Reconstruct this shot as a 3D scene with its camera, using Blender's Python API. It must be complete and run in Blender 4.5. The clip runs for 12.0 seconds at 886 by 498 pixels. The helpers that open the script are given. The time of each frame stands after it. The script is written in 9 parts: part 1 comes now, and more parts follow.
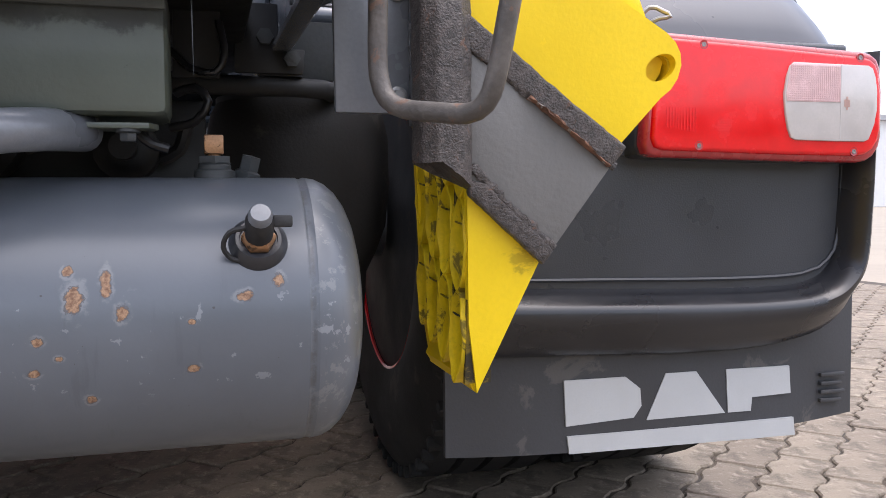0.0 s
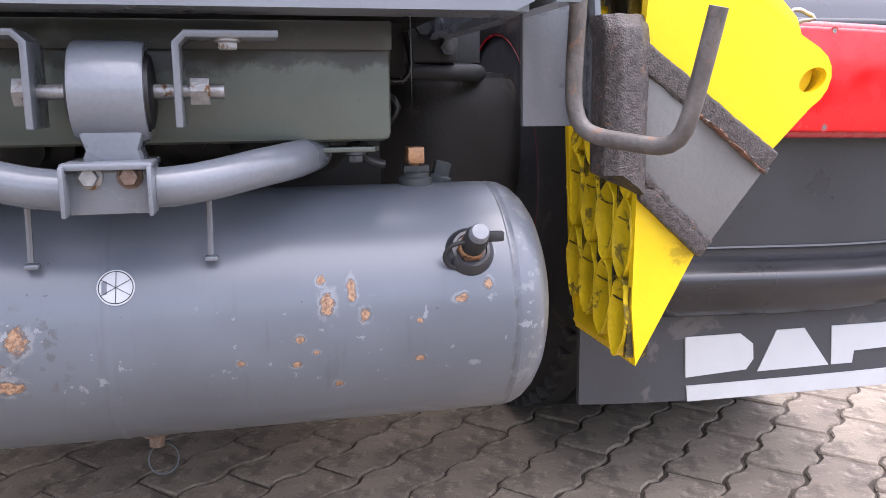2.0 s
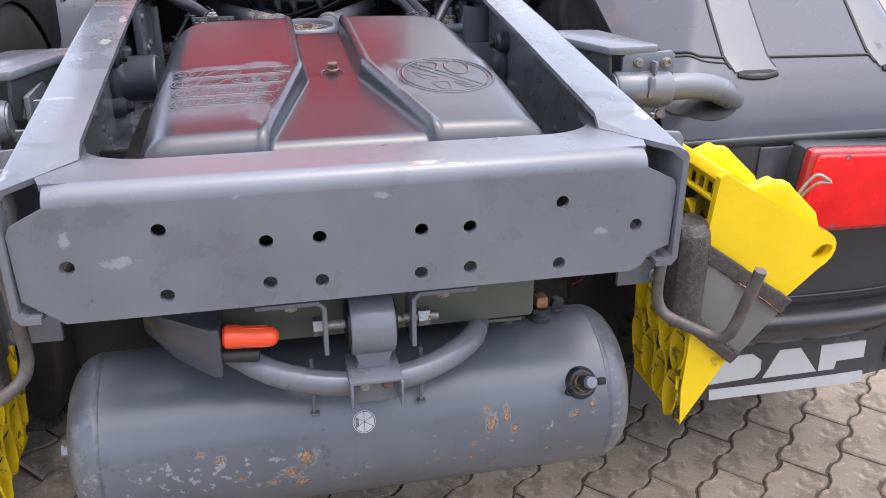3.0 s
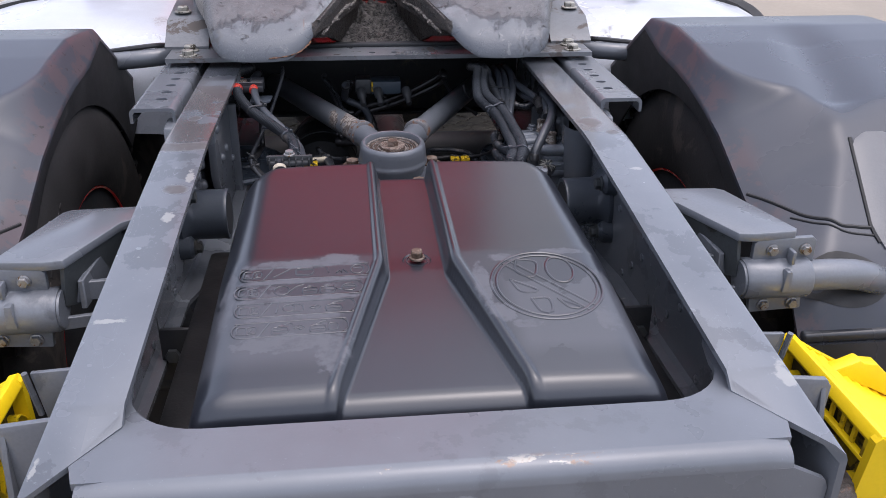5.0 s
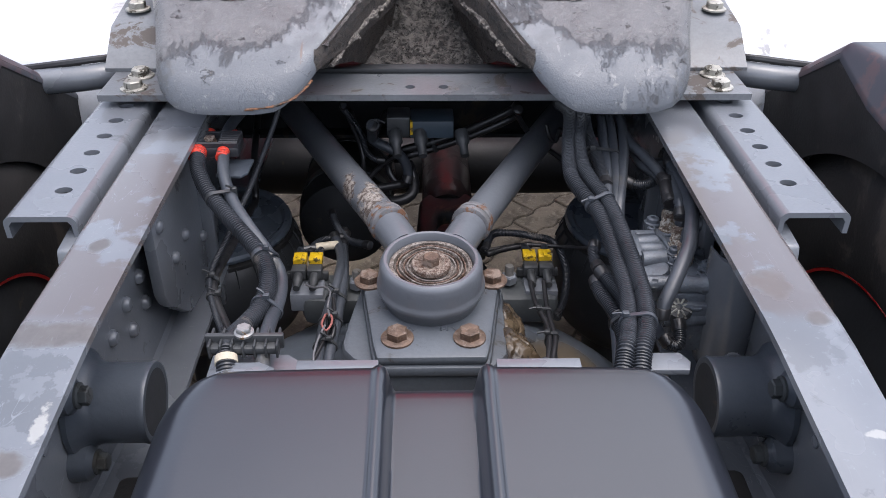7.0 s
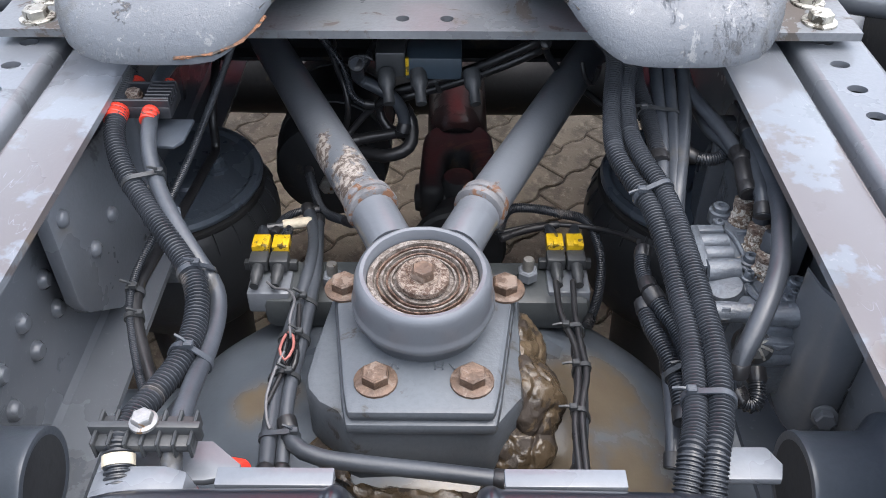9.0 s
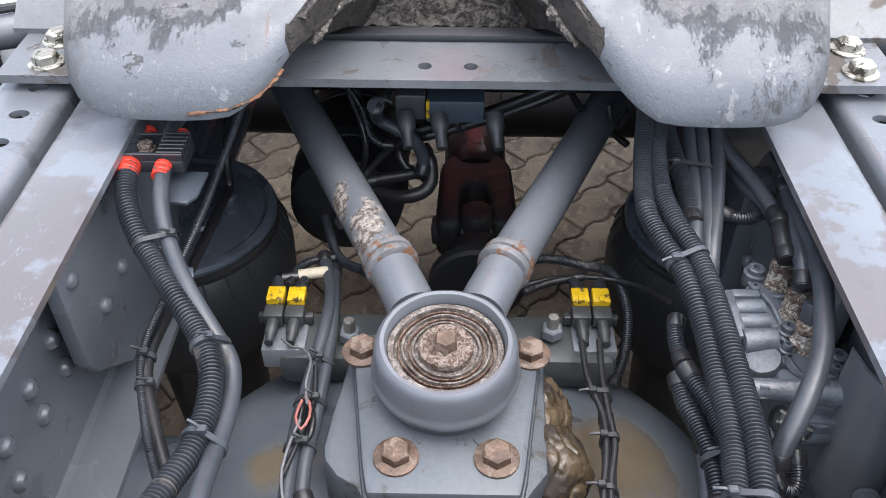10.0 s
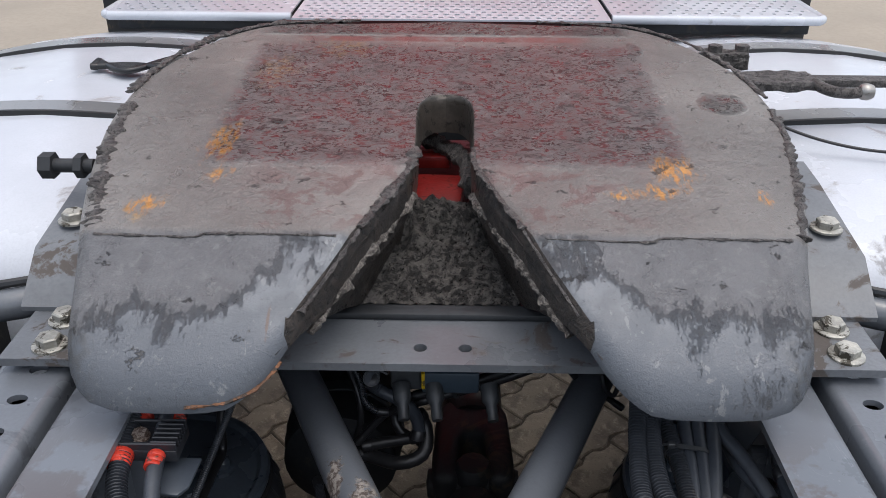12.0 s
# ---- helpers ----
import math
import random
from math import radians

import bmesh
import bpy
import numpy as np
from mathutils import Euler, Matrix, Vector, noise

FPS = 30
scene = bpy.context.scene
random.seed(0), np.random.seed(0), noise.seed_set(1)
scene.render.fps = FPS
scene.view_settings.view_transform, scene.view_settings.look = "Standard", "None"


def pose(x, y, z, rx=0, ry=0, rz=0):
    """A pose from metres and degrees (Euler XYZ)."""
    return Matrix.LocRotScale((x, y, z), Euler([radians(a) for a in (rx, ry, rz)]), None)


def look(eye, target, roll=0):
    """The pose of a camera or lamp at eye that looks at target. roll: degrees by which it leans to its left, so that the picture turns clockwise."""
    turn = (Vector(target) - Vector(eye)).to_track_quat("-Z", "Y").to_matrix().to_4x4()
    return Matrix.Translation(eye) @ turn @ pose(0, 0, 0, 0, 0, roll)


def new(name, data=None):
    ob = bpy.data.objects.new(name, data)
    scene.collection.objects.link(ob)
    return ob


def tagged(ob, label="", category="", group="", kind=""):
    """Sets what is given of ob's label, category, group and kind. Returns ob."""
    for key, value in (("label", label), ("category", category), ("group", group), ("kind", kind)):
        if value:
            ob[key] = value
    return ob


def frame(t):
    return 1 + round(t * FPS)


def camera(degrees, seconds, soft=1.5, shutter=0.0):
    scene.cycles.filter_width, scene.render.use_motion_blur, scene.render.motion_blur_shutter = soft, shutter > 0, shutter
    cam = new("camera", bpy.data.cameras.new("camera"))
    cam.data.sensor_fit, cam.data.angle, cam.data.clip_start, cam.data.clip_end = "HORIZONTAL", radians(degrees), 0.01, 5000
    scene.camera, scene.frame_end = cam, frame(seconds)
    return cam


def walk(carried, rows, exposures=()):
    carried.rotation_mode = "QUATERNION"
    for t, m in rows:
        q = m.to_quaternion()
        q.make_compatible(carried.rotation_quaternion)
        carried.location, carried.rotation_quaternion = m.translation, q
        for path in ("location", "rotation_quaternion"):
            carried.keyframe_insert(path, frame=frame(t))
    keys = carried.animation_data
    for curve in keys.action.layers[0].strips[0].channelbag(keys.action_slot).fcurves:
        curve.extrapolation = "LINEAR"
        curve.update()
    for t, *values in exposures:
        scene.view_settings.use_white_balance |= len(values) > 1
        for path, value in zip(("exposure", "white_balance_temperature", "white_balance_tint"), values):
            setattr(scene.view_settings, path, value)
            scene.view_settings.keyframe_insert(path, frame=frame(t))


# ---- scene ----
cam = camera(55.1, 12.0, 0.5)
PATH = [
    (0, (0.283, 0.358, 0.537), (0.819, 2.282, 0.431), -0.4),
    (0.5, (0.283, 0.363, 0.521), (0.815, 2.279, 0.313), -0.4),
    (1, (0.245, 0.354, 0.547), (0.732, 2.281, 0.32), -0.4),
    (1.5, (0.21, 0.341, 0.58), (0.659, 2.275, 0.34), -0.6),
    (2, (0.116, 0.288, 0.653), (0.552, 2.21, 0.307), -0.5),
    (2.5, (-0.028, 0.221, 0.851), (0.387, 2.088, 0.263), -0.2),
    (2.8, (-0.09, 0.13, 1.075), (0.314, 1.946, 0.34), 0.1),
    (3, (-0.11, 0.066, 1.21), (0.276, 1.853, 0.4), 0.1),
    (3.2, (-0.123, -0.003, 1.301), (0.261, 1.776, 0.473), -0.0),
    (4.8, (-0.08, 0.271, 1.443), (0.122, 2.069, 0.59), 0.3),
    (5, (-0.081, 0.362, 1.45), (0.122, 2.153, 0.583), 0.5),
    (5.5, (-0.009, 0.563, 1.473), (0.121, 2.357, 0.598), 0.5),
    (6, (-0.013, 0.733, 1.48), (0.132, 2.513, 0.58), 1.6),
    (6.5, (-0.013, 0.915, 1.492), (0.077, 2.663, 0.524), 1.0),
    (8.3, (0.023, 1.38, 1.446), (0.03, 2.913, 0.162), 0.2),
    (8.5, (0.025, 1.389, 1.441), (0.028, 2.916, 0.149), 0.2),
    (9, (0.021, 1.4, 1.44), (0.015, 2.915, 0.134), 0.2),
    (9.5, (0.016, 1.423, 1.446), (-0.004, 2.927, 0.127), 0.2),
    (10, (0.006, 1.471, 1.469), (-0.02, 2.974, 0.15), 0.2),
    (10.5, (0.004, 1.539, 1.491), (-0.022, 3.155, 0.314), 0.1),
    (11, (0.004, 1.562, 1.5), (-0.008, 3.23, 0.397), 0.4),
    (11.5, (0.003, 1.538, 1.54), (-0.018, 3.25, 0.506), 0.3),
    (12, (0.007, 1.517, 1.553), (-0.018, 3.277, 0.602), 0.3),
]
walk(cam, [(t, look(eye, target, roll)) for t, eye, target, roll in PATH], [(0, 1.61, 6400, 16), (0.5, 2.19, 6300, 18), (2, 2.31, 6250, 21), (2.5, 2.16, 6300, 17), (3, 1.66, 6380, 16), (5, 1.06, 6250, 17), (6.5, 1.31, 6350, 15), (8.5, 2.02, 6420, 11), (9.8, 2.08, 6400, 10), (10.6, 1.62, 6500, 10), (11, 1.31, 6500, 10), (11.5, 1.21, 6500, 10), (12, 0.84, 6450, 10)])

# ---- world and light ----
world = bpy.data.worlds.new("overcast_sky")
scene.world = world
world.use_nodes = True
wn, wl = world.node_tree.nodes, world.node_tree.links
sky = wn.new("ShaderNodeTexSky")
sky.sky_type, sky.sun_disc = "NISHITA", False
sky.sun_elevation, sky.sun_rotation = radians(78), radians(120)
sky.air_density, sky.dust_density = 1.0, 3.0
pale = wn.new("ShaderNodeHueSaturation")
pale.inputs["Saturation"].default_value = 0.52
wl.new(sky.outputs[0], pale.inputs["Color"])
wl.new(pale.outputs[0], wn["Background"].inputs["Color"])
wn["Background"].inputs["Strength"].default_value = 0.15

sun_data = bpy.data.lights.new("sun", "SUN")
sun_data.energy, sun_data.angle, sun_data.color = 0.75, radians(95), (1.0, 0.97, 0.92)
sun = new("sun", sun_data)
sun.matrix_world = look((0.85, -0.5, 4.6), (0, 0, 0))


# ---- materials ----
def srgb(r, g, b):
    return tuple(((c / 255 + 0.055) / 1.055) ** 2.4 if c > 10 else c / 3294 for c in (r, g, b)) + (1.0,)


def shade(c, k):
    return tuple(min(1.0, v * k) for v in c[:3]) + (1.0,)


class Nodes:
    """A small wrapper to write node materials in few lines."""

    def __init__(self, name):
        self.m = bpy.data.materials.new(name)
        self.m.use_nodes = True
        self.t = self.m.node_tree
        self.b = self.t.nodes["Principled BSDF"]
        self.co = self.t.nodes.new("ShaderNodeTexCoord").outputs["Object"]

    def link(self, a, b):
        self.t.links.new(a, b)

    def noise(self, scale, detail=4.0, rough=0.55, distort=0.0, co=None):
        n = self.t.nodes.new("ShaderNodeTexNoise")
        n.inputs["Scale"].default_value, n.inputs["Detail"].default_value = scale, detail
        n.inputs["Roughness"].default_value, n.inputs["Distortion"].default_value = rough, distort
        self.link(co or self.co, n.inputs["Vector"])
        return n.outputs["Fac"]

    def ramp(self, fac, lo, hi, a=0.0, b=1.0, smooth=True):
        n = self.t.nodes.new("ShaderNodeMapRange")
        n.interpolation_type = "SMOOTHSTEP" if smooth else "LINEAR"
        for i, v in enumerate((lo, hi, a, b)):
            n.inputs[i + 1].default_value = v
        self.link(fac, n.inputs[0])
        return n.outputs[0]

    def math(self, op, a, b):
        n = self.t.nodes.new("ShaderNodeMath")
        n.operation = op
        for i, v in enumerate((a, b)):
            if isinstance(v, (int, float)):
                n.inputs[i].default_value = v
            else:
                self.link(v, n.inputs[i])
        return n.outputs[0]

    def mix(self, fac, a, b):
        n = self.t.nodes.new("ShaderNodeMix")
        n.data_type = "RGBA"
        for i, v in ((0, fac), (6, a), (7, b)):
            if isinstance(v, (int, float, tuple)):
                n.inputs[i].default_value = v
            else:
                self.link(v, n.inputs[i])
        return n.outputs[2]

    def spot(self, centre, radii, wobble, soft=0.25):
        """A blot with a ragged rim round a place: 1 inside, 0 outside (or, with soft None, the distance in radii)."""
        mp = self.t.nodes.new("ShaderNodeMapping")
        mp.vector_type = "POINT"
        mp.inputs["Scale"].default_value = [1 / r for r in radii]
        mp.inputs["Location"].default_value = [-c / r for c, r in zip(centre, radii)]
        self.link(self.co, mp.inputs["Vector"])
        ln = self.t.nodes.new("ShaderNodeVectorMath")
        ln.operation = "LENGTH"
        self.link(mp.outputs[0], ln.inputs[0])
        d = self.math("ADD", ln.outputs["Value"], wobble)
        if soft is None:
            return d
        return self.ramp(d, 1.0 - soft, 1.0 + soft * 0.4, 1.0, 0.0)

    def stretch(self, sx, sy, sz):
        mp = self.t.nodes.new("ShaderNodeMapping")
        mp.inputs["Scale"].default_value = (sx, sy, sz)
        self.link(self.co, mp.inputs["Vector"])
        return mp.outputs[0]

    def axis(self, which):
        n = self.t.nodes.new("ShaderNodeSeparateXYZ")
        self.link(self.co, n.inputs[0])
        return n.outputs[which]

    def island(self):
        return self.t.nodes.new("ShaderNodeNewGeometry").outputs["Random Per Island"]

    def object_random(self):
        return self.t.nodes.new("ShaderNodeObjectInfo").outputs["Random"]

    def bump(self, height, strength, distance=0.002, after=None):
        n = self.t.nodes.new("ShaderNodeBump")
        n.inputs["Strength"].default_value, n.inputs["Distance"].default_value = strength, distance
        self.link(height, n.inputs["Height"])
        if after:
            self.link(after, n.inputs["Normal"])
        return n.outputs[0]

    def done(self, colour, rough=0.5, metal=0.0, normal=None, coat=0.0, spec=0.5, coat_rough=0.12):
        for key, v in (("Base Color", colour), ("Roughness", rough), ("Metallic", metal), ("Coat Weight", coat), ("Specular IOR Level", spec)):
            if isinstance(v, (int, float, tuple)):
                self.b.inputs[key].default_value = v
            else:
                self.link(v, self.b.inputs[key])
        self.b.inputs["Coat Roughness"].default_value = coat_rough
        if normal:
            self.link(normal, self.b.inputs["Normal"])
        return self.m


def surface(name, col, rough=0.5, metal=0.0, var=0.25, scale=6.0, grain=140.0, bump=0.15, dirt=None, dirt_at=0.6, dirt_scale=9.0, coat=0.0, spec=0.5):
    """A painted, cast or moulded surface with stains, grain and, where given, patches of dirt or bare metal."""
    n = Nodes(name)
    big, fine = n.noise(scale, 5.0), n.noise(grain, 3.0)
    c = n.mix(n.ramp(big, 0.3, 0.7), shade(col, 1 - var), shade(col, 1 + var))
    c = n.mix(n.ramp(fine, 0.35, 0.75, 0.0, 0.4), c, shade(col, 1 - 1.6 * min(var, 0.4)))
    c = n.mix(n.ramp(n.noise(grain * 0.35, 4.0, 0.7), 0.66, 0.72, 0.0, 0.5), c, shade(col, 1 + 1.5 * min(var, 0.3)))
    c = n.mix(n.ramp(n.noise(20.0 + 4.0 * scale, 9.0, 0.78), 0.57, 0.65, 0.0, 0.4), c, shade(col, 1 - 1.3 * min(var, 0.4)))
    r = n.ramp(big, 0.25, 0.75, max(0.05, rough - 0.09), min(1.0, rough + 0.12))
    if dirt:
        mask = n.ramp(n.noise(dirt_scale, 7.0, 0.65, 0.6), dirt_at, dirt_at + 0.06)
        c = n.mix(mask, c, dirt)
        r = n.math("MAXIMUM", r, n.math("MULTIPLY", mask, 0.75))
    return n.done(c, r, metal, n.bump(fine, bump), coat, spec)


GREY = srgb(101, 105, 111)
FRAME = surface("chassis_grey_paint", GREY, 0.27, var=0.12, scale=5, grain=220, bump=0.1, dirt=shade(GREY, 0.7), dirt_at=0.62, dirt_scale=5, coat=0.25)
TANK_GREY = srgb(87, 92, 99)
# A darker copy of the frame paint, with shade put into the colour.
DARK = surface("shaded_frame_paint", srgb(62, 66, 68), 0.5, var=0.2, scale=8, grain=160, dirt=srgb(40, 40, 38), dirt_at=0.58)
BLACK_PLASTIC = surface("black_moulded_plastic", srgb(50, 52, 56), 0.30, var=0.15, scale=4, grain=420, bump=0.15)
RIM_BLACK = surface("glossy_black_plastic", srgb(38, 39, 43), 0.3, var=0.12, scale=5, grain=420, bump=0.06, coat=0.15)
RUBBER = surface("black_rubber", srgb(36, 36, 37), 0.65, var=0.25, scale=14, grain=200, bump=0.2, dirt=srgb(62, 60, 57), dirt_at=0.6)
TYRE = surface("tyre_rubber", srgb(38, 37, 37), 0.75, var=0.25, scale=10, grain=180, bump=0.25, dirt=srgb(64, 59, 55), dirt_at=0.56, dirt_scale=5)
FLAP = surface("mudflap_rubber", srgb(57, 58, 61), 0.5, var=0.12, scale=5, grain=260, bump=0.1, dirt=srgb(84, 82, 80), dirt_at=0.6)
WHITE = surface("white_print", srgb(180, 182, 183), 0.5, var=0.03, scale=20, grain=300, bump=0.05)
YELLOW_DIRTY = surface("dirty_yellow_plastic", srgb(206, 174, 10), 0.5, var=0.2, scale=14, grain=160, bump=0.2, dirt=srgb(136, 112, 22), dirt_at=0.57, dirt_scale=26)
YELLOW = surface("yellow_plastic", srgb(236, 200, 4), 0.42, var=0.05, scale=9, grain=200, bump=0.1, dirt=srgb(196, 164, 20), dirt_at=0.63, dirt_scale=12)
LENS_RED = surface("red_lens", srgb(216, 4, 12), 0.2, var=0.08, scale=30, grain=300, bump=0.03, coat=0.15)
LENS_CLEAR = surface("clear_lens", srgb(184, 179, 176), 0.15, var=0.06, scale=30, grain=300, bump=0.04, coat=0.6)
LENS_PINK = surface("reflex_lens", srgb(208, 176, 176), 0.2, var=0.08, scale=60, grain=500, bump=0.2)
FENDER = surface("dark_fender_plastic", srgb(56, 59, 67), 0.25, var=0.08, scale=3, grain=350, bump=0.05, dirt=srgb(64, 66, 74), dirt_at=0.63, dirt_scale=4, coat=0.5)
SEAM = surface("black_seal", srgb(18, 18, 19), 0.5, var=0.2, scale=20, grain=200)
FENDER_LIGHT = surface("silver_fender_paint", srgb(188, 192, 199), 0.22, var=0.08, scale=3, grain=300, bump=0.05, dirt=srgb(150, 150, 152), dirt_at=0.62)
STEEL = surface("worn_steel", srgb(150, 148, 144), 0.38, 0.8, var=0.2, scale=20, grain=200, bump=0.2, dirt=srgb(96, 82, 66), dirt_at=0.6, dirt_scale=40)
BOLT = surface("bolt_zinc", srgb(138, 138, 138), 0.4, 0.6, var=0.25, scale=60, grain=300, bump=0.2, dirt=srgb(110, 84, 56), dirt_at=0.57, dirt_scale=90)
RUSTY = surface("rusty_bolt", srgb(96, 78, 66), 0.5, 0.2, var=0.35, scale=70, grain=260, bump=0.6, dirt=srgb(118, 104, 94), dirt_at=0.54, dirt_scale=60)
BRASS = surface("brass", srgb(172, 132, 98), 0.42, 0.6, var=0.3, scale=60, grain=300, bump=0.3, dirt=srgb(92, 72, 56), dirt_at=0.55, dirt_scale=80)
RED = surface("red_cab_paint", srgb(214, 16, 26), 0.3, var=0.06, scale=3, grain=300, bump=0.02, coat=0.5)
# Black paint; the slight red in it is the cab's reflection, painted in.
SHAFT = surface("worn_black_shaft_paint", srgb(40, 27, 28), 0.4, var=0.25, scale=8, grain=160, bump=0.15, dirt=srgb(38, 35, 35), dirt_at=0.48, dirt_scale=9)
ORANGE = surface("orange_plastic", srgb(236, 82, 44), 0.35, var=0.06, scale=20, grain=200, bump=0.05)
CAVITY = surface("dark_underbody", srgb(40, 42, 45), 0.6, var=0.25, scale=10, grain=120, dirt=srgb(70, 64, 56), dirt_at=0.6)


# ---- geometry helpers ----
def thing(name, base, label, category, group="", kind=""):
    ob = new(name)
    ob.location = base
    ob.empty_display_size = 0.1
    return tagged(ob, label, category, group, kind)


def part(name, bm, material, parent=None, label="", angle=35, normals=True):
    """Links a bmesh, written in world places, as one mesh under a thing or a part."""
    if normals:
        bmesh.ops.recalc_face_normals(bm, faces=bm.faces)
    me = bpy.data.meshes.new(name)
    bm.to_mesh(me)
    bm.free()
    me.materials.append(material)
    for p in me.polygons:
        p.use_smooth = True
    me.set_sharp_from_angle(angle=radians(angle))
    ob = new(name, me)
    if parent:
        ob.parent = parent
        origin = Vector(parent.location)
        if parent.parent:
            origin = Vector((0, 0, 0))
        ob.matrix_parent_inverse = Matrix.Translation(-origin)
    if label:
        tagged(ob, label)
    return ob


def solid(name, bm, material, label, category, group="", kind="", angle=35):
    """A thing that is one mesh."""
    return tagged(part(name, bm, material, None, "", angle), label, category, group, kind)


def join(*bms):
    out = bms[0]
    for b in bms[1:]:
        me = bpy.data.meshes.new("tmp")
        b.to_mesh(me)
        b.free()
        out.from_mesh(me)
        bpy.data.meshes.remove(me)
    return out


def bevel(bm, w, segs=2, ang=32, pick=None):
    bmesh.ops.recalc_face_normals(bm, faces=bm.faces)
    es = [e for e in bm.edges if len(e.link_faces) == 2 and e.calc_face_angle(0) > radians(ang) and (pick is None or pick(e))]
    bmesh.ops.bevel(bm, geom=es, offset=w, segments=segs, profile=0.5, affect="EDGES", clamp_overlap=True)
    return bm


def put(axis, u, v, w):
    return (w, u, v) if axis == "x" else (u, w, v) if axis == "y" else (u, v, w)


def box(x0, x1, y0, y1, z0, z1, b=0.0, segs=2):
    bm = bmesh.new()
    bmesh.ops.create_cube(bm, size=1)
    for v in bm.verts:
        v.co = ((x0 + x1) / 2 + v.co.x * (x1 - x0), (y0 + y1) / 2 + v.co.y * (y1 - y0), (z0 + z1) / 2 + v.co.z * (z1 - z0))
    return bevel(bm, b, segs) if b else bm


def prism(poly, axis, a, b, bev=0.0, holes=(), segs=2):
    """A plate: an outline with holes in the plane across an axis, from a to b along it."""
    bm = bmesh.new()
    edges = []
    for loop in (poly, *holes):
        vs = [bm.verts.new(put(axis, u, v, a)) for u, v in loop]
        edges += [bm.edges.new((vs[i], vs[(i + 1) % len(vs)])) for i in range(len(vs))]
    if holes:
        bmesh.ops.triangle_fill(bm, use_beauty=True, edges=edges)
    else:
        bm.faces.new(bm.verts[:])
    ext = bmesh.ops.extrude_face_region(bm, geom=bm.faces[:])
    moved = Vector(put(axis, 0, 0, b - a))
    for g in ext["geom"]:
        if isinstance(g, bmesh.types.BMVert):
            g.co += moved
    return bevel(bm, bev, segs, 50) if bev else bm


def ring(cx, cy, r, n=14, squash=1.0):
    return [(cx + r * math.cos(2 * math.pi * i / n), cy + squash * r * math.sin(2 * math.pi * i / n)) for i in range(n)]


def frame_of(d):
    d = Vector(d).normalized()
    a = d.cross(Vector((0, 0, 1)) if abs(d.z) < 0.9 else Vector((1, 0, 0))).normalized()
    return d, a, d.cross(a)


def rev(profile, origin, direction, segs=24, start=0.0):
    """A turned body: (radius, way along) pairs round an axis."""
    d, a, b = frame_of(direction)
    o = Vector(origin)
    bm = bmesh.new()
    rows = []
    for r, h in profile:
        if r < 1e-6:
            rows.append([bm.verts.new(o + d * h)])
        else:
            rows.append([bm.verts.new(o + d * h + (a * math.cos(start + 2 * math.pi * i / segs) + b * math.sin(start + 2 * math.pi * i / segs)) * r) for i in range(segs)])
    for p, q in zip(rows, rows[1:]):
        for i in range(segs):
            j = (i + 1) % segs
            f = [p[i], p[j], q[j], q[i]] if len(p) > 1 and len(q) > 1 else [p[i], p[j], q[0]] if len(p) > 1 else [p[0], q[j], q[i]]
            if len(set(f)) > 2:
                bm.faces.new(f)
    for row in (rows[0], rows[-1]):
        if len(row) > 1 and profile[0] != profile[-1]:
            bm.faces.new(row)
    return bm


def loft(loops, closed=True, caps=True):
    bm = bmesh.new()
    rows = [[bm.verts.new(p) for p in l] for l in loops]
    n = len(rows[0])
    for p, q in zip(rows, rows[1:]):
        for i in range(n if closed else n - 1):
            j = (i + 1) % n
            bm.faces.new((p[i], p[j], q[j], q[i]))
    if caps and closed:
        bm.faces.new(rows[0])
        bm.faces.new(rows[-1])
    return bm


def curve(points, step):
    """Evenly spaced places on a smooth line through the points."""
    ps = [Vector(p) for p in points]
    ps = [ps[0] * 2 - ps[1]] + ps + [ps[-1] * 2 - ps[-2]]
    out = []
    for i in range(1, len(ps) - 2):
        a, b, c, d = ps[i - 1 : i + 3]
        k = max(2, int((c - b).length / step))
        for j in range(k):
            t = j / k
            out.append(0.5 * (2 * b + (c - a) * t + (2 * a - 5 * b + 4 * c - d) * t * t + (3 * b - a - 3 * c + d) * t ** 3))
    return out + [ps[-2]]


def pipe(points, r, segs=10, step=0.02, rib=0.0):
    """A hose or bent bar; rib: the height of its corrugation, one ring every two steps, or, if negative, a square groove every four."""
    line = curve(points, step)
    up = None
    loops = []
    for i, p in enumerate(line):
        d = (line[min(i + 1, len(line) - 1)] - line[max(i - 1, 0)]).normalized()
        up = frame_of(d)[1] if up is None else (up - d * up.dot(d)).normalized()
        side = d.cross(up)
        rr = r - (rib if i % 2 else 0.0) if rib >= 0 else r + (rib if i % 4 > 1 else 0.0)
        loops.append([p + (up * math.cos(2 * math.pi * k / segs) + side * math.sin(2 * math.pi * k / segs)) * rr for k in range(segs)])
    return loft(loops)


def conduit(points, r):
    return pipe(points, r, 12, max(0.00055, r * 0.088), -r * 0.19)


def hexbolt(origin, direction, r=0.011, h=0.009, washer=1.6):
    """A hexagon head on its washer."""
    head = rev([(r * 0.98, 0.003), (r, 0.004), (r, h), (r * 0.86, h + 0.0015), (0, h + 0.0018)], origin, direction, 6)
    disc = rev([(r * washer, 0), (r * washer, 0.0025), (r * washer - 0.0015, 0.0035), (0, 0.0035)], origin, direction, 20)
    return join(head, disc)


def mirror(bm, s):
    if s < 0:
        for v in bm.verts:
            v.co.x = -v.co.x
        bmesh.ops.reverse_faces(bm, faces=bm.faces)
    return bm


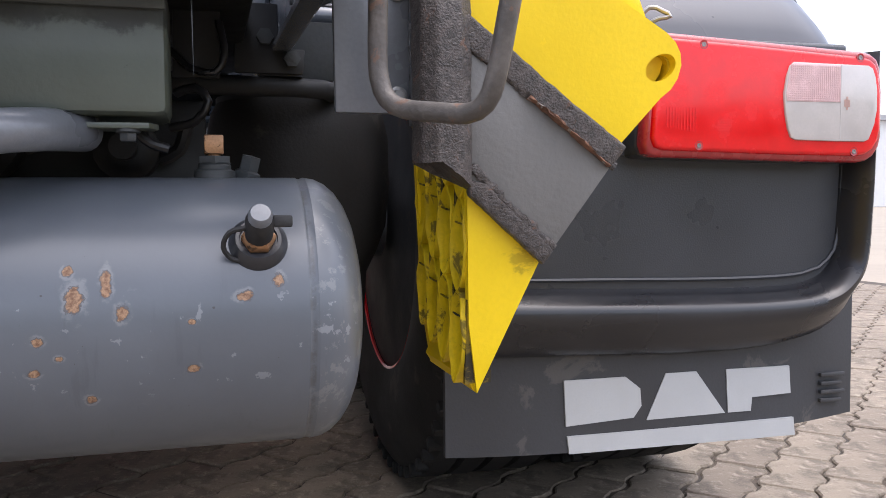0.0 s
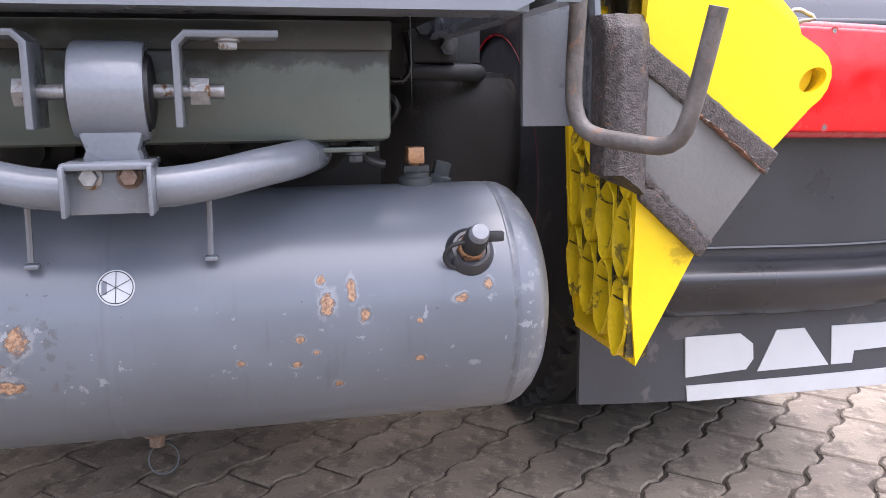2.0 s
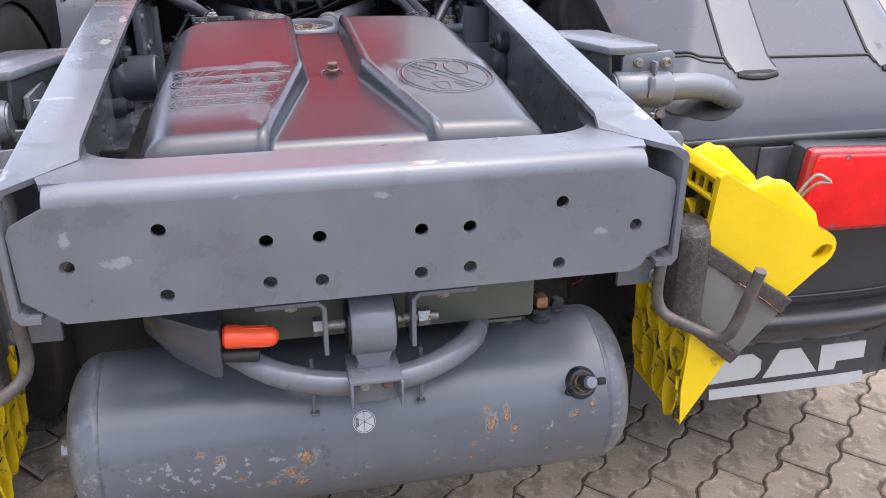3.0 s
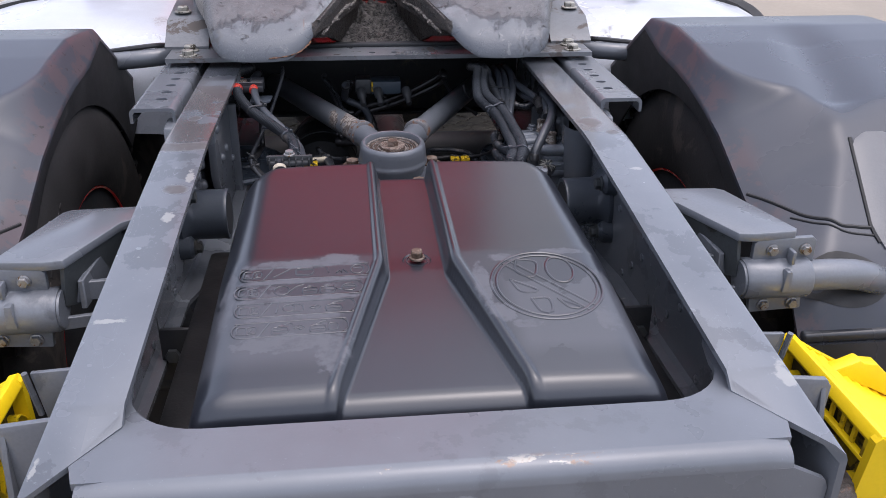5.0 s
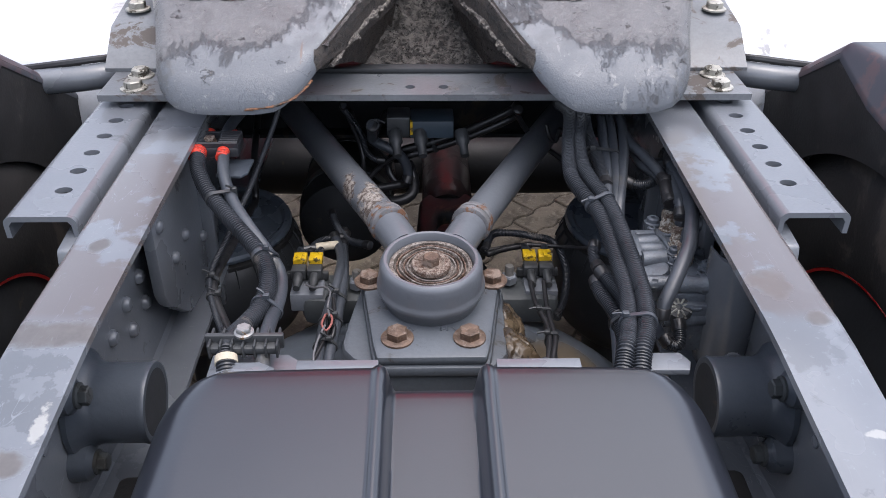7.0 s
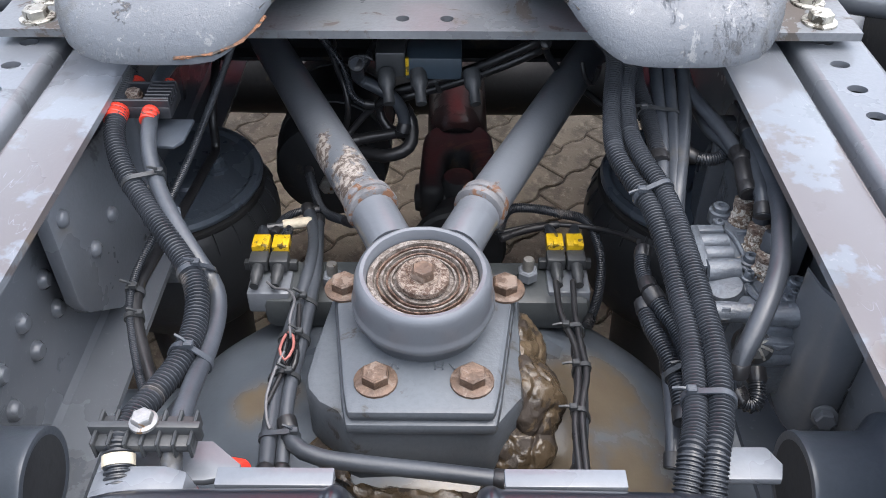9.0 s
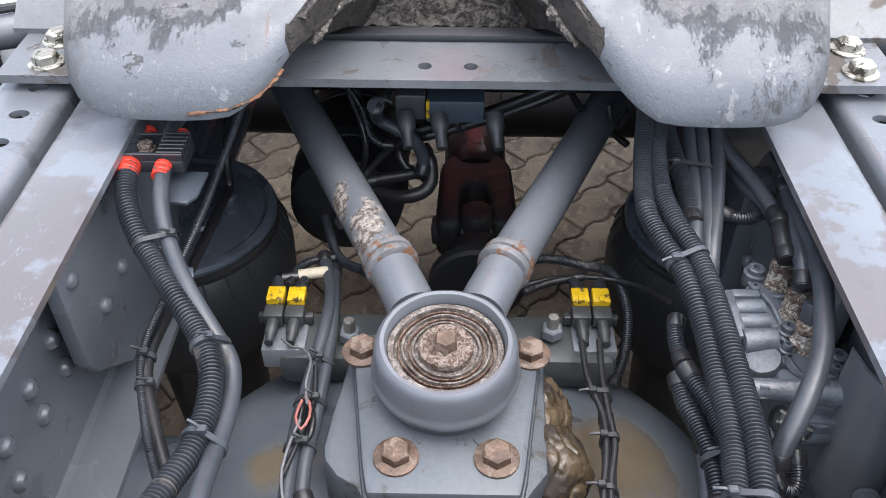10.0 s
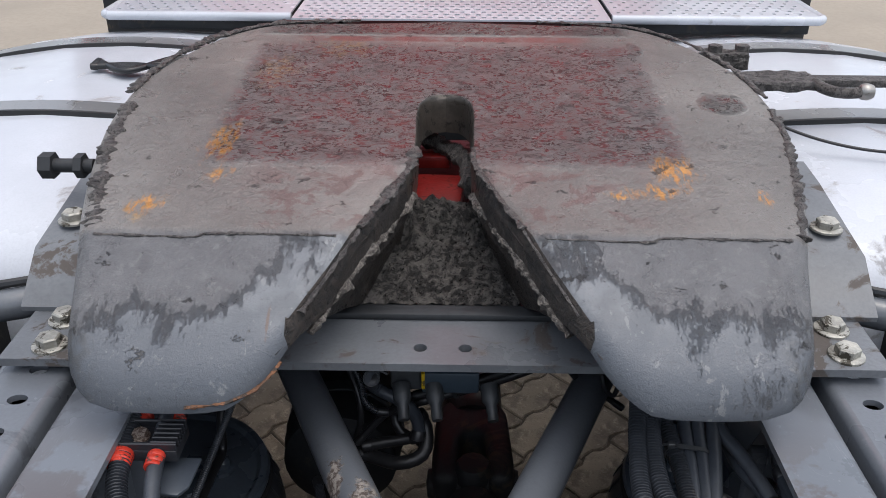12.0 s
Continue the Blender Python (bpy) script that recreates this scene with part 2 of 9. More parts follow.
def roughen(bm, amount, scale, seed=0.0):
    for v in bm.verts:
        v.co += noise.noise_vector(v.co * scale + Vector((seed, seed * 2, -seed))) * amount
    return bm


def ragged(points, r, seed, step=0.003, flat=0.6):
    """A thin uneven ridge of grease or dirt along a line."""
    line = curve(points, step)
    up, loops = None, []
    for i, p in enumerate(line):
        d = (line[min(i + 1, len(line) - 1)] - line[max(i - 1, 0)]).normalized()
        up = Vector((0, 0, 1)) - d * d.z
        up.normalize()
        side = d.cross(up)
        k = 0.35 + 0.9 * abs(noise.noise(p * 30 + Vector((seed, 0, 0)))) + 0.9 * abs(noise.noise(p * 95 + Vector((0, seed, 0))))
        ring_ = []
        for j in range(10):
            a = 2 * math.pi * j / 10
            q = k * (1 + 0.55 * noise.noise(p * 160 + Vector((math.cos(a) * 2, math.sin(a) * 2, seed))))
            ring_.append(p + side * math.cos(a) * r * q + up * math.sin(a) * r * q * flat + side * 0.3 * r * noise.noise(p * 60 + Vector((seed * 3, 1, 2))))
        loops.append(ring_)
    return loft(loops)


# ---- chassis frame ----
def rail_top(y):
    return 0.996 if y > 1.70 else 0.901 + (y - 1.05) / 0.65 * 0.095


def rail(s):
    """A C-shaped side member whose rear end tapers down."""
    loops = []
    for y in (1.0, 1.13, 1.30, 1.50, 1.66, 1.70, 1.74, 1.86, 2.2, 2.8, 3.6, 4.6):
        t = rail_top(y) if y not in (1.66, 1.70, 1.74) else {1.66: 0.988, 1.70: 0.9935, 1.74: 0.9957}[y]
        f = max(0.0, min(1.0, (y - 1.66) / 0.2))
        b, o, w, k, low = 0.735 - 0.025 * f, 0.395 + max(0, 1.7 - y) * 0.02, 0.076, 0.008, 0.03 + 0.036 * f
        cut = 0.115 if y == 1.0 else 0.0
        sec = [(o - w, t - k, 1), (o - w, t, 1), (o - 0.009, t, 0.1), (o - 0.003, t - 0.003, 0), (o, t - 0.010, 0), (o, b + 0.01, 0), (o - 0.008, b, 0),
               (o - low, b, 0), (o - low, b + k, 0), (o - k - 0.006, b + k, 0), (o - k, b + k + 0.006, 0), (o - k, t - k - 0.006, 0), (o - k - 0.006, t - k, 0.2)]
        loops.append([(x, y + cut * c, z) for x, z, c in sec])
    return mirror(loft(loops), s)


def rail_paint():
    n = Nodes("chipped_rail_paint")
    wob = n.math("MULTIPLY", n.math("SUBTRACT", n.noise(45, 6, 0.65), 0.5), 3.4)
    big, fine = n.noise(5, 5), n.noise(220, 3)
    c = n.mix(n.ramp(big, 0.3, 0.7), shade(GREY, 0.9), shade(GREY, 1.1))
    c = n.mix(n.ramp(n.noise(7, 7, 0.62), 0.55, 0.565, 0.0, 0.65), c, shade(GREY, 0.66))
    c = n.mix(n.ramp(n.noise(150, 4, 0.7), 0.62, 0.68, 0.0, 0.4), c, shade(GREY, 1.5))
    rubbed = None
    for x, y, rx, ry in ((-0.36, 1.725, 0.08, 0.020), (-0.36, 1.88, 0.012, 0.015), (-0.345, 1.58, 0.02, 0.015), (0.37, 1.74, 0.012, 0.012), (0.345, 1.80, 0.02, 0.03)):
        m = n.spot((x, y, 0.99), (rx, ry, 0.08), n.math("MULTIPLY", wob, 0.4), 0.4)
        rubbed = m if rubbed is None else n.math("MAXIMUM", rubbed, m)
    c = n.mix(n.math("MULTIPLY", rubbed, 0.9), c, n.mix(n.noise(90, 4), srgb(54, 52, 52), srgb(100, 96, 94)))
    brown = n.math("MULTIPLY", n.ramp(n.noise(12, 7, 0.62), 0.43, 0.49), n.math("MULTIPLY", n.ramp(n.axis(1), 1.73, 1.76), n.math("MULTIPLY", n.ramp(n.axis(1), 2.25, 2.05), n.ramp(n.axis(2), 0.975, 0.985))))
    c = n.mix(n.math("MULTIPLY", brown, 0.75), c, srgb(84, 76, 74))
    chip = None
    for x, y, rx, ry in ((-0.345, 1.50, 0.009, 0.014), (-0.375, 1.27, 0.02, 0.005), (-0.40, 1.05, 0.004, 0.02), (0.37, 1.60, 0.012, 0.004), (-0.33, 1.62, 0.006, 0.02), (0.395, 1.12, 0.01, 0.02)):
        m = n.spot((x, y, 0.95), (rx, ry, 0.2), wob, 0.3)
        chip = m if chip is None else n.math("MAXIMUM", chip, m)
    c = n.mix(n.math("MULTIPLY", chip, 0.6), c, srgb(160, 160, 156))
    line = n.math("ABSOLUTE", n.math("SUBTRACT", n.noise(16, 3, 0.5, 0.8, n.stretch(2.5, 0.5, 1.0)), 0.5), 0.0)
    line = n.math("MULTIPLY", n.ramp(line, 0.004, 0.0015), n.ramp(n.noise(9, 4), 0.50, 0.62))
    c = n.mix(n.math("MULTIPLY", line, 0.55), c, shade(GREY, 1.7))
    r = n.math("ADD", n.ramp(big, 0.2, 0.8, 0.2, 0.3), n.math("MULTIPLY", rubbed, 0.35))
    return n.done(c, r, 0.0, n.bump(n.math("ADD", fine, n.math("MULTIPLY", chip, 2.0)), 0.1, 0.001), 0.35)


RAIL = rail_paint()
frame_ob = thing("chassis_frame", (0, 1.05, 0.735), "grey painted steel truck chassis rails with chipped paint and bolts", "truck frame")
for s in (1, -1):
    part("side_rail", rail(s), RAIL, frame_ob)
    for y, z in ((1.12, 0.80), (1.26, 0.815), (1.30, 0.86), (1.52, 0.82)):
        part("bolt", mirror(hexbolt((0.404 + (1.7 - y) * 0.02, y, z), (1, 0, 0), 0.012, 0.012), s), BOLT, frame_ob)
    for y, z in ((2.028, 0.855), (2.031, 0.811), (1.969, 0.852), (1.972, 0.810), (1.91, 0.845), (1.905, 0.80)):
        part("rivet", mirror(rev([(0.011, 0), (0.0105, 0.004), (0.007, 0.008), (0, 0.0095)], (0.387, y, z), (-1, 0, 0), 12), s), FRAME, frame_ob)
    for i in range(14):
        y, z = 1.16 + 0.042 * i, 0.76 + 0.035 * ((i * 7) % 4)
        part("rivet", mirror(rev([(0.007, 0), (0.0065, 0.004), (0, 0.006)], (0.389 + max(0, 1.7 - y) * 0.02, y, z), (-1, 0, 0), 8), s), FRAME, frame_ob)


def rear_crossmember():
    holes = [ring(x, z, 0.0085) for x, z in ((-0.239, 0.836), (-0.120, 0.812), (-0.057, 0.812), (0.067, 0.811), (0.128, 0.810), (0.247, 0.833), (0.349, 0.794),
                                              (-0.343, 0.799), (-0.239, 0.753), (-0.119, 0.758), (-0.057, 0.755), (0.066, 0.753), (0.129, 0.755), (0.247, 0.749))]
    face = prism([(-0.355, 0.728), (0.345, 0.728), (0.362, 0.736), (0.372, 0.752), (0.398, 0.762), (0.400, 0.842), (0.396, 0.852), (0.358, 0.871), (-0.358, 0.871), (-0.396, 0.852), (-0.400, 0.842), (-0.398, 0.762)], "y", 1.008, 1.016, holes=holes)
    bend = []
    for x in (-0.358, -0.33, 0.33, 0.358):
        q = 0.003 if abs(x) > 0.35 else 0.0
        o = [(1.008 + 0.022 * (1 - math.cos(a)), 0.871 - q + 0.022 * math.sin(a)) for a in [i * math.pi / 12 for i in range(7)]]
        n = [(1.016 + 0.014 * (1 - math.cos(a)), 0.871 - q + 0.014 * math.sin(a)) for a in [i * math.pi / 12 for i in range(6, -1, -1)]]
        bend.append([(x, y, z) for y, z in o + n])
    cut = [(0.338 - 0.088 * (1 - math.cos(a)), 1.19 - 0.085 * math.sin(a)) for a in [i * math.pi / 16 for i in range(9)]]
    top = [(-0.362, 1.03), (0.362, 1.03), (0.372, 1.06), (0.384, 1.10), (0.384, 1.24), (0.35, 1.24)] + cut + [(-x, y) for x, y in reversed(cut)] + [(-0.35, 1.24), (-0.384, 1.24), (-0.384, 1.10), (-0.372, 1.06)]
    flange = prism(top, "z", 0.885, 0.893)
    for v in flange.verts:
        v.co.z -= max(0.0, v.co.y - 1.10) * 0.06
    return face, join(loft(bend), flange)


def edge_worn_paint():
    n = Nodes("crossmember_paint_with_worn_edge")
    big, fine = n.noise(5, 6), n.noise(200, 4)
    c = n.mix(n.ramp(big, 0.3, 0.7), shade(GREY, 0.88), shade(GREY, 1.1))
    c = n.mix(n.ramp(n.noise(9, 8, 0.68), 0.57, 0.60, 0.0, 0.35), c, shade(GREY, 0.66))
    c = n.mix(n.ramp(n.noise(140, 5, 0.7), 0.64, 0.69, 0.0, 0.5), c, shade(GREY, 1.5))
    along = n.stretch(0.35, 1.0, 1.0)
    rub = n.math("MULTIPLY", n.ramp(n.noise(26, 7, 0.7, 0.0, along), 0.54, 0.58), n.math("MULTIPLY", n.ramp(n.axis(2), 0.886, 0.890), n.ramp(n.axis(1), 1.034, 1.022)))
    c = n.mix(n.math("MULTIPLY", rub, 0.8), c, n.mix(n.ramp(n.noise(50, 4), 0.45, 0.55), srgb(126, 96, 70), srgb(178, 172, 160)))
    scuff = None
    wob = n.math("MULTIPLY", n.math("SUBTRACT", n.noise(60, 6, 0.7), 0.5), 4.0)
    for x, z, rx, rz in ((-0.29, 0.80, 0.02, 0.008), (-0.15, 0.87, 0.006, 0.004), (0.02, 0.86, 0.010, 0.004), (0.30, 0.79, 0.008, 0.006), (-0.34, 0.83, 0.006, 0.012)):
        m = n.spot((x, 1.008, z), (rx, 0.05, rz), wob, 0.4)
        scuff = m if scuff is None else n.math("MAXIMUM", scuff, m)
    c = n.mix(n.math("MULTIPLY", scuff, 0.5), c, srgb(150, 154, 158))
    return n.done(c, n.ramp(big, 0.2, 0.8, 0.24, 0.36), 0.0, n.bump(fine, 0.12, 0.001), 0.25)


CROSS = edge_worn_paint()
cross = thing("rear_crossmember", (0, 1.008, 0.728), "grey painted steel rear crossmember plate with bolt holes", "crossmember")
end_face, end_flange = rear_crossmember()
part("end_plate", end_face, CROSS, cross)
part("top_flange", end_flange, CROSS, cross)
part("bottom_flange", box(-0.36, 0.36, 1.016, 1.075, 0.728, 0.735), FRAME, cross)
for s in (1, -1):
    part("corner_gusset", mirror(box(0.34, 0.386, 1.017, 1.10, 0.742, 0.75), s), FRAME, cross)
under = thing("lower_crossmember", (0, 1.12, 0.612), "dark grey box-section crossmember in shadow, green reflection in its colour", "crossmember")


def under_paint():
    n = Nodes("dark_paint_green_reflection")
    big, fine = n.noise(7, 5), n.noise(160, 3)
    # The green of this base colour is a reflection painted in.
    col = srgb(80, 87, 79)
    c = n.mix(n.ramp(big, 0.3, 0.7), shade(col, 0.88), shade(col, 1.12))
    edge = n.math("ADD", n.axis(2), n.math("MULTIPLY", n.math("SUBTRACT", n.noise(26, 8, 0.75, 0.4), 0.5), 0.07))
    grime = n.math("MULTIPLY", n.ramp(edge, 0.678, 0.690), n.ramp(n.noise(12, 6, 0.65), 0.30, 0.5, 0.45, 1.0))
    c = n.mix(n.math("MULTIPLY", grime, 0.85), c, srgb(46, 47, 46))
    c = n.mix(n.ramp(n.noise(60, 7, 0.7), 0.64, 0.69, 0.0, 0.5), c, srgb(50, 52, 47))
    r = n.math("ADD", n.ramp(big, 0.2, 0.8, 0.32, 0.46), n.math("MULTIPLY", grime, 0.25))
    return n.done(c, r, 0.0, n.bump(n.math("ADD", fine, n.math("MULTIPLY", grime, 0.8)), 0.2, 0.001), 0.15)


UNDER = under_paint()
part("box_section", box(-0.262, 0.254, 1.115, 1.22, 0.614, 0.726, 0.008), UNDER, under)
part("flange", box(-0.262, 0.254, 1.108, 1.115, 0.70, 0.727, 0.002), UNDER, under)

# ---- stabiliser mount under the crossmember ----
mount = thing("coupling_mount", (0, 1.05, 0.565), "grey rubber bushing mount with bent tube and steel brackets", "mounting bracket")
part("bushing_housing", rev([(0.034, -0.029), (0.041, -0.029), (0.043, -0.026), (0.043, 0.026), (0.041, 0.029), (0.034, 0.029), (0.033, 0.024), (0.033, -0.024)], (0.006, 1.062, 0.662), (1, 0, 0), 32), FRAME, mount)
part("rubber_bush", rev([(0.010, -0.034), (0.024, -0.034), (0.031, -0.032), (0.0325, -0.029), (0.0325, 0.029), (0.031, 0.032), (0.024, 0.034), (0.010, 0.034)], (0.006, 1.062, 0.662), (1, 0, 0), 28), SEAM, mount)
part("neck", prism([(-0.022, 0.635), (0.034, 0.635), (0.027, 0.614), (0.031, 0.604), (-0.019, 0.604), (-0.015, 0.614)], "y", 1.035, 1.085, 0.004), FRAME, mount)
part("saddle", join(box(-0.030, 0.040, 1.004, 1.08, 0.600, 0.606, 0.0015), box(-0.030, -0.026, 0.998, 1.06, 0.563, 0.604, 0.0015), box(0.036, 0.040, 0.998, 1.06, 0.563, 0.604, 0.0015),
                    box(-0.030, 0.040, 1.020, 1.026, 0.563, 0.604, 0.0015)), FRAME, mount)
for x in (-0.010, 0.021):
    part("bolt", hexbolt((x, 1.020, 0.594), (0, -1, 0), 0.008, 0.009, 1.3), BOLT if x < 0 else RUSTY, mount)
for a, b, c in ((-0.052, -0.142, -1), (0.058, 0.145, 1)):
    prof = [(a, 0.632), (a + 0.006 * c, 0.632), (a + 0.006 * c, 0.700), (a + 0.012 * c, 0.706), (b, 0.706), (b, 0.712), (a + 0.010 * c, 0.712), (a, 0.702)]
    part("bracket", prism(prof, "y", 1.035, 1.095, 0.001), FRAME, mount)
    part("bolt", hexbolt((a + 0.045 * c, 1.05, 0.706), (0, 0, -1), 0.009, 0.008, 1.3), BOLT, mount)
part("through_bolt", join(rev([(0.0065, -0.07), (0.0065, 0.092), (0, 0.092)], (0.006, 1.062, 0.662), (1, 0, 0), 12), rev([(0.013, -0.076), (0.013, -0.064), (0, -0.064)], (0.006, 1.062, 0.662), (1, 0, 0), 6),
                          rev([(0.013, 0.064), (0.013, 0.080), (0, 0.080)], (0.006, 1.062, 0.662), (1, 0, 0), 6)), BOLT, mount)
part("bent_tube", pipe([(-0.25, 1.16, 0.628), (-0.19, 1.10, 0.624), (-0.13, 1.06, 0.602), (-0.06, 1.047, 0.584), (0.006, 1.0445, 0.580), (0.07, 1.050, 0.584), (0.125, 1.072, 0.594), (0.160, 1.105, 0.599), (0.182, 1.16, 0.602)], 0.0175, 16), FRAME, mount)
for x in (-0.075, 0.078):
    part("hanger", join(pipe([(x, 1.085, 0.60), (x + 0.001, 1.0845, 0.56), (x, 1.084, 0.515)], 0.0028, 6), box(x - 0.006, x + 0.007, 1.079, 1.090, 0.509, 0.514, 0.002)), FRAME, mount)

guide = thing("cable_guide", (0.21, 1.14, 0.6), "dark steel guide strip with a bolt and a cable end", "bracket")
part("strip", prism([(0.180, 1.128), (0.238, 1.126), (0.245, 1.145), (0.240, 1.165), (0.182, 1.168)], "z", 0.603, 0.608, 0.001), UNDER, guide)
part("bolt", hexbolt((0.220, 1.138, 0.603), (0, 0, -1), 0.0075, 0.009, 1.4), DARK, guide)
part("cable_end", pipe([(0.228, 1.158, 0.600), (0.238, 1.156, 0.592), (0.252, 1.158, 0.588)], 0.0045, 10, 0.005), SEAM, guide)

# ---- air tank ----
TY, TZ, TR = 1.197, 0.437, 0.1265


def tank_paint():
    n = Nodes("tank_grey_paint_with_rust")
    wob = n.math("MULTIPLY", n.math("SUBTRACT", n.noise(110, 6, 0.72), 0.5), 2.6)
    fine, big = n.noise(260, 3), n.noise(6, 5)
    c = n.mix(n.ramp(big, 0.3, 0.7), shade(TANK_GREY, 0.9), shade(TANK_GREY, 1.1))
    pale = n.math("MULTIPLY", n.ramp(n.noise(55, 6, 0.62), 0.55, 0.59), n.math("MULTIPLY", n.ramp(n.axis(2), 0.485, 0.462), n.ramp(n.axis(2), 0.385, 0.41)))
    pale = n.math("MULTIPLY", n.math("MULTIPLY", pale, n.ramp(n.noise(7, 4), 0.40, 0.52)), n.ramp(n.axis(0), -0.03, -0.10))
    c = n.mix(n.math("MULTIPLY", pale, 0.75), c, srgb(134, 139, 144))
    c = n.mix(n.math("MULTIPLY", n.math("MULTIPLY", pale, n.math("SUBTRACT", 1.0, pale)), 3.0), c, srgb(64, 66, 70))
    c = n.mix(n.ramp(n.noise(130, 3), 0.74, 0.77), c, srgb(60, 60, 60))
    spots = [(0.182, 0.463, 9, 16), (0.205, 0.475, 6, 13), (0.217, 0.452, 6, 9), (0.155, 0.432, 5, 5), (0.177, 0.485, 5, 6), (0.313, 0.462, 9, 6), (0.34, 0.474, 6, 8), (0.271, 0.404, 7, 5),
             (0.192, 0.382, 6, 4), (0.152, 0.407, 6, 4), (0.27, 0.443, 4, 3), (0.345, 0.505, 6, 4), (0.17, 0.418, 4, 3), (-0.21, 0.46, 8, 6), (-0.185, 0.425, 6, 5), (-0.115, 0.425, 15, 9),
             (-0.09, 0.448, 12, 17), (-0.10, 0.405, 16, 9), (-0.14, 0.41, 8, 5), (0.10, 0.412, 5, 4), (-0.235, 0.47, 5, 4)]
    near = None
    for x, z, rx, rz in spots:
        y = TY - math.sqrt(max(0, TR ** 2 - (z - TZ) ** 2))
        d = n.spot((x, y, z), (rx * 0.00068, 0.03, rz * 0.00068), wob, None)
        near = d if near is None else n.math("MINIMUM", near, d)
    rust = n.ramp(near, 1.0, 0.9)
    rim = n.math("MULTIPLY", n.ramp(near, 0.78, 0.95), n.ramp(near, 1.22, 1.05))
    nick = n.math("MULTIPLY", n.ramp(n.noise(62, 5, 0.6), 0.645, 0.665), n.math("MULTIPLY", n.ramp(n.axis(2), 0.475, 0.455), n.ramp(n.axis(2), 0.37, 0.40)))
    c = n.mix(n.math("MULTIPLY", nick, 0.6), c, srgb(136, 140, 144))
    halo = n.math("MULTIPLY", n.math("MULTIPLY", n.ramp(near, 1.05, 1.2), n.ramp(near, 2.0, 1.35)), n.ramp(n.noise(60, 5), 0.42, 0.55))
    c = n.mix(n.math("MULTIPLY", halo, 0.45), c, srgb(136, 138, 139))
    core = n.mix(n.ramp(n.noise(240, 5, 0.7), 0.35, 0.65), srgb(104, 74, 54), srgb(160, 128, 100))
    c = n.mix(rust, c, core)
    c = n.mix(n.math("MULTIPLY", rim, 0.5), c, srgb(66, 54, 46))
    scuff = n.math("MULTIPLY", n.ramp(n.noise(50, 8, 0.72), 0.54, 0.60), n.ramp(n.math("ABSOLUTE", n.axis(0), 0.0), 0.355, 0.385))
    c = n.mix(n.math("MULTIPLY", scuff, 0.5), c, srgb(126, 128, 128))
    seam = n.math("MULTIPLY", n.ramp(n.math("ABSOLUTE", n.math("SUBTRACT", n.math("ABSOLUTE", n.axis(0), 0.0), 0.3685), 0.0), 0.004, 0.0015), n.ramp(n.noise(80, 6, 0.7), 0.42, 0.6))
    c = n.mix(n.math("MULTIPLY", seam, 0.6), c, srgb(62, 62, 62))
    drip = n.math("MULTIPLY", n.ramp(n.noise(30, 6, 0.6, 0.0, n.stretch(3.0, 1.0, 0.35)), 0.60, 0.68), n.ramp(n.axis(2), 0.52, 0.44))
    c = n.mix(n.math("MULTIPLY", drip, 0.35), c, shade(TANK_GREY, 0.72))
    r = n.math("MAXIMUM", n.ramp(big, 0.2, 0.8, 0.28, 0.4), n.math("MULTIPLY", rust, 0.85))
    h = n.math("ADD", n.math("MULTIPLY", fine, 0.2), n.math("MULTIPLY", rust, -1.0))
    return n.done(c, r, 0.0, n.bump(h, 0.3, 0.001), 0.35, 0.5, 0.28)


TANK = tank_paint()
tank = thing("air_tank", (0, TY, TZ - TR), "grey painted steel air tank with rust spots and a brass valve", "air tank")
prof = []
for i in range(9):
    a = i / 8 * math.pi / 2
    prof.append((TR * math.sin(a) ** 0.62 if i else 0.0, -0.424 + 0.05 * (1 - math.cos(a) ** 1.0)))
end = prof + [(TR - 0.0012, -0.371), (TR - 0.0012, -0.368), (TR, -0.366), (TR, -0.34), (TR, -0.2), (TR, -0.0205), (TR, -0.02), (TR + 0.0008, -0.018), (TR + 0.0008, -0.014), (TR, -0.012), (TR, -0.0115)]
prof = end + [(r, -h) for r, h in reversed(end[:-6])]
part("shell", rev(prof, (0, TY, TZ), (1, 0, 0), 96), TANK, tank, angle=30)


def on_tank(x, z, out=0.0):
    return (x, TY - math.sqrt(TR ** 2 - (z - TZ) ** 2) * (1 + out / TR), TZ + (z - TZ) * (1 + out / TR))


def tank_normal(z):
    return (0, -math.sqrt(TR ** 2 - (z - TZ) ** 2) / TR, (z - TZ) / TR)


VN = tank_normal(0.505)
VO = on_tank(0.325, 0.505)
part("valve_boss", rev([(0.026, -0.006), (0.024, 0.003), (0.019, 0.008), (0.016, 0.008), (0.0155, 0.005), (0.0, 0.005)], VO, VN, 32), RIM_BLACK, tank, "black boss ring")
valve = part("test_valve", join(rev([(0.0115, 0.014), (0.012, 0.020), (0.012, 0.036), (0.010, 0.040), (0, 0.040)], VO, VN, 18), box(VO[0] + 0.010, VO[0] + 0.026, VO[1] - 0.034, VO[1] - 0.026, VO[2] + 0.014, VO[2] + 0.024, 0.002)), RUBBER, tank, "black rubber valve cap")
part("nut", rev([(0.0145, 0.006), (0.0145, 0.012), (0.0125, 0.015), (0, 0.015)], VO, VN, 6), BRASS, valve, "brass hexagon nut")
part("cap_top", rev([(0.0098, 0.038), (0.0098, 0.046), (0.008, 0.049), (0, 0.0495)], VO, VN, 16), FRAME, valve)
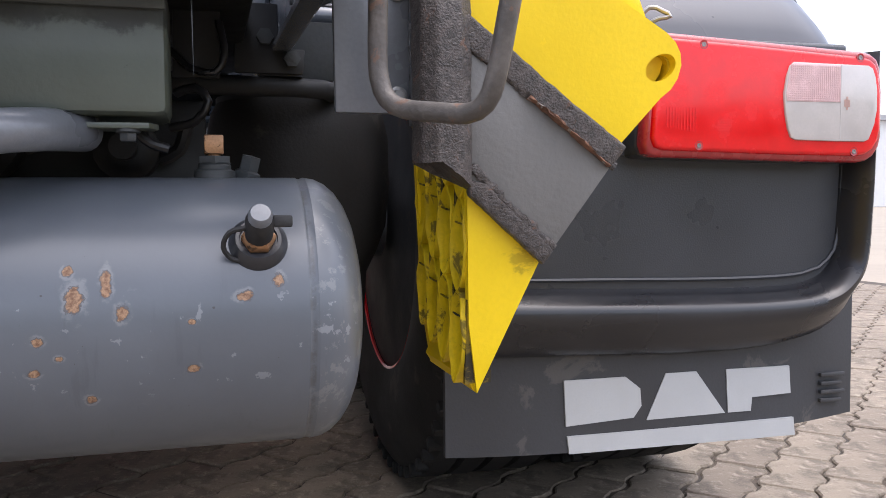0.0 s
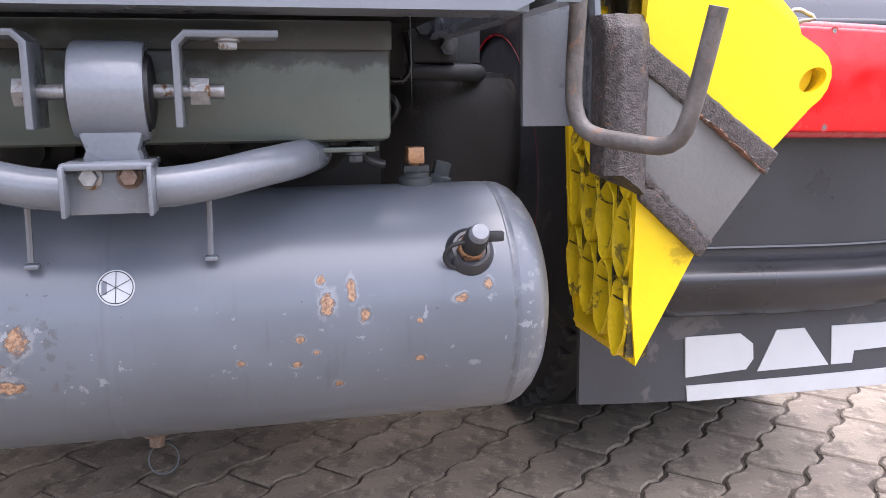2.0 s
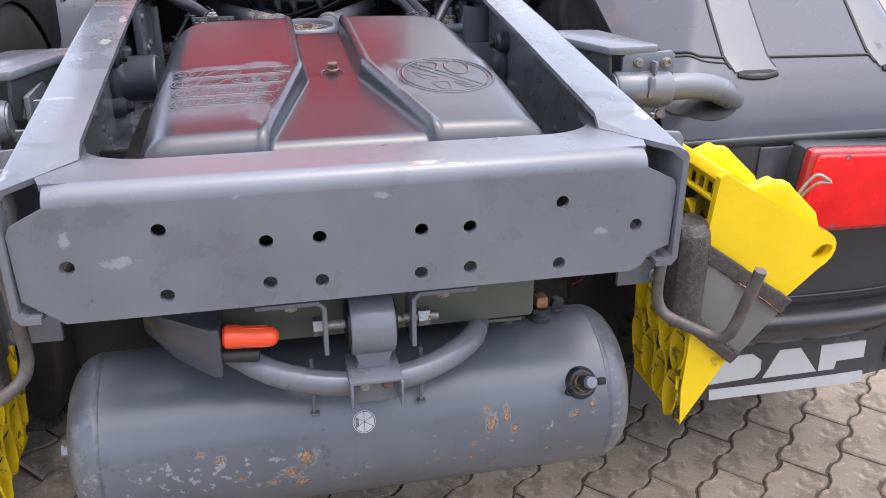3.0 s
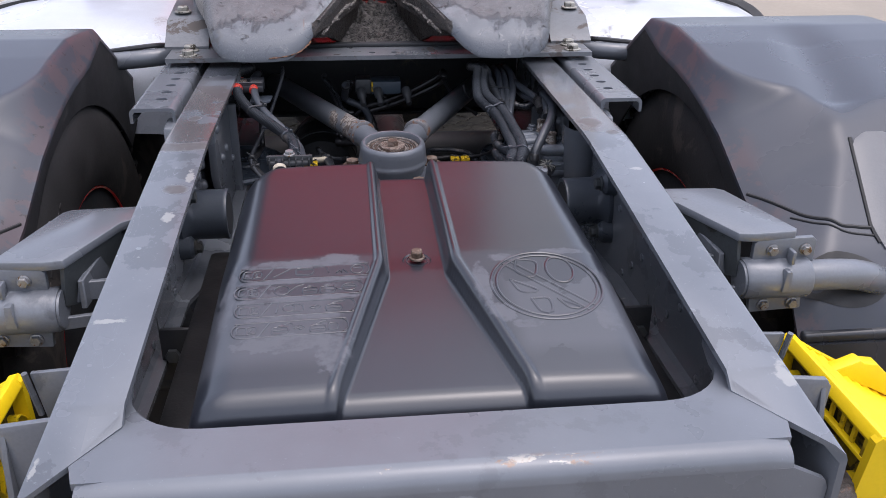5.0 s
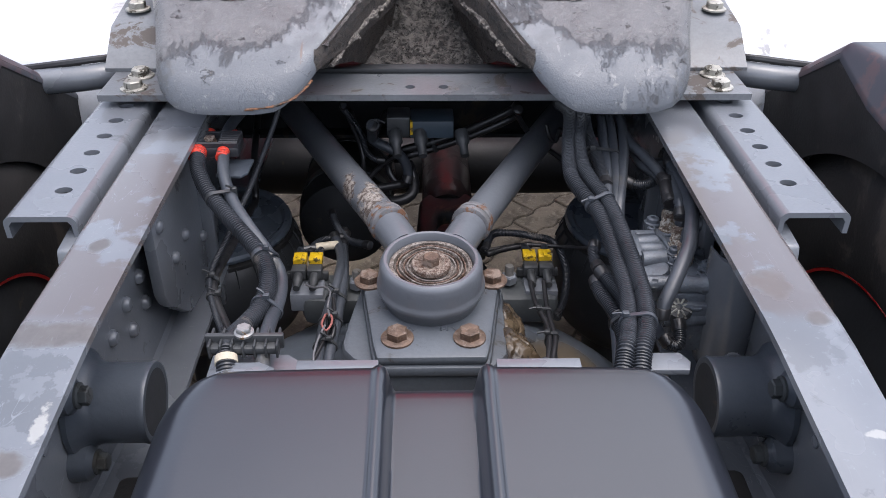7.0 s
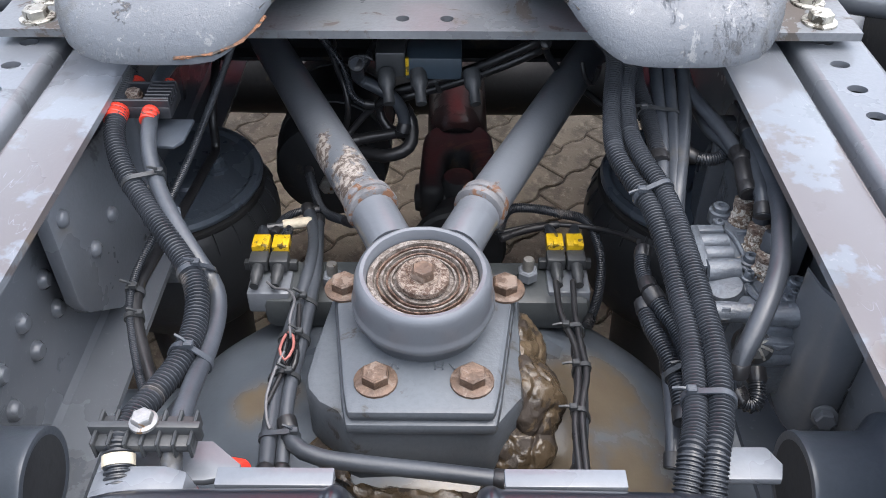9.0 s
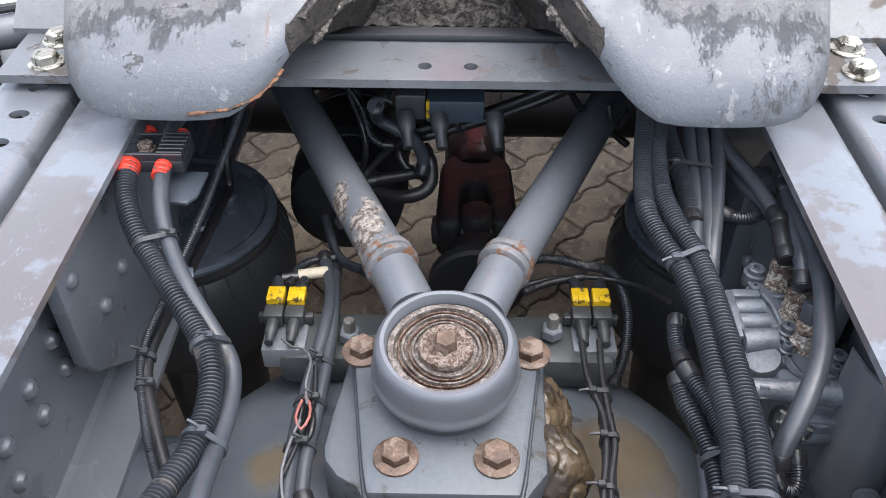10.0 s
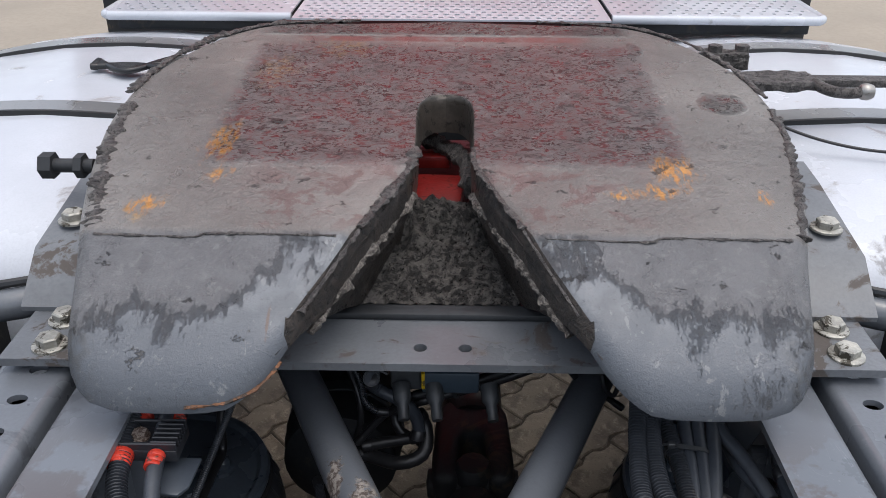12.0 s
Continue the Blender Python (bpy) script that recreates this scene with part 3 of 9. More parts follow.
part("cap_strap", pipe([(VO[0] - 0.010, VO[1] - 0.026, VO[2] + 0.014), (VO[0] - 0.024, VO[1] - 0.022, VO[2] + 0.010), (VO[0] - 0.029, VO[1] - 0.015, VO[2] - 0.002), (VO[0] - 0.022, VO[1] - 0.010, VO[2] - 0.012), (VO[0] - 0.010, VO[1] - 0.010, VO[2] - 0.014)], 0.0022, 8, 0.004), RUBBER, valve)
fit_top = part("threaded_fitting", join(rev([(0.019, -0.006), (0.019, 0.006), (0.015, 0.008), (0.0152, 0.011), (0.0142, 0.0125), (0.0152, 0.014), (0, 0.014)], (0.292, TY, TZ + TR), (0, 0, 1), 24),
                                         rev([(0.016, 0.013), (0.016, 0.020), (0, 0.020)], (0.292, TY, TZ + TR), (0, 0, 1), 6)), DARK, tank)
part("elbow", join(box(0.2825, 0.3005, TY - 0.010, TY + 0.012, TZ + TR + 0.022, TZ + TR + 0.040, 0.0015), rev([(0.006, 0.019), (0.006, 0.024), (0, 0.024)], (0.2915, TY, TZ + TR), (0, 0, 1), 12)), BRASS, fit_top, "brass push-in elbow")
part("plug", rev([(0.014, -0.004), (0.014, 0.006), (0.010, 0.008), (0.010, 0.022), (0, 0.023)], (0.322, TY + 0.02, TZ + TR), (0.25, -0.1, 1), 6), DARK, tank)
part("drain_valve", join(rev([(0.015, -0.003), (0.015, 0.007), (0.008, 0.010), (0.008, 0.020), (0, 0.020)], (0.006, TY, TZ - TR), (0, 0, -1), 20)), RUSTY, tank, "small brass drain valve")
part("pull_ring", pipe([(0.012 + 0.0155 * math.cos(k), TY - 0.004 + 0.006 * math.sin(k), 0.2765 + 0.0150 * math.sin(k)) for k in [i * math.pi / 8 for i in range(17)]], 0.0011, 6, 0.004), DARK, tank, "thin wire pull ring")
part("end_plug", join(rev([(0.014, 0), (0.014, 0.016), (0, 0.016)], (-0.422, TY - 0.02, TZ), (-1, 0, 0), 6), rev([(0.018, -0.004), (0.018, 0.003), (0, 0.003)], (-0.422, TY - 0.02, TZ), (-1, 0, 0), 20)), BOLT, tank)
sticker = join(rev([(0.0165, 0.0), (0.0165, 0.0006), (0, 0.0006)], on_tank(-0.006, 0.489), tank_normal(0.489), 32))
disc = part("sticker", sticker, WHITE, tank, "round white inspection sticker")
d0, a0, b0 = frame_of(tank_normal(0.489))
for k in range(3):
    a = 0.5 + k * math.pi / 3
    v = (a0 * math.cos(a) + b0 * math.sin(a)) * 0.0145
    c0 = Vector(on_tank(-0.006, 0.489)) + d0 * 0.0011
    part("line", pipe([c0 - v, c0, c0 + v], 0.0003, 5, 0.006), RUBBER, disc)
part("circle", pipe([c0 + (a0 * math.cos(a) + b0 * math.sin(a)) * 0.0148 for a in [i * math.pi / 12 for i in range(25)]], 0.0004, 5, 0.003), RUBBER, disc)

# ---- orange-capped release handle ----
handle = thing("release_valve", (-0.2, 1.06, 0.6), "black plastic bracket with an orange capped valve", "valve")
shield = loft([[(-0.29, 1.12, z0), (-0.264, 1.088, z0), (-0.20, 1.036, z0 + 0.001), (-0.188, 1.036, z0), (-0.188, 1.11, z0), (-0.29, 1.13, z0)] for z0 in (0.615, 0.65, 0.685)])
for v in shield.verts:
    if v.co.z < 0.63:
        v.co.x += (v.co.x + 0.19) * -0.25 if v.co.x < -0.25 else 0.0
part("shield", bevel(shield, 0.003), FENDER, handle)
part("orange_cap", rev([(0, 0.0), (0.012, 0.001), (0.0155, 0.005), (0.0155, 0.018), (0.0142, 0.023), (0.0138, 0.056), (0.0125, 0.064), (0.009, 0.069), (0.004, 0.0715), (0, 0.072)], (-0.186, 1.055, 0.665), (0.985, -0.12, -0.04), 18), ORANGE, handle, "bright orange ribbed plastic cap", 25)
for k in range(9):
    a = k * 2 * math.pi / 9
    d, u, v = frame_of((0.985, -0.12, -0.04))
    o = Vector((-0.186, 1.055, 0.665)) + (u * math.cos(a) + v * math.sin(a)) * 0.0136
    part("cap_rib", pipe([o + d * 0.028, o + d * 0.045, o + d * 0.056], 0.0009, 6, 0.01), ORANGE, handle)
part("stub", rev([(0.0085, 0), (0.0085, 0.044), (0.0065, 0.047), (0, 0.047)], (-0.188, 1.052, 0.638), (1, -0.1, -0.02), 12), RUBBER, handle)
part("backing", rev([(0.014, -0.012), (0.016, 0.006), (0, 0.006)], (-0.192, 1.056, 0.662), (1, -0.12, -0.04), 14), RUBBER, handle)

# ---- plastic cover between the rails ----
def cover_z(y):
    z = 0.958 - 0.06 * max(0.0, 1.70 - max(y, 1.40)) - 0.14 * max(0.0, 1.40 - max(y, 1.14))
    return z - 0.3 * max(0.0, 1.14 - y)


def cover_mid(y):
    return 0.038 if y > 1.385 else 0.038 + (1.385 - y) / 0.27 * 0.068


def cover_mesh():
    bm = bmesh.new()
    ys = [1.1220, 1.1225, 1.1235, 1.125, 1.1275, 1.131, 1.135, 1.140, 1.146, 1.153] + [1.16 + i * 0.0075 for i in range(71)] + [1.700, 1.707, 1.713, 1.718, 1.7225, 1.725]
    nx = 301
    rows = []
    for y in ys:
        half = 0.276 - 0.016 * (y - 1.1) / 0.63
        k = max(0.0, (y - 1.660) / 0.065)
        half -= 0.05 * (1 - math.sqrt(max(0.0, 1 - min(k, 1) ** 2)))
        k2 = max(0.0, (1.148 - y) / 0.026)
        row = []
        for i in range(nx):
            f = i / (nx - 1) * 2 - 1
            x = half * f
            z = cover_z(y) + 0.005 * (1 - f * f)
            e = max(0.0, (abs(f) - 0.80) / 0.20)
            z -= 0.055 * (1 - math.sqrt(max(0.0, 1 - min(1.0, e) ** 2.4)))
            if i in (0, nx - 1):
                z -= 0.09
            z -= 0.032 * (1 - math.sqrt(max(0.0, 1 - min(k2, 1) ** 2)))
            if y > 1.706:
                z -= 0.014 * ((y - 1.706) / 0.019) ** 2
            mid, d = cover_mid(y), abs(x)
            deep = 0.016 + 0.014 * min(1.0, max(0.0, (y - 1.14) / 0.3))
            if d < mid:
                z -= deep
            elif d < mid + 0.008:
                z -= deep * (0.5 + 0.5 * math.cos((d - mid) / 0.008 * math.pi))
            elif d < mid + 0.020:
                z += 0.004 * math.sin((d - mid - 0.008) / 0.012 * math.pi) * min(1.0, max(0.0, (y - 1.11) / 0.05))
            row.append(bm.verts.new((x, y, z)))
        rows.append(row)
    for p, q in zip(rows, rows[1:]):
        for i in range(nx - 1):
            bm.faces.new((p[i], p[i + 1], q[i + 1], q[i]))
    for line in (rows[0], rows[-1]):
        skirt = [bm.verts.new((v.co.x, v.co.y, v.co.z - 0.08)) for v in line]
        for i in range(nx - 1):
            bm.faces.new((skirt[i], skirt[i + 1], line[i + 1], line[i]))
    return bm


def cover_paint():
    n = Nodes("dark_grey_cover_plastic")
    fine, big = n.noise(500, 2), n.noise(4, 5)
    col = srgb(29, 32, 39)
    c = n.mix(n.ramp(big, 0.3, 0.7), shade(col, 0.88), shade(col, 1.12))
    edge = n.math("ADD", n.math("MULTIPLY", n.noise(10, 7, 0.62), 0.7), n.ramp(n.axis(1), 1.44, 1.24, 0.0, 0.3))
    wear = n.math("MULTIPLY", n.ramp(edge, 0.535, 0.55), n.ramp(n.math("ABSOLUTE", n.axis(0), 0.0), 0.095, 0.125))
    wear = n.math("MULTIPLY", wear, n.ramp(n.axis(1), 1.17, 1.21))
    wob = n.math("MULTIPLY", n.math("SUBTRACT", n.noise(60, 6, 0.65), 0.5), 1.6)
    film = None
    for x, y, rx, ry in ((-0.15, 1.384, 0.085, 0.010), (-0.105, 1.392, 0.03, 0.012), (-0.155, 1.347, 0.085, 0.006), (-0.16, 1.309, 0.08, 0.006), (-0.165, 1.271, 0.075, 0.006), (-0.165, 1.225, 0.07, 0.020), (-0.115, 1.205, 0.022, 0.034), (-0.245, 1.32, 0.012, 0.07),
                         (0.080, 1.320, 0.012, 0.05), (0.098, 1.262, 0.018, 0.020), (0.125, 1.238, 0.022, 0.010), (0.226, 1.245, 0.018, 0.030), (0.115, 1.380, 0.022, 0.010), (0.20, 1.392, 0.04, 0.007)):
        m = n.spot((x, y, 0.92), (rx, ry, 0.3), wob, 0.25)
        film = m if film is None else n.math("MAXIMUM", film, m)
    wear = n.math("MAXIMUM", n.math("MULTIPLY", wear, 0.6), n.math("MULTIPLY", film, n.ramp(n.noise(40, 6, 0.65), 0.3, 0.55, 0.45, 1.0)))
    c = n.mix(n.math("MULTIPLY", wear, 0.65), c, srgb(92, 94, 100))
    r = n.math("ADD", n.ramp(big, 0.3, 0.7, 0.28, 0.36), n.math("MULTIPLY", wear, 0.2))
    return n.done(c, r, 0.0, n.bump(fine, 0.08, 0.001), n.math("SUBTRACT", 0.75, n.math("MULTIPLY", wear, 0.5)), 0.5, 0.2)


COVER = cover_paint()
cover = thing("plastic_cover", (0, 1.1, 0.8), "dark grey plastic engine-style cover with embossed icons", "cover")
part("shell", cover_mesh(), COVER, cover, angle=60)


def cover_at(x, y, up=0.0):
    f = x / 0.268
    return (x, y, cover_z(y) + 0.005 * (1 - f * f) + up)


part("bolt", hexbolt((0.003, 1.428, cover_z(1.428) - 0.020), (0, -0.1, 1), 0.0088, 0.011, 1.25), RUSTY, cover, "brown rusted bolt")
part("washer", rev([(0.021, -0.002), (0.021, 0.001), (0.0195, 0.0025), (0.018, 0.001), (0.0165, 0.001), (0.0155, 0.003), (0.014, 0.003), (0.0135, 0.0015), (0, 0.0015)], (0.003, 1.428, cover_z(1.428) - 0.026), (0, -0.1, 1), 32), COVER, cover, "ringed dark washer")
for x0, x1 in ((-0.134, -0.054), (0.062, 0.145)):
    part("back_lip", box(x0, x1, 1.7275, 1.742, 0.936, 0.9475, 0.001), FRAME, cover, "grey steel lip along the back edge")
# Added near-black box that paints in the deep shade beside the cover.
part("gap_shade_box", box(-0.335, 0.335, 1.16, 1.735, 0.742, 0.80, 0.01), SEAM, cover, "near-black box added beneath the shell to darken the gaps")


def emboss(pts, closed=True, r=0.0021):
    pts = pts + [pts[0]] if closed else pts
    return pipe([cover_at(x, y, -0.25 * r) for x, y in pts], r, 8, 0.006)


ex, ey = 0.163, 1.316
part("emblem", join(emboss(ring(ex, ey, 0.0725, 30, 1.0)), emboss(ring(ex, ey, 0.0655, 30, 1.0))), COVER, cover)
part("emblem_bar", join(emboss([(ex - 0.05, ey + 0.048), (ex + 0.044, ey - 0.056)], False), emboss([(ex - 0.042, ey + 0.056), (ex + 0.052, ey - 0.046)], False),
                        emboss(ring(ex + 0.024, ey + 0.032, 0.018, 14, 1.6)), emboss([(ex - 0.03, ey + 0.058), (ex - 0.005, ey + 0.05), (ex - 0.014, ey + 0.018), (ex - 0.035, ey + 0.03)]),
                        emboss([(ex - 0.046, ey + 0.012), (ex - 0.014, ey - 0.012), (ex - 0.036, ey - 0.014)]), emboss([(ex - 0.026, ey - 0.03), (ex - 0.004, ey - 0.03), (ex - 0.004, ey - 0.056), (ex - 0.018, ey - 0.056)]),
                        emboss([(ex + 0.008, ey - 0.03), (ex + 0.02, ey - 0.05), (ex + 0.034, ey - 0.05)])), COVER, cover)


def engrave(pts, closed=True):
    return emboss(pts, closed, 0.0012)


def pill(x0, x1, y, h):
    left = [(x0 + 0.012 - 0.012 * math.cos(k * math.pi / 8), y + h * math.sin(k * math.pi / 8)) for k in range(-4, 5)]
    right = [(x1 - 0.012 + 0.012 * math.cos(k * math.pi / 8), y - h * math.sin(k * math.pi / 8)) for k in range(-4, 5)]
    return engrave(left + right)


def drum(x, y, w=0.017, h=0.011):
    return [engrave([(x, y - h / 2), (x, y + h / 2), (x + w, y + h / 2), (x + w, y - h / 2)]), engrave([(x, y), (x + w, y)], False), engrave([(x + 0.3 * w, y + h / 2), (x + 0.35 * w, y + 0.8 * h), (x + 0.65 * w, y + 0.8 * h), (x + 0.7 * w, y + h / 2)], False)]


def arrow(x, y):
    return [engrave([(x, y - 0.0018), (x, y + 0.0018), (x + 0.006, y + 0.0018), (x + 0.006, y + 0.0045), (x + 0.012, y), (x + 0.006, y - 0.0045), (x + 0.006, y - 0.0018)])]


def booklet(x, y):
    page = [(0, -0.006), (0, 0.005), (0.004, 0.007), (0.009, 0.006), (0.011, 0.004), (0.011, -0.0075), (0.007, -0.0065)]
    return [engrave([(x + u, y + v) for u, v in page]), engrave([(x + 0.023 - u, y + v) for u, v in page]), engrave([(x + 0.015, y + 0.001), (x + 0.018, y + 0.002), (x + 0.015, y - 0.004), (x + 0.019, y - 0.004)], False)]


ROWS = [1.366, 1.328, 1.290, 1.2515]
ICONS = [
    [engrave([(-0.190, 1.358), (-0.166, 1.376)], False), engrave([(-0.160, 1.360), (-0.160, 1.374), (-0.140, 1.372), (-0.140, 1.360)]), engrave([(-0.158, 1.373), (-0.140, 1.371), (-0.138, 1.376), (-0.122, 1.375), (-0.118, 1.362)], False),
     engrave([(-0.108, 1.360), (-0.104, 1.366), (-0.101, 1.360), (-0.100, 1.367), (-0.094, 1.360)], False), engrave(ring(-0.081, 1.366, 0.0085, 14, 1.1)), engrave([(-0.086, 1.369), (-0.076, 1.369)], False)],
    [engrave(ring(-0.177, 1.328, 0.0095, 16, 1.0)), engrave([(-0.168, 1.324), (-0.160, 1.334), (-0.150, 1.338)], False)] + drum(-0.150, 1.325) + drum(-0.128, 1.325) + [engrave([(-0.112, 1.334), (-0.106, 1.325), (-0.100, 1.325)], False), engrave(ring(-0.092, 1.328, 0.009, 14, 0.8)), engrave([(-0.100, 1.329), (-0.084, 1.329)], False)],
    [engrave([(-0.182, 1.282), (-0.180, 1.298)], False), engrave(ring(-0.167, 1.291, 0.007, 12, 1.0)), engrave([(-0.172, 1.297), (-0.158, 1.299), (-0.150, 1.294), (-0.150, 1.284), (-0.162, 1.284)], False)] + arrow(-0.140, 1.290) + drum(-0.120, 1.287) + [engrave([(-0.112, 1.297), (-0.098, 1.300)], False)],
    drum(-0.184, 1.248) + [engrave([(-0.170, 1.258), (-0.164, 1.262), (-0.161, 1.257)], False)] + arrow(-0.158, 1.252) + drum(-0.139, 1.248) + [engrave([(-0.130, 1.258), (-0.120, 1.262), (-0.116, 1.256)], False), engrave([(-0.117, 1.244), (-0.117, 1.256), (-0.107, 1.256), (-0.107, 1.244)])],
]
for i, (y0, icons) in enumerate(zip(ROWS, ICONS)):
    x0, x1 = (-0.234, -0.237, -0.233, -0.233)[i], -0.065 - 0.0097 * i
    strip = part("icon_strip", join(pill(x0, x1, y0, 0.0135), engrave([(x0 + 0.032, y0 - 0.013), (x0 + 0.045, y0 + 0.0132)], False)), COVER, cover)
    for shape in booklet(x0 + 0.006, y0) + icons:
        part("icon", shape, COVER, strip)


# ---- rear mudguards, flap and lamp ----
def step_between(pts, y):
    """Height on a line of (y, z) corners, y falling."""
    for (y0, z0), (y1, z1) in zip(pts, pts[1:]):
        if y >= y1:
            return z0 + (z1 - z0) * (y0 - y) / (y0 - y1)
    return pts[-1][1]


def soft_min(a, b, k):
    h = max(0.0, k - abs(a - b)) / k
    return min(a, b) - h * h * k * 0.25


def guard_z(x, y):
    """Height of the upper mudguard shell: a flat top, a steep back and front, and a slanted inner rim."""
    top = step_between([(2.60, 0.875), (2.27, 1.09), (2.16, 1.092), (2.05, 1.080), (1.90, 1.056), (1.757, 1.034), (1.2, 0.96)], y)
    back = 1.034 - 0.63 * (1.757 - y) if y > 1.53 else step_between([(1.53, 0.891), (1.50, 0.868), (1.46, 0.828), (1.435, 0.792), (1.425, 0.765), (1.42, 0.755)], y)
    z = soft_min(top, back, 0.016)
    rim = step_between([(2.60, 0.862), (2.27, 1.072), (2.16, 1.040), (2.05, 1.028), (1.976, 1.015), (1.90, 0.994), (1.807, 0.962), (1.67, 0.892), (1.60, 0.868), (1.53, 0.845), (1.47, 0.815), (1.43, 0.765), (1.42, 0.75)], y)
    k = 0.55 + 1.2 * min(1.0, max(0.0, (y - 1.82) / 0.15))
    z = soft_min(z, rim + k * (x - 0.596), 0.008)
    u = (x - 0.83 - 0.25 * (y - 1.9)) / 0.055
    if y > 1.72:
        z -= 0.016 * math.exp(-u * u) * min(1.0, (y - 1.72) / 0.07) * max(0.0, min(1.0, (2.18 - y) / 0.12))
    e = max(0.0, (x - 1.10) / 0.116)
    return z - 0.10 * (1 - math.sqrt(max(0.0, 1 - e ** 2.2))) - (0.08 if e > 0.99 else 0.0)


def guard_shell(s):
    xs = [0.596, 0.598, 0.602] + [0.607 + 0.006 * i for i in range(83)] + [1.12, 1.14, 1.16, 1.18, 1.195, 1.206, 1.213, 1.216]
    ys = [2.55 - 0.01 * i for i in range(107)] + [1.475, 1.462, 1.45, 1.44, 1.432, 1.426, 1.42]
    loops = []
    for y in ys:
        out = [(x, y, guard_z(x, y)) for x in xs]
        loops.append(out + [(x, y, z - 0.008) for x, y, z in reversed(out)])
    return mirror(loft(loops), s)


def guard_line(pts, s, r=0.0035, up=0.001):
    dense = [(x0 + (x1 - x0) * i / 8, y0 + (y1 - y0) * i / 8) for (x0, y0), (x1, y1) in zip(pts, pts[1:]) for i in range(8)] + [pts[-1]]
    flat = curve([(x, y, 0) for x, y in dense[::3]] + [(*dense[-1], 0)], 0.006)
    return mirror(pipe([(q.x, q.y, guard_z(q.x, q.y) + up) for q in flat], r, 8, 0.01), s)


def strap_mid(y):
    return 0.818 + (y - 1.667) * 0.19 if y > 1.529 else 0.792 + (1.529 - y) * 0.3


def guard_lip(s):
    """The black rubber lip between the shell and the tyre."""
    loops = []
    for i in range(40):
        a = 0.62 + i * 0.0525
        d = (math.cos(a), math.sin(a))
        r1 = 0.50
        while r1 < 0.66 and 0.497 + r1 * d[1] < guard_z(0.598, min(2.6, max(1.42, 2.05 + r1 * d[0]))) - 0.004:
            r1 += 0.003
        r0 = 0.470
        loops.append([(x, 2.05 + r * d[0], 0.497 + r * d[1]) for x, r in ((0.597, r1), (0.600, (r0 + r1) / 2), (0.606, r0), (0.611, r0), (0.608, (r0 + r1) / 2), (0.606, r1))])
    return mirror(loft(loops), s)


def guard_strap(s, x):
    """A pale moulded strap that lies over the back of the shell."""
    rows = []
    for j in range(20):
        y = 1.692 - 0.0102 * j
        w = 0.043 - (0.02 * ((y - 1.67) / 0.022) ** 2 if y > 1.67 else 0.0)
        mid = strap_mid(y) + x
        line = [(mid - w + 2 * w * i / 6, y, guard_z(mid - w + 2 * w * i / 6, y)) for i in range(7)]
        rows.append([(u, v, q + (0.007 if 0 < i < 6 else 0.004)) for i, (u, v, q) in enumerate(line)] + [(u, v, q - 0.003) for u, v, q in reversed(line)])
    return mirror(loft(rows), s)


def guard_pocket(s):
    """A near-black oval laid on the shell: the painted shade of a recess where the support tube enters."""
    bm = bmesh.new()
    mid = bm.verts.new((0.672, 1.466, guard_z(0.672, 1.466) + 0.006))
    rim = []
    for i in range(32):
        a = 2 * math.pi * i / 32
        x, y = 0.676 + 0.074 * math.cos(a), 1.468 + 0.030 * math.sin(a) - 0.02 * math.cos(a) * 0.3
        rim.append(bm.verts.new((x, y, guard_z(x, y) + 0.003)))
    for i in range(32):
        bm.faces.new((mid, rim[i], rim[(i + 1) % 32]))
    return mirror(bm, s)


def fender_stains():
    n = Nodes("stained_fender_plastic")
    big, fine = n.noise(3, 5), n.noise(350, 3)
    col = srgb(56, 59, 67)
    c = n.mix(n.ramp(big, 0.3, 0.7), shade(col, 0.92), shade(col, 1.08))
    near = n.ramp(n.math("ABSOLUTE", n.axis(0), 0.0), 0.655, 0.615)
    blot = n.math("MULTIPLY", n.ramp(n.noise(14, 7, 0.68, 0.4), 0.49, 0.54), near)
    c = n.mix(n.math("MULTIPLY", blot, 0.5), c, srgb(84, 66, 67))
    speck = n.math("MULTIPLY", n.ramp(n.noise(60, 5, 0.6), 0.64, 0.67), n.math("MULTIPLY", near, n.ramp(n.axis(0), 0.0, -0.1)))
    c = n.mix(speck, c, srgb(40, 36, 36))
    r = n.math("MAXIMUM", n.ramp(big, 0.3, 0.7, 0.24, 0.34), n.math("MULTIPLY", near, 0.5))
    return n.done(c, r, 0.0, n.bump(fine, 0.05, 0.001), n.math("SUBTRACT", 0.2, n.math("MULTIPLY", near, 0.18)), 0.4, 0.25)


FENDER_STAINED = fender_stains()
STRAP = surface("pale_strap_plastic", srgb(88, 89, 92), 0.35, var=0.1, scale=6, grain=300, bump=0.06, dirt=srgb(78, 78, 80), dirt_at=0.6, coat=0.2)


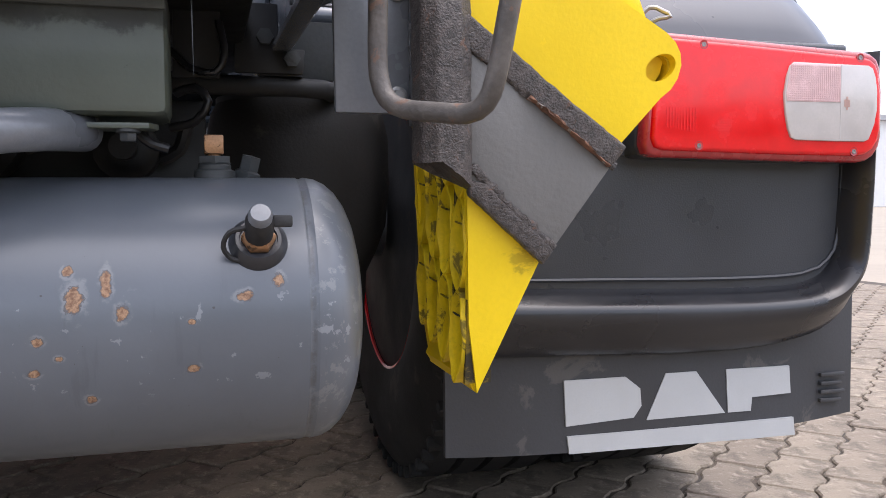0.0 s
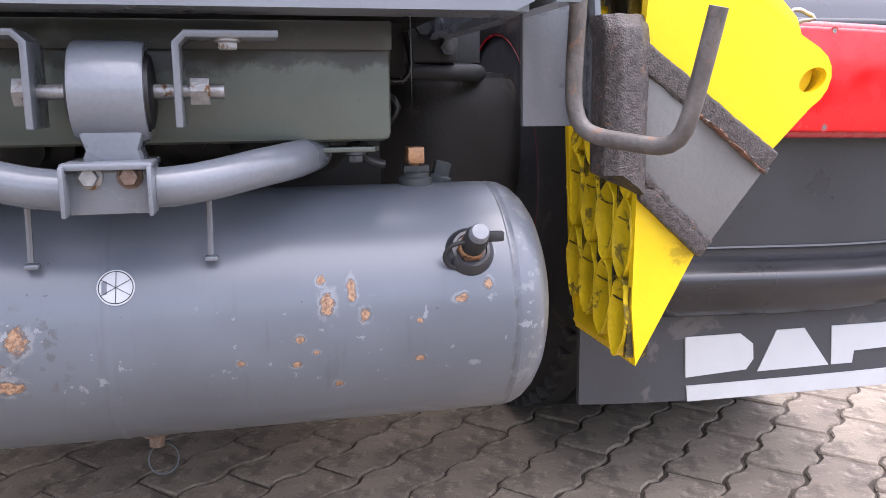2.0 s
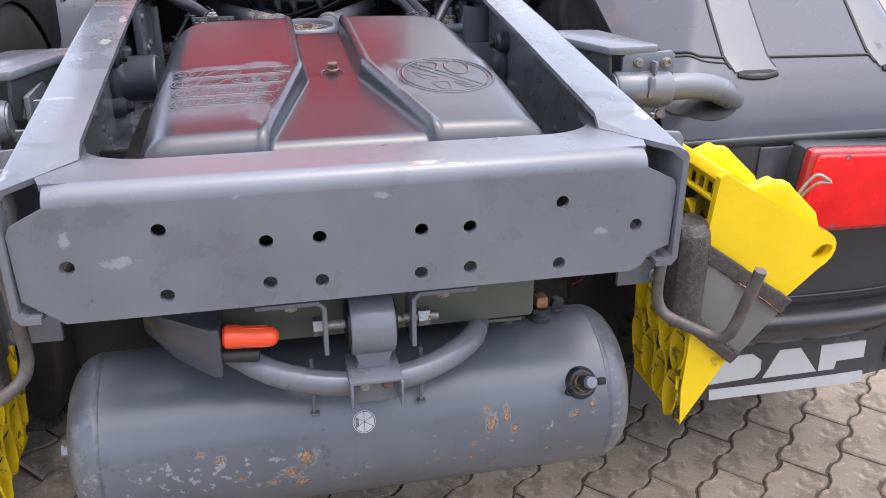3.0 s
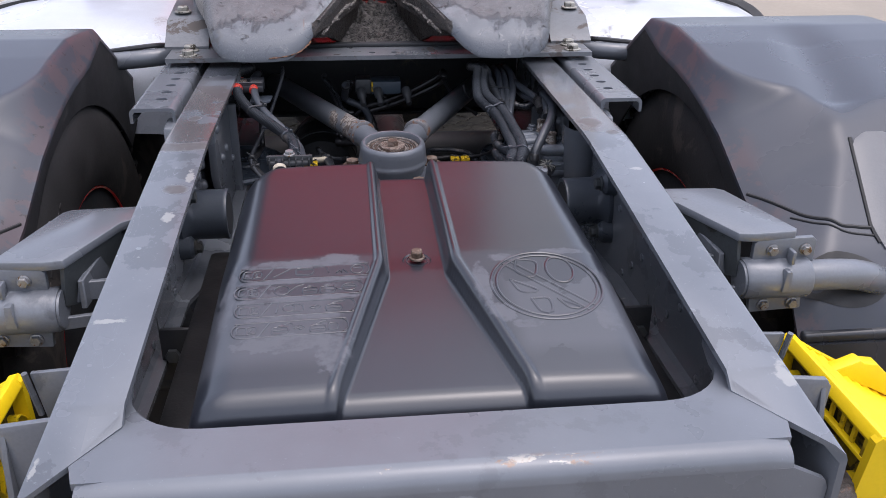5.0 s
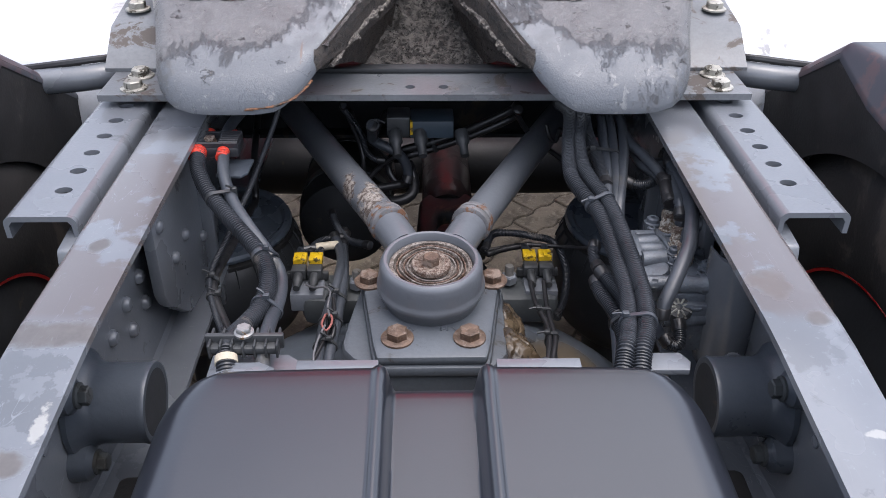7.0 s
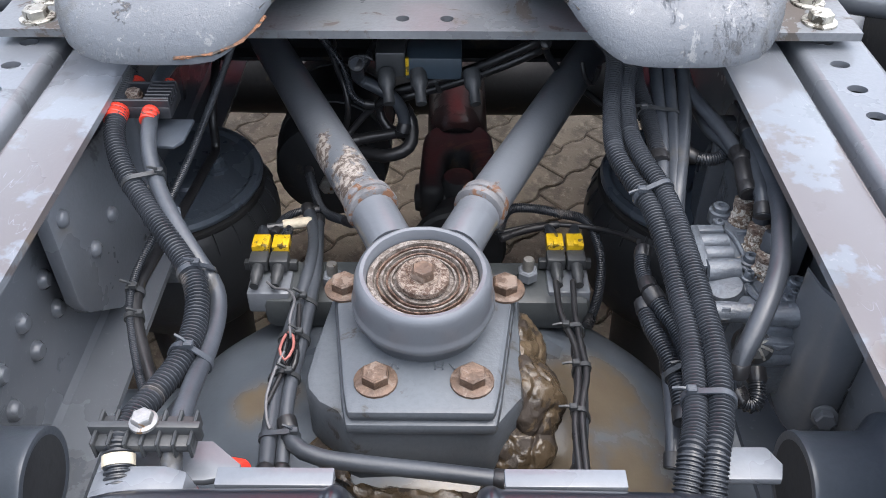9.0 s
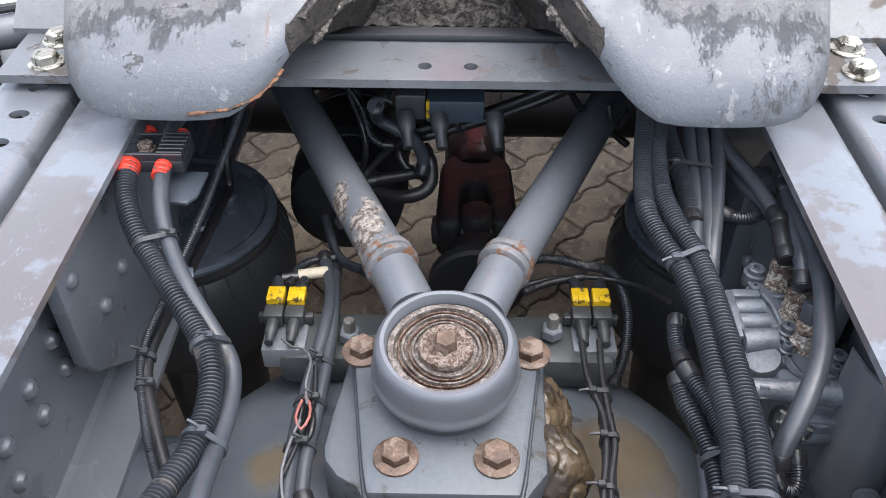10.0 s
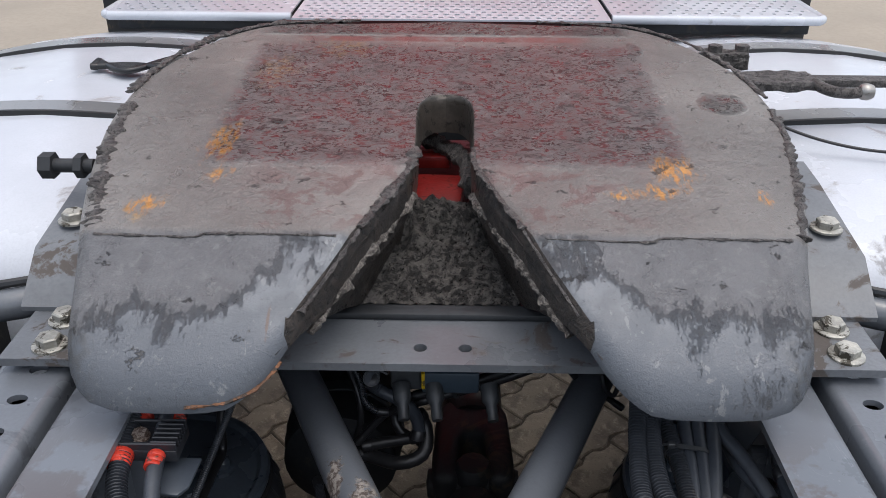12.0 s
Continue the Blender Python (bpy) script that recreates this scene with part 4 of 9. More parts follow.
def lower_guard(s):
    """The black lower panel with a rim that runs along its foot and up its outer side."""
    panel = prism([(0.60, 0.34), (1.20, 0.40), (1.205, 0.75), (0.60, 0.75)], "y", 1.412, 1.43)
    path = [(0.60, 0.405, 1.0), (0.75, 0.400, 1.0), (0.95, 0.394, 1.0), (1.08, 0.394, 0.9), (1.14, 0.402, 0.75), (1.175, 0.422, 0.5), (1.195, 0.455, 0.3), (1.202, 0.52, 0.22), (1.206, 0.60, 0.2), (1.21, 0.75, 0.2)]
    line = curve([(x, k, z) for x, z, k in path], 0.02)
    loops = []
    for i, p in enumerate(line):
        d = (line[min(i + 1, len(line) - 1)] - line[max(i - 1, 0)])
        d = Vector((d.x, 0, d.z)).normalized()
        nrm = Vector((d.z, 0, -d.x))
        k = p.y
        sec = [(-0.022, 1.414), (-0.014, 1.392), (-0.004, 1.372), (0.004, 1.366), (0.018, 1.368), (0.030, 1.376), (0.048, 1.388), (0.064, 1.398), (0.07, 1.412), (0.055, 1.428), (-0.022, 1.428)]
        loops.append([(p.x + nrm.x * a * (k if a > 0 else 1), b, p.z + nrm.z * a * (k if a > 0 else 1)) for a, b in sec])
    lip = pipe([(0.61, 1.410, 0.436), (0.80, 1.410, 0.432), (1.0, 1.410, 0.428), (1.12, 1.410, 0.432), (1.165, 1.410, 0.452), (1.182, 1.410, 0.49), (1.188, 1.410, 0.59)], 0.003, 6)
    shelf = box(0.60, 1.20, 1.416, 1.45, 0.750, 0.768, 0.006)
    return mirror(join(panel, shelf, lip), s), mirror(loft(loops), s)


for s in (1, -1):
    g = thing("mudguard", (0.9 * s, 1.45, 0.34), "dark grey plastic truck mudguard arching over the rear wheel", "mudguard", "rear mudguards")
    part("arch_shell", guard_shell(s), FENDER_STAINED, g, angle=50)
    part("rubber_lip", guard_lip(s), RUBBER, g, "black rubber lip along the arch")
    part("seam", guard_line([(0.602, 1.675), (0.622, 1.645), (0.662, 1.572), (0.70, 1.537), (0.75, 1.530), (1.19, 1.522)], s, 0.0034, -0.0004), SEAM, g)
    part("seam", guard_line([(0.64, 1.588), (0.665, 1.556), (0.70, 1.526), (0.75, 1.519)], s, 0.0022, -0.0002), SEAM, g)
    for x in (0.0, 0.307):
        side = [(1.688 - 0.0128 * j) for j in range(15)]
        part("strap_edge", guard_line([(strap_mid(y) + x - 0.044, y) for y in side], s, 0.0042, -0.0005), SEAM, g)
        part("strap_edge", guard_line([(strap_mid(y) + x + 0.044, y) for y in side], s, 0.0042, -0.0005), SEAM, g)
        part("strap_pocket", guard_line([(0.762 + x, 1.497), (0.785 + x, 1.493), (0.815 + x, 1.492), (0.842 + x, 1.497)], s, 0.006, -0.001), SEAM, g)
        part("strap", guard_strap(s, x), STRAP, g, "paler grey moulded strap")
    part("recess_shade", guard_pocket(s), SEAM, g)
    panel, rim = lower_guard(s)
    part("lower_panel", panel, BLACK_PLASTIC, g, "matt black plastic lower panel", angle=50)
    part("lower_rim", rim, RIM_BLACK, g, "glossy black rim along the panel's foot", angle=50)
    if s < 0:
        g.location += Vector((-0.014, 0.0, -0.008))

lamp = thing("tail_lamp", (1.03, 1.39, 0.6), "red rear lamp cluster with a clear reversing lens", "tail lamp")
outline = [(0.841, 0.745), (0.845, 0.754), (0.853, 0.758), (0.957, 0.754), (1.168, 0.745), (1.182, 0.743), (1.193, 0.736), (1.199, 0.724), (1.203, 0.69), (1.203, 0.628), (1.199, 0.612), (1.190, 0.600), (1.178, 0.593), (1.165, 0.591), (1.047, 0.592), (0.845, 0.596), (0.834, 0.600), (0.829, 0.612), (0.832, 0.65)]
mid_x, mid_z = 1.018, 0.674


def inward(pts, k):
    return [(x + (k if x < mid_x else -k), z + (k if z < mid_z else -k)) for x, z in pts]


part("housing", prism(outline, "y", 1.375, 1.42, 0.004), BLACK_PLASTIC, lamp)
LENS_RIM = surface("frosted_lens_rim", srgb(160, 40, 44), 0.25, var=0.12, scale=20, grain=300, bump=0.05, coat=0.4)
part("lens_rim", bevel(prism(outline, "y", 1.349, 1.376), 0.009, 4, 60), LENS_RIM, lamp, "frosted pinkish rim of the red lens")
lens = part("red_lens", bevel(prism(inward(outline, 0.0085), "y", 1.343, 1.36), 0.006, 4, 60), LENS_RED, lamp)
clear = [(1.049, 0.7245), (1.042, 0.719), (1.037, 0.705), (1.033, 0.682), (1.035, 0.657), (1.040, 0.634), (1.045, 0.623), (1.052, 0.620), (1.11, 0.619), (1.164, 0.619), (1.171, 0.622), (1.18, 0.643), (1.184, 0.663), (1.184, 0.690), (1.181, 0.708), (1.176, 0.720), (1.168, 0.724)]
part("clear_lens", prism(clear, "y", 1.3395, 1.35, 0.002), LENS_CLEAR, lens, "clear reversing lens with fine ribs")
part("reflex_patch", prism([(1.0365, 0.6715), (1.122, 0.672), (1.122, 0.7225), (1.049, 0.7225), (1.043, 0.717), (1.039, 0.704), (1.0355, 0.682)], "y", 1.3388, 1.345, 0.0003), LENS_PINK, lens)
for i in range(16):
    part("reflex_rib", box(1.038 + 0.00035 * i if i < 12 else 1.044, 1.1215, 1.3384, 1.3392, 0.6735 + 0.0030 * i, 0.6747 + 0.0030 * i), LENS_PINK, lens)
for i in range(26):
    x = 1.0425 + 0.0031 * i
    part("reflex_rib", box(x, x + 0.0009, 1.3382, 1.3392, 0.673, 0.7205), LENS_PINK, lens)
part("divider", box(1.1225, 1.1237, 1.3390, 1.345, 0.6215, 0.7225), LENS_CLEAR, lens)
for i in range(6):
    part("lens_rib", box(1.129 + 0.0016 * i, 1.1296 + 0.0016 * i, 1.3386, 1.342, 0.666 - 0.004 * (i in (2, 3)), 0.676 + 0.004 * (i in (2, 3))), surface("amber_tint", srgb(210, 176, 166), 0.3, var=0.1) if i == 0 else bpy.data.materials["amber_tint"], lens)
for x, z in ((0.912, 0.742), (0.906, 0.611), (1.157, 0.7345), (1.149, 0.6055)):
    part("screw_well", rev([(0.0062, -0.001), (0.006, 0.0008), (0.0045, 0.0004), (0, 0.0004)], (x, 1.3435, z), (0, -1, 0), 14), LENS_RIM, lens)
    part("screw", rev([(0.0036, 0), (0.0032, 0.0012), (0.0016, 0.0012), (0.0012, 0.0006), (0, 0.0006)], (x, 1.3435, z), (0, -1, 0), 12), BOLT, lens)
for i in range(5):
    part("optic_rib", box(0.932, 0.954, 1.3425, 1.344, 0.631 + i * 0.0035, 0.6325 + i * 0.0035), LENS_RED, lens)
for i in range(11):
    part("optic_rib", box(0.858 + 0.0042 * i, 0.8595 + 0.0042 * i, 1.3425, 1.344, 0.634 - 0.0006 * i, 0.660), LENS_RED, lens)
part("lens_pad", box(0.775, 0.845, 1.407, 1.42, 0.60, 0.750, 0.003), FENDER, lamp)

flap = thing("mudflap", (0.91, 1.43, 0.19), "dark grey rubber mudflap with a white printed mark", "mudflap")
bm = bmesh.new()
nx = 26
front, back = [], []
for i in range(nx + 1):
    x = 0.586 + 0.65 * i / nx
    zb = 0.196 - 0.008 * math.sin(i / nx * math.pi) + 0.016 * (i / nx) ** 2
    bow = 0.012 * (abs(i / nx - 0.5) * 2) ** 3
    front.append([bm.verts.new((x, 1.428 + bow, z)) for z in (zb, 0.28, 0.36, 0.44)])
    back.append([bm.verts.new((x, 1.438 + bow, z)) for z in (zb, 0.28, 0.36, 0.44)])
for rows in (front, back):
    for p, q in zip(rows, rows[1:]):
        for j in range(3):
            bm.faces.new((p[j], q[j], q[j + 1], p[j + 1]))
for i in range(nx):
    bm.faces.new((front[i][0], front[i + 1][0], back[i + 1][0], back[i][0]))
for i in (0, nx):
    for j in range(3):
        bm.faces.new((front[i][j], front[i][j + 1], back[i][j + 1], back[i][j]))
part("rubber_sheet", bm, FLAP, flap)
MARK = [[(0.752, 0.293), (0.845, 0.293), (0.868, 0.275), (0.870, 0.25), (0.858, 0.234), (0.755, 0.229)], [(0.908, 0.294), (0.957, 0.294), (1.005, 0.230), (0.878, 0.229)],
        [(1.006, 0.294), (1.113, 0.293), (1.116, 0.252), (1.050, 0.250), (1.048, 0.230), (1.010, 0.230)]]
for shape in MARK:
    part("white_block", prism([(x + 0.004 * (x - 0.75), z) for x, z in shape], "y", 1.4266, 1.432), WHITE, flap)
part("white_bar", prism([(0.757, 0.215), (1.123, 0.215), (1.126, 0.188), (0.760, 0.190)], "y", 1.4266, 1.432), WHITE, flap)
for i in range(4):
    part("moulded_bar", box(1.172, 1.215 - 0.006 * (i % 2), 1.4274, 1.434, 0.272 - 0.013 * i, 0.278 - 0.013 * i, 0.001), FLAP, flap)


# ---- wheel chocks in their holders ----
def plate_paint():
    n = Nodes("worn_holder_steel")
    c = n.mix(n.noise(9, 5, 0.6, 0.0, n.stretch(2.0, 1.0, 0.6)), srgb(98, 98, 97), srgb(124, 123, 121))
    edge = n.ramp(n.noise(30, 7, 0.65, 0.0, n.stretch(1.6, 1.0, 0.5)), 0.64, 0.74)
    c = n.mix(n.math("MULTIPLY", edge, 0.5), c, srgb(82, 76, 71))
    c = n.mix(n.ramp(n.noise(34, 6), 0.70, 0.74), c, srgb(132, 86, 62))
    return n.done(c, 0.55, 0.1, n.bump(n.noise(150, 4), 0.4, 0.002))


HOLDER = plate_paint()
GRIT = surface("gritty_black_coating", srgb(72, 66, 63), 0.42, var=0.5, scale=160, grain=480, bump=1.0, dirt=srgb(98, 76, 64), dirt_at=0.60, dirt_scale=70)
ROD = surface("bent_rod_paint", srgb(92, 87, 83), 0.5, 0.2, var=0.3, scale=30, grain=200, bump=0.4, dirt=srgb(112, 90, 78), dirt_at=0.58, dirt_scale=40)

PAD = surface("scuffed_yellow_plastic", srgb(214, 182, 8), 0.45, var=0.18, scale=24, grain=180, bump=0.2, dirt=srgb(120, 102, 26), dirt_at=0.56, dirt_scale=26)
# Grime, and the shade of the gaps between cells, both in one colour.
GROOVE = surface("grimy_shaded_yellow_plastic", srgb(122, 102, 18), 0.6, var=0.3, scale=20, grain=160, bump=0.3, dirt=srgb(46, 40, 24), dirt_at=0.47, dirt_scale=30)
FLAKE = surface("flaking_rust", srgb(118, 84, 66), 0.8, var=0.4, scale=70, grain=300, bump=1.0, dirt=srgb(146, 140, 134), dirt_at=0.58, dirt_scale=60)


def chock(s):
    c = thing("wheel_chock", (0.56 * s, 1.2, 0.345), "yellow plastic wheel chock with hollow cells, dirty edges", "wheel chock", "wheel chocks")
    y0, y1 = 1.161, 1.346

    def lean(bm):
        """The near side stands out further towards its top."""
        for v in bm.verts:
            v.co.y -= (v.co.z - 0.344) * 0.12 * (y1 - v.co.y) / (y1 - y0)
        return mirror(bm, s)

    side = [(0.541, 0.347), (0.605, 0.487), (0.676, 0.588), (0.724, 0.641), (0.735, 0.650), (0.742, 0.661), (0.745, 0.674), (0.743, 0.686), (0.737, 0.696), (0.726, 0.705), (0.640, 0.752), (0.575, 0.789), (0.527, 0.819), (0.520, 0.812), (0.518, 0.703), (0.522, 0.60), (0.530, 0.42)]
    eye = [(0.722 + 0.0165 * math.cos(a / 12 * math.pi), 0.671 + 0.013 * math.sin(a / 12 * math.pi) + 0.004 * math.cos(a / 12 * math.pi)) for a in range(24)]
    part("side_plate", lean(prism(side, "y", y0, y0 + 0.010, holes=[eye])), YELLOW, c)
    part("side_plate", lean(prism(side, "y", y1 - 0.010, y1, holes=[eye])), YELLOW, c)
    part("boss", lean(rev([(0.0155, 0.0), (0.0195, 0.0), (0.0195, 0.05), (0.0155, 0.05), (0.0155, 0.0)], (0.721, y0 + 0.0095, 0.672), (0, 1, 0), 20)), YELLOW_DIRTY, c)
    part("boss_floor", lean(prism([(0.703, 0.664), (0.724, 0.655), (0.732, 0.668), (0.735, 0.682), (0.716, 0.690)], "y", y0 + 0.016, y0 + 0.020)), YELLOW, c)
    face = [(0.541, 0.347), (0.605, 0.487), (0.676, 0.588), (0.736, 0.649), (0.728, 0.658), (0.666, 0.598), (0.594, 0.495), (0.533, 0.36)]
    part("contact_face", lean(prism(face, "y", y0 + 0.010, y1 - 0.010)), YELLOW, c)
    steps = []
    n = 22
    for k in range(n + 1):
        f = k / n
        x, z = 0.530 + 0.19 * f, 0.816 - 0.113 * f
        steps.append((x, z - (0.005 if k % 2 else 0.0)))
    back = steps + [(x - 0.006, z - 0.016) for x, z in reversed(steps)]
    part("back_face", lean(prism(back, "y", y0 + 0.010, y1 - 0.010)), YELLOW, c, angle=20)
    for ya, yb in ((1.168, 1.186), (1.305, 1.323)):
        part("rib", lean(prism([(0.565, 0.780), (0.600, 0.794), (0.614, 0.800), (0.622, 0.794), (0.642, 0.791), (0.655, 0.778), (0.700, 0.738), (0.712, 0.712), (0.640, 0.750)], "y", ya, yb, 0.003)), YELLOW, c)
    part("ridge", lean(prism([(0.519, 0.806), (0.527, 0.821), (0.538, 0.818), (0.540, 0.806), (0.528, 0.796)], "y", y0 + 0.002, y1 - 0.002, 0.002)), YELLOW, c)
    part("web", lean(prism([(0.556, 0.40), (0.600, 0.50), (0.66, 0.58), (0.60, 0.745), (0.560, 0.77), (0.552, 0.5)], "y", y0 + 0.010, y1 - 0.010)), YELLOW, c)
    for i in range(4):
        for j in range(4):
            yy, zz = y0 + 0.026 + 0.0445 * i, 0.402 + 0.094 * j + 0.014 * i
            cup = rev([(0.0224, 0.016), (0.0226, -0.0005), (0.0216, -0.0016), (0.0204, 0.0), (0.0170, 0.0030), (0.0110, 0.0058), (0.005, 0.0068), (0, 0.0070)], (0.5255, yy, zz), (1, 0, 0), 24)
            for v in cup.verts:
                up = (v.co.z - zz) / 0.0226
                v.co.y = yy + (v.co.y - yy) * (1 - 0.22 * up * up + 0.05 * math.sin(9 * up + 2 * i + j))
                v.co.z = zz + up * 0.0485
                v.co.x += 0.0025 * noise.noise(v.co * 45)
            part("cell", lean(cup), PAD, c)
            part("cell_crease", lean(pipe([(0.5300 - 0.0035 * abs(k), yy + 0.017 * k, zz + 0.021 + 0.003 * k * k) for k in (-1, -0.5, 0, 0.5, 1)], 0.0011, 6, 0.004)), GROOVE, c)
    grid = [prism([(yy - 0.003, 0.355 + 0.35 * (yy - y0)), (yy + 0.003, 0.355 + 0.35 * (yy - y0)), (yy + 0.003, 0.79), (yy - 0.003, 0.79)], "x", 0.529, 0.556) for yy in [y0 + 0.006 + 0.0445 * k for k in range(5)]]
    grid.append(prism([(y0 + 0.008, 0.358), (y1 - 0.008, 0.420), (y1 - 0.008, 0.79), (y0 + 0.008, 0.79)], "x", 0.538, 0.556))
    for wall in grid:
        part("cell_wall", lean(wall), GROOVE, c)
    for k in range(5):
        part("comb_tooth", lean(box(0.5225 + 0.002 * k, 0.5265 + 0.002 * k, y0 + 0.012 + 0.022 * k, y0 + 0.017 + 0.022 * k, 0.772, 0.806)), YELLOW_DIRTY, c)
    part("comb_bar", lean(box(0.521, 0.531, y0 + 0.008, y0 + 0.12, 0.768, 0.775, 0.002)), YELLOW, c)
    part("wire_clip", mirror(pipe([(0.735, 1.24, 0.70), (0.752, 1.236, 0.735), (0.770, 1.232, 0.757), (0.783, 1.226, 0.753), (0.791, 1.221, 0.746), (0.775, 1.232, 0.742), (0.762, 1.245, 0.72), (0.75, 1.25, 0.70)], 0.0028, 8, 0.006), s), STEEL, c)
    h = thing("chock_holder", (0.5 * s, 1.13, 0.5), "rusty grey steel holder with a bent rod round the chock", "chock holder", "chock holders")

    def band(pts, d0, d1, b=0.001, seed=None):
        bm = prism(pts, "y", d0, d1, b)
        if seed is not None:
            bmesh.ops.triangulate(bm, faces=bm.faces)
            for _ in range(4):
                bmesh.ops.subdivide_edges(bm, edges=[e for e in bm.edges if e.calc_length() > 0.006], cuts=1)
                bmesh.ops.triangulate(bm, faces=bm.faces)
        for v in bm.verts:
            v.co.y += 1.161 - (v.co.z - 0.344) * 0.12
        return mirror(roughen(roughen(bm, 0.0008, 70, seed), 0.0007, 280, seed) if seed is not None else bm, s)

    part("band", band([(0.516, 0.560), (0.540, 0.535), (0.603, 0.480), (0.681, 0.590), (0.560, 0.672), (0.514, 0.708)], -0.010, -0.001), HOLDER, h)
    part("rim", band([(0.520, 0.560), (0.522, 0.545), (0.560, 0.512), (0.601, 0.476), (0.612, 0.492), (0.585, 0.515), (0.560, 0.536), (0.540, 0.556)], -0.014, -0.004, 0.003, 1), GRIT, h)
    part("rim", band([(0.513, 0.712), (0.560, 0.680), (0.62, 0.636), (0.684, 0.592), (0.668, 0.570), (0.62, 0.606), (0.556, 0.652), (0.513, 0.680)], -0.014, -0.004, 0.003, 3), GRIT, h)
    flake = ragged([(x, 1.1475 - (z - 0.344) * 0.12, z) for x, z in ((0.664, 0.573), (0.645, 0.588), (0.62, 0.607), (0.597, 0.624), (0.578, 0.637))], 0.0075, 3, 0.0025, 0.3)
    part("rust_edge", mirror(flake, s), FLAKE, h, "flaking brown rust along the holder's rim")
    col = loft([[(0.470, 1.135, z), (0.473, 1.110, z), (0.486, 1.098, z), (0.508, 1.098, z), (0.520, 1.108, z), (0.522, 1.135, z), (0.515, 1.15, z), (0.475, 1.15, z)] for z in [0.560 + 0.0148 * i for i in range(13)]])
    for v in col.verts:
        if v.co.z < 0.57:
            v.co.z += 0.03 - max(0.0, v.co.x - 0.47) * 0.75
        if v.co.z > 0.72:
            v.co.y += (v.co.z - 0.72) * 0.8
    bmesh.ops.triangulate(col, faces=col.faces)
    for _ in range(3):
        bmesh.ops.subdivide_edges(col, edges=[e for e in col.edges if e.calc_length() > 0.006], cuts=1)
        bmesh.ops.triangulate(col, faces=col.faces)
    for line, r, seed in (([(0.612, 0.493), (0.588, 0.514), (0.562, 0.536), (0.541, 0.557), (0.524, 0.572)], 0.0070, 5), ([(0.672, 0.572), (0.640, 0.596), (0.606, 0.620), (0.566, 0.648), (0.530, 0.674)], 0.0050, 8)):
        grit = ragged([(x, 1.1495 - (z - 0.344) * 0.12, z) for x, z in line], r, seed, 0.0025, 0.9)
        for v in grit.verts:
            mid = 1.1495 - (v.co.z - 0.344) * 0.12
            v.co.y = mid + (v.co.y - mid) * 0.35
        part("grit_edge", mirror(grit, s), GRIT, h)
    part("post", mirror(roughen(roughen(col, 0.0007, 60, 1), 0.0006, 280, 2), s), GRIT, h, angle=60)
    rod = [(0.429, 1.062, 0.845), (0.428, 1.070, 0.76), (0.427, 1.078, 0.68), (0.428, 1.078, 0.645), (0.434, 1.072, 0.626), (0.446, 1.060, 0.617), (0.468, 1.034, 0.612), (0.486, 1.012, 0.609), (0.497, 0.998, 0.616), (0.503, 0.990, 0.636), (0.509, 0.980, 0.68), (0.515, 0.969, 0.730)]
    part("bent_rod", mirror(pipe(rod, 0.0085, 14, 0.010), s), ROD, h)
    b = thing("side_bracket", (0.45 * s, 1.17, 0.62), "grey painted steel side bracket bolted to the rail", "bracket", "side brackets")
    part("plate", mirror(prism([(0.403, 0.624), (0.478, 0.624), (0.482, 0.70), (0.487, 0.855), (0.480, 0.866), (0.40, 0.874)], "y", 1.163, 1.172, 0.002), s), FRAME, b)
    part("edge_strip", mirror(prism([(1.135, 0.615), (1.163, 0.612), (1.163, 0.855), (1.155, 0.82), (1.135, 0.70)], "x", 0.474, 0.481, 0.001), s), FRAME, b)
    part("rear_plate", mirror(join(prism([(0.41, 0.80), (0.472, 0.79), (0.482, 0.862), (0.41, 0.866)], "y", 1.275, 1.282, 0.001), pipe([(0.480, 1.278, 0.80), (0.486, 1.270, 0.866)], 0.004, 8, 0.02)), s), FRAME, b)
    for z in (0.64, 0.74):
        part("bolt", mirror(hexbolt((0.463, 1.163, z), (0, -1, 0), 0.007, 0.007, 1.4), s), BOLT, b)
    for y in (1.10, 1.20, 1.30):
        part("bolt", mirror(hexbolt((0.415, y, 0.83 + 0.1 * (y - 1.1)), (1, 0, 0), 0.011, 0.012, 1.2), s), BOLT, b)


for s in (1, -1):
    chock(s)


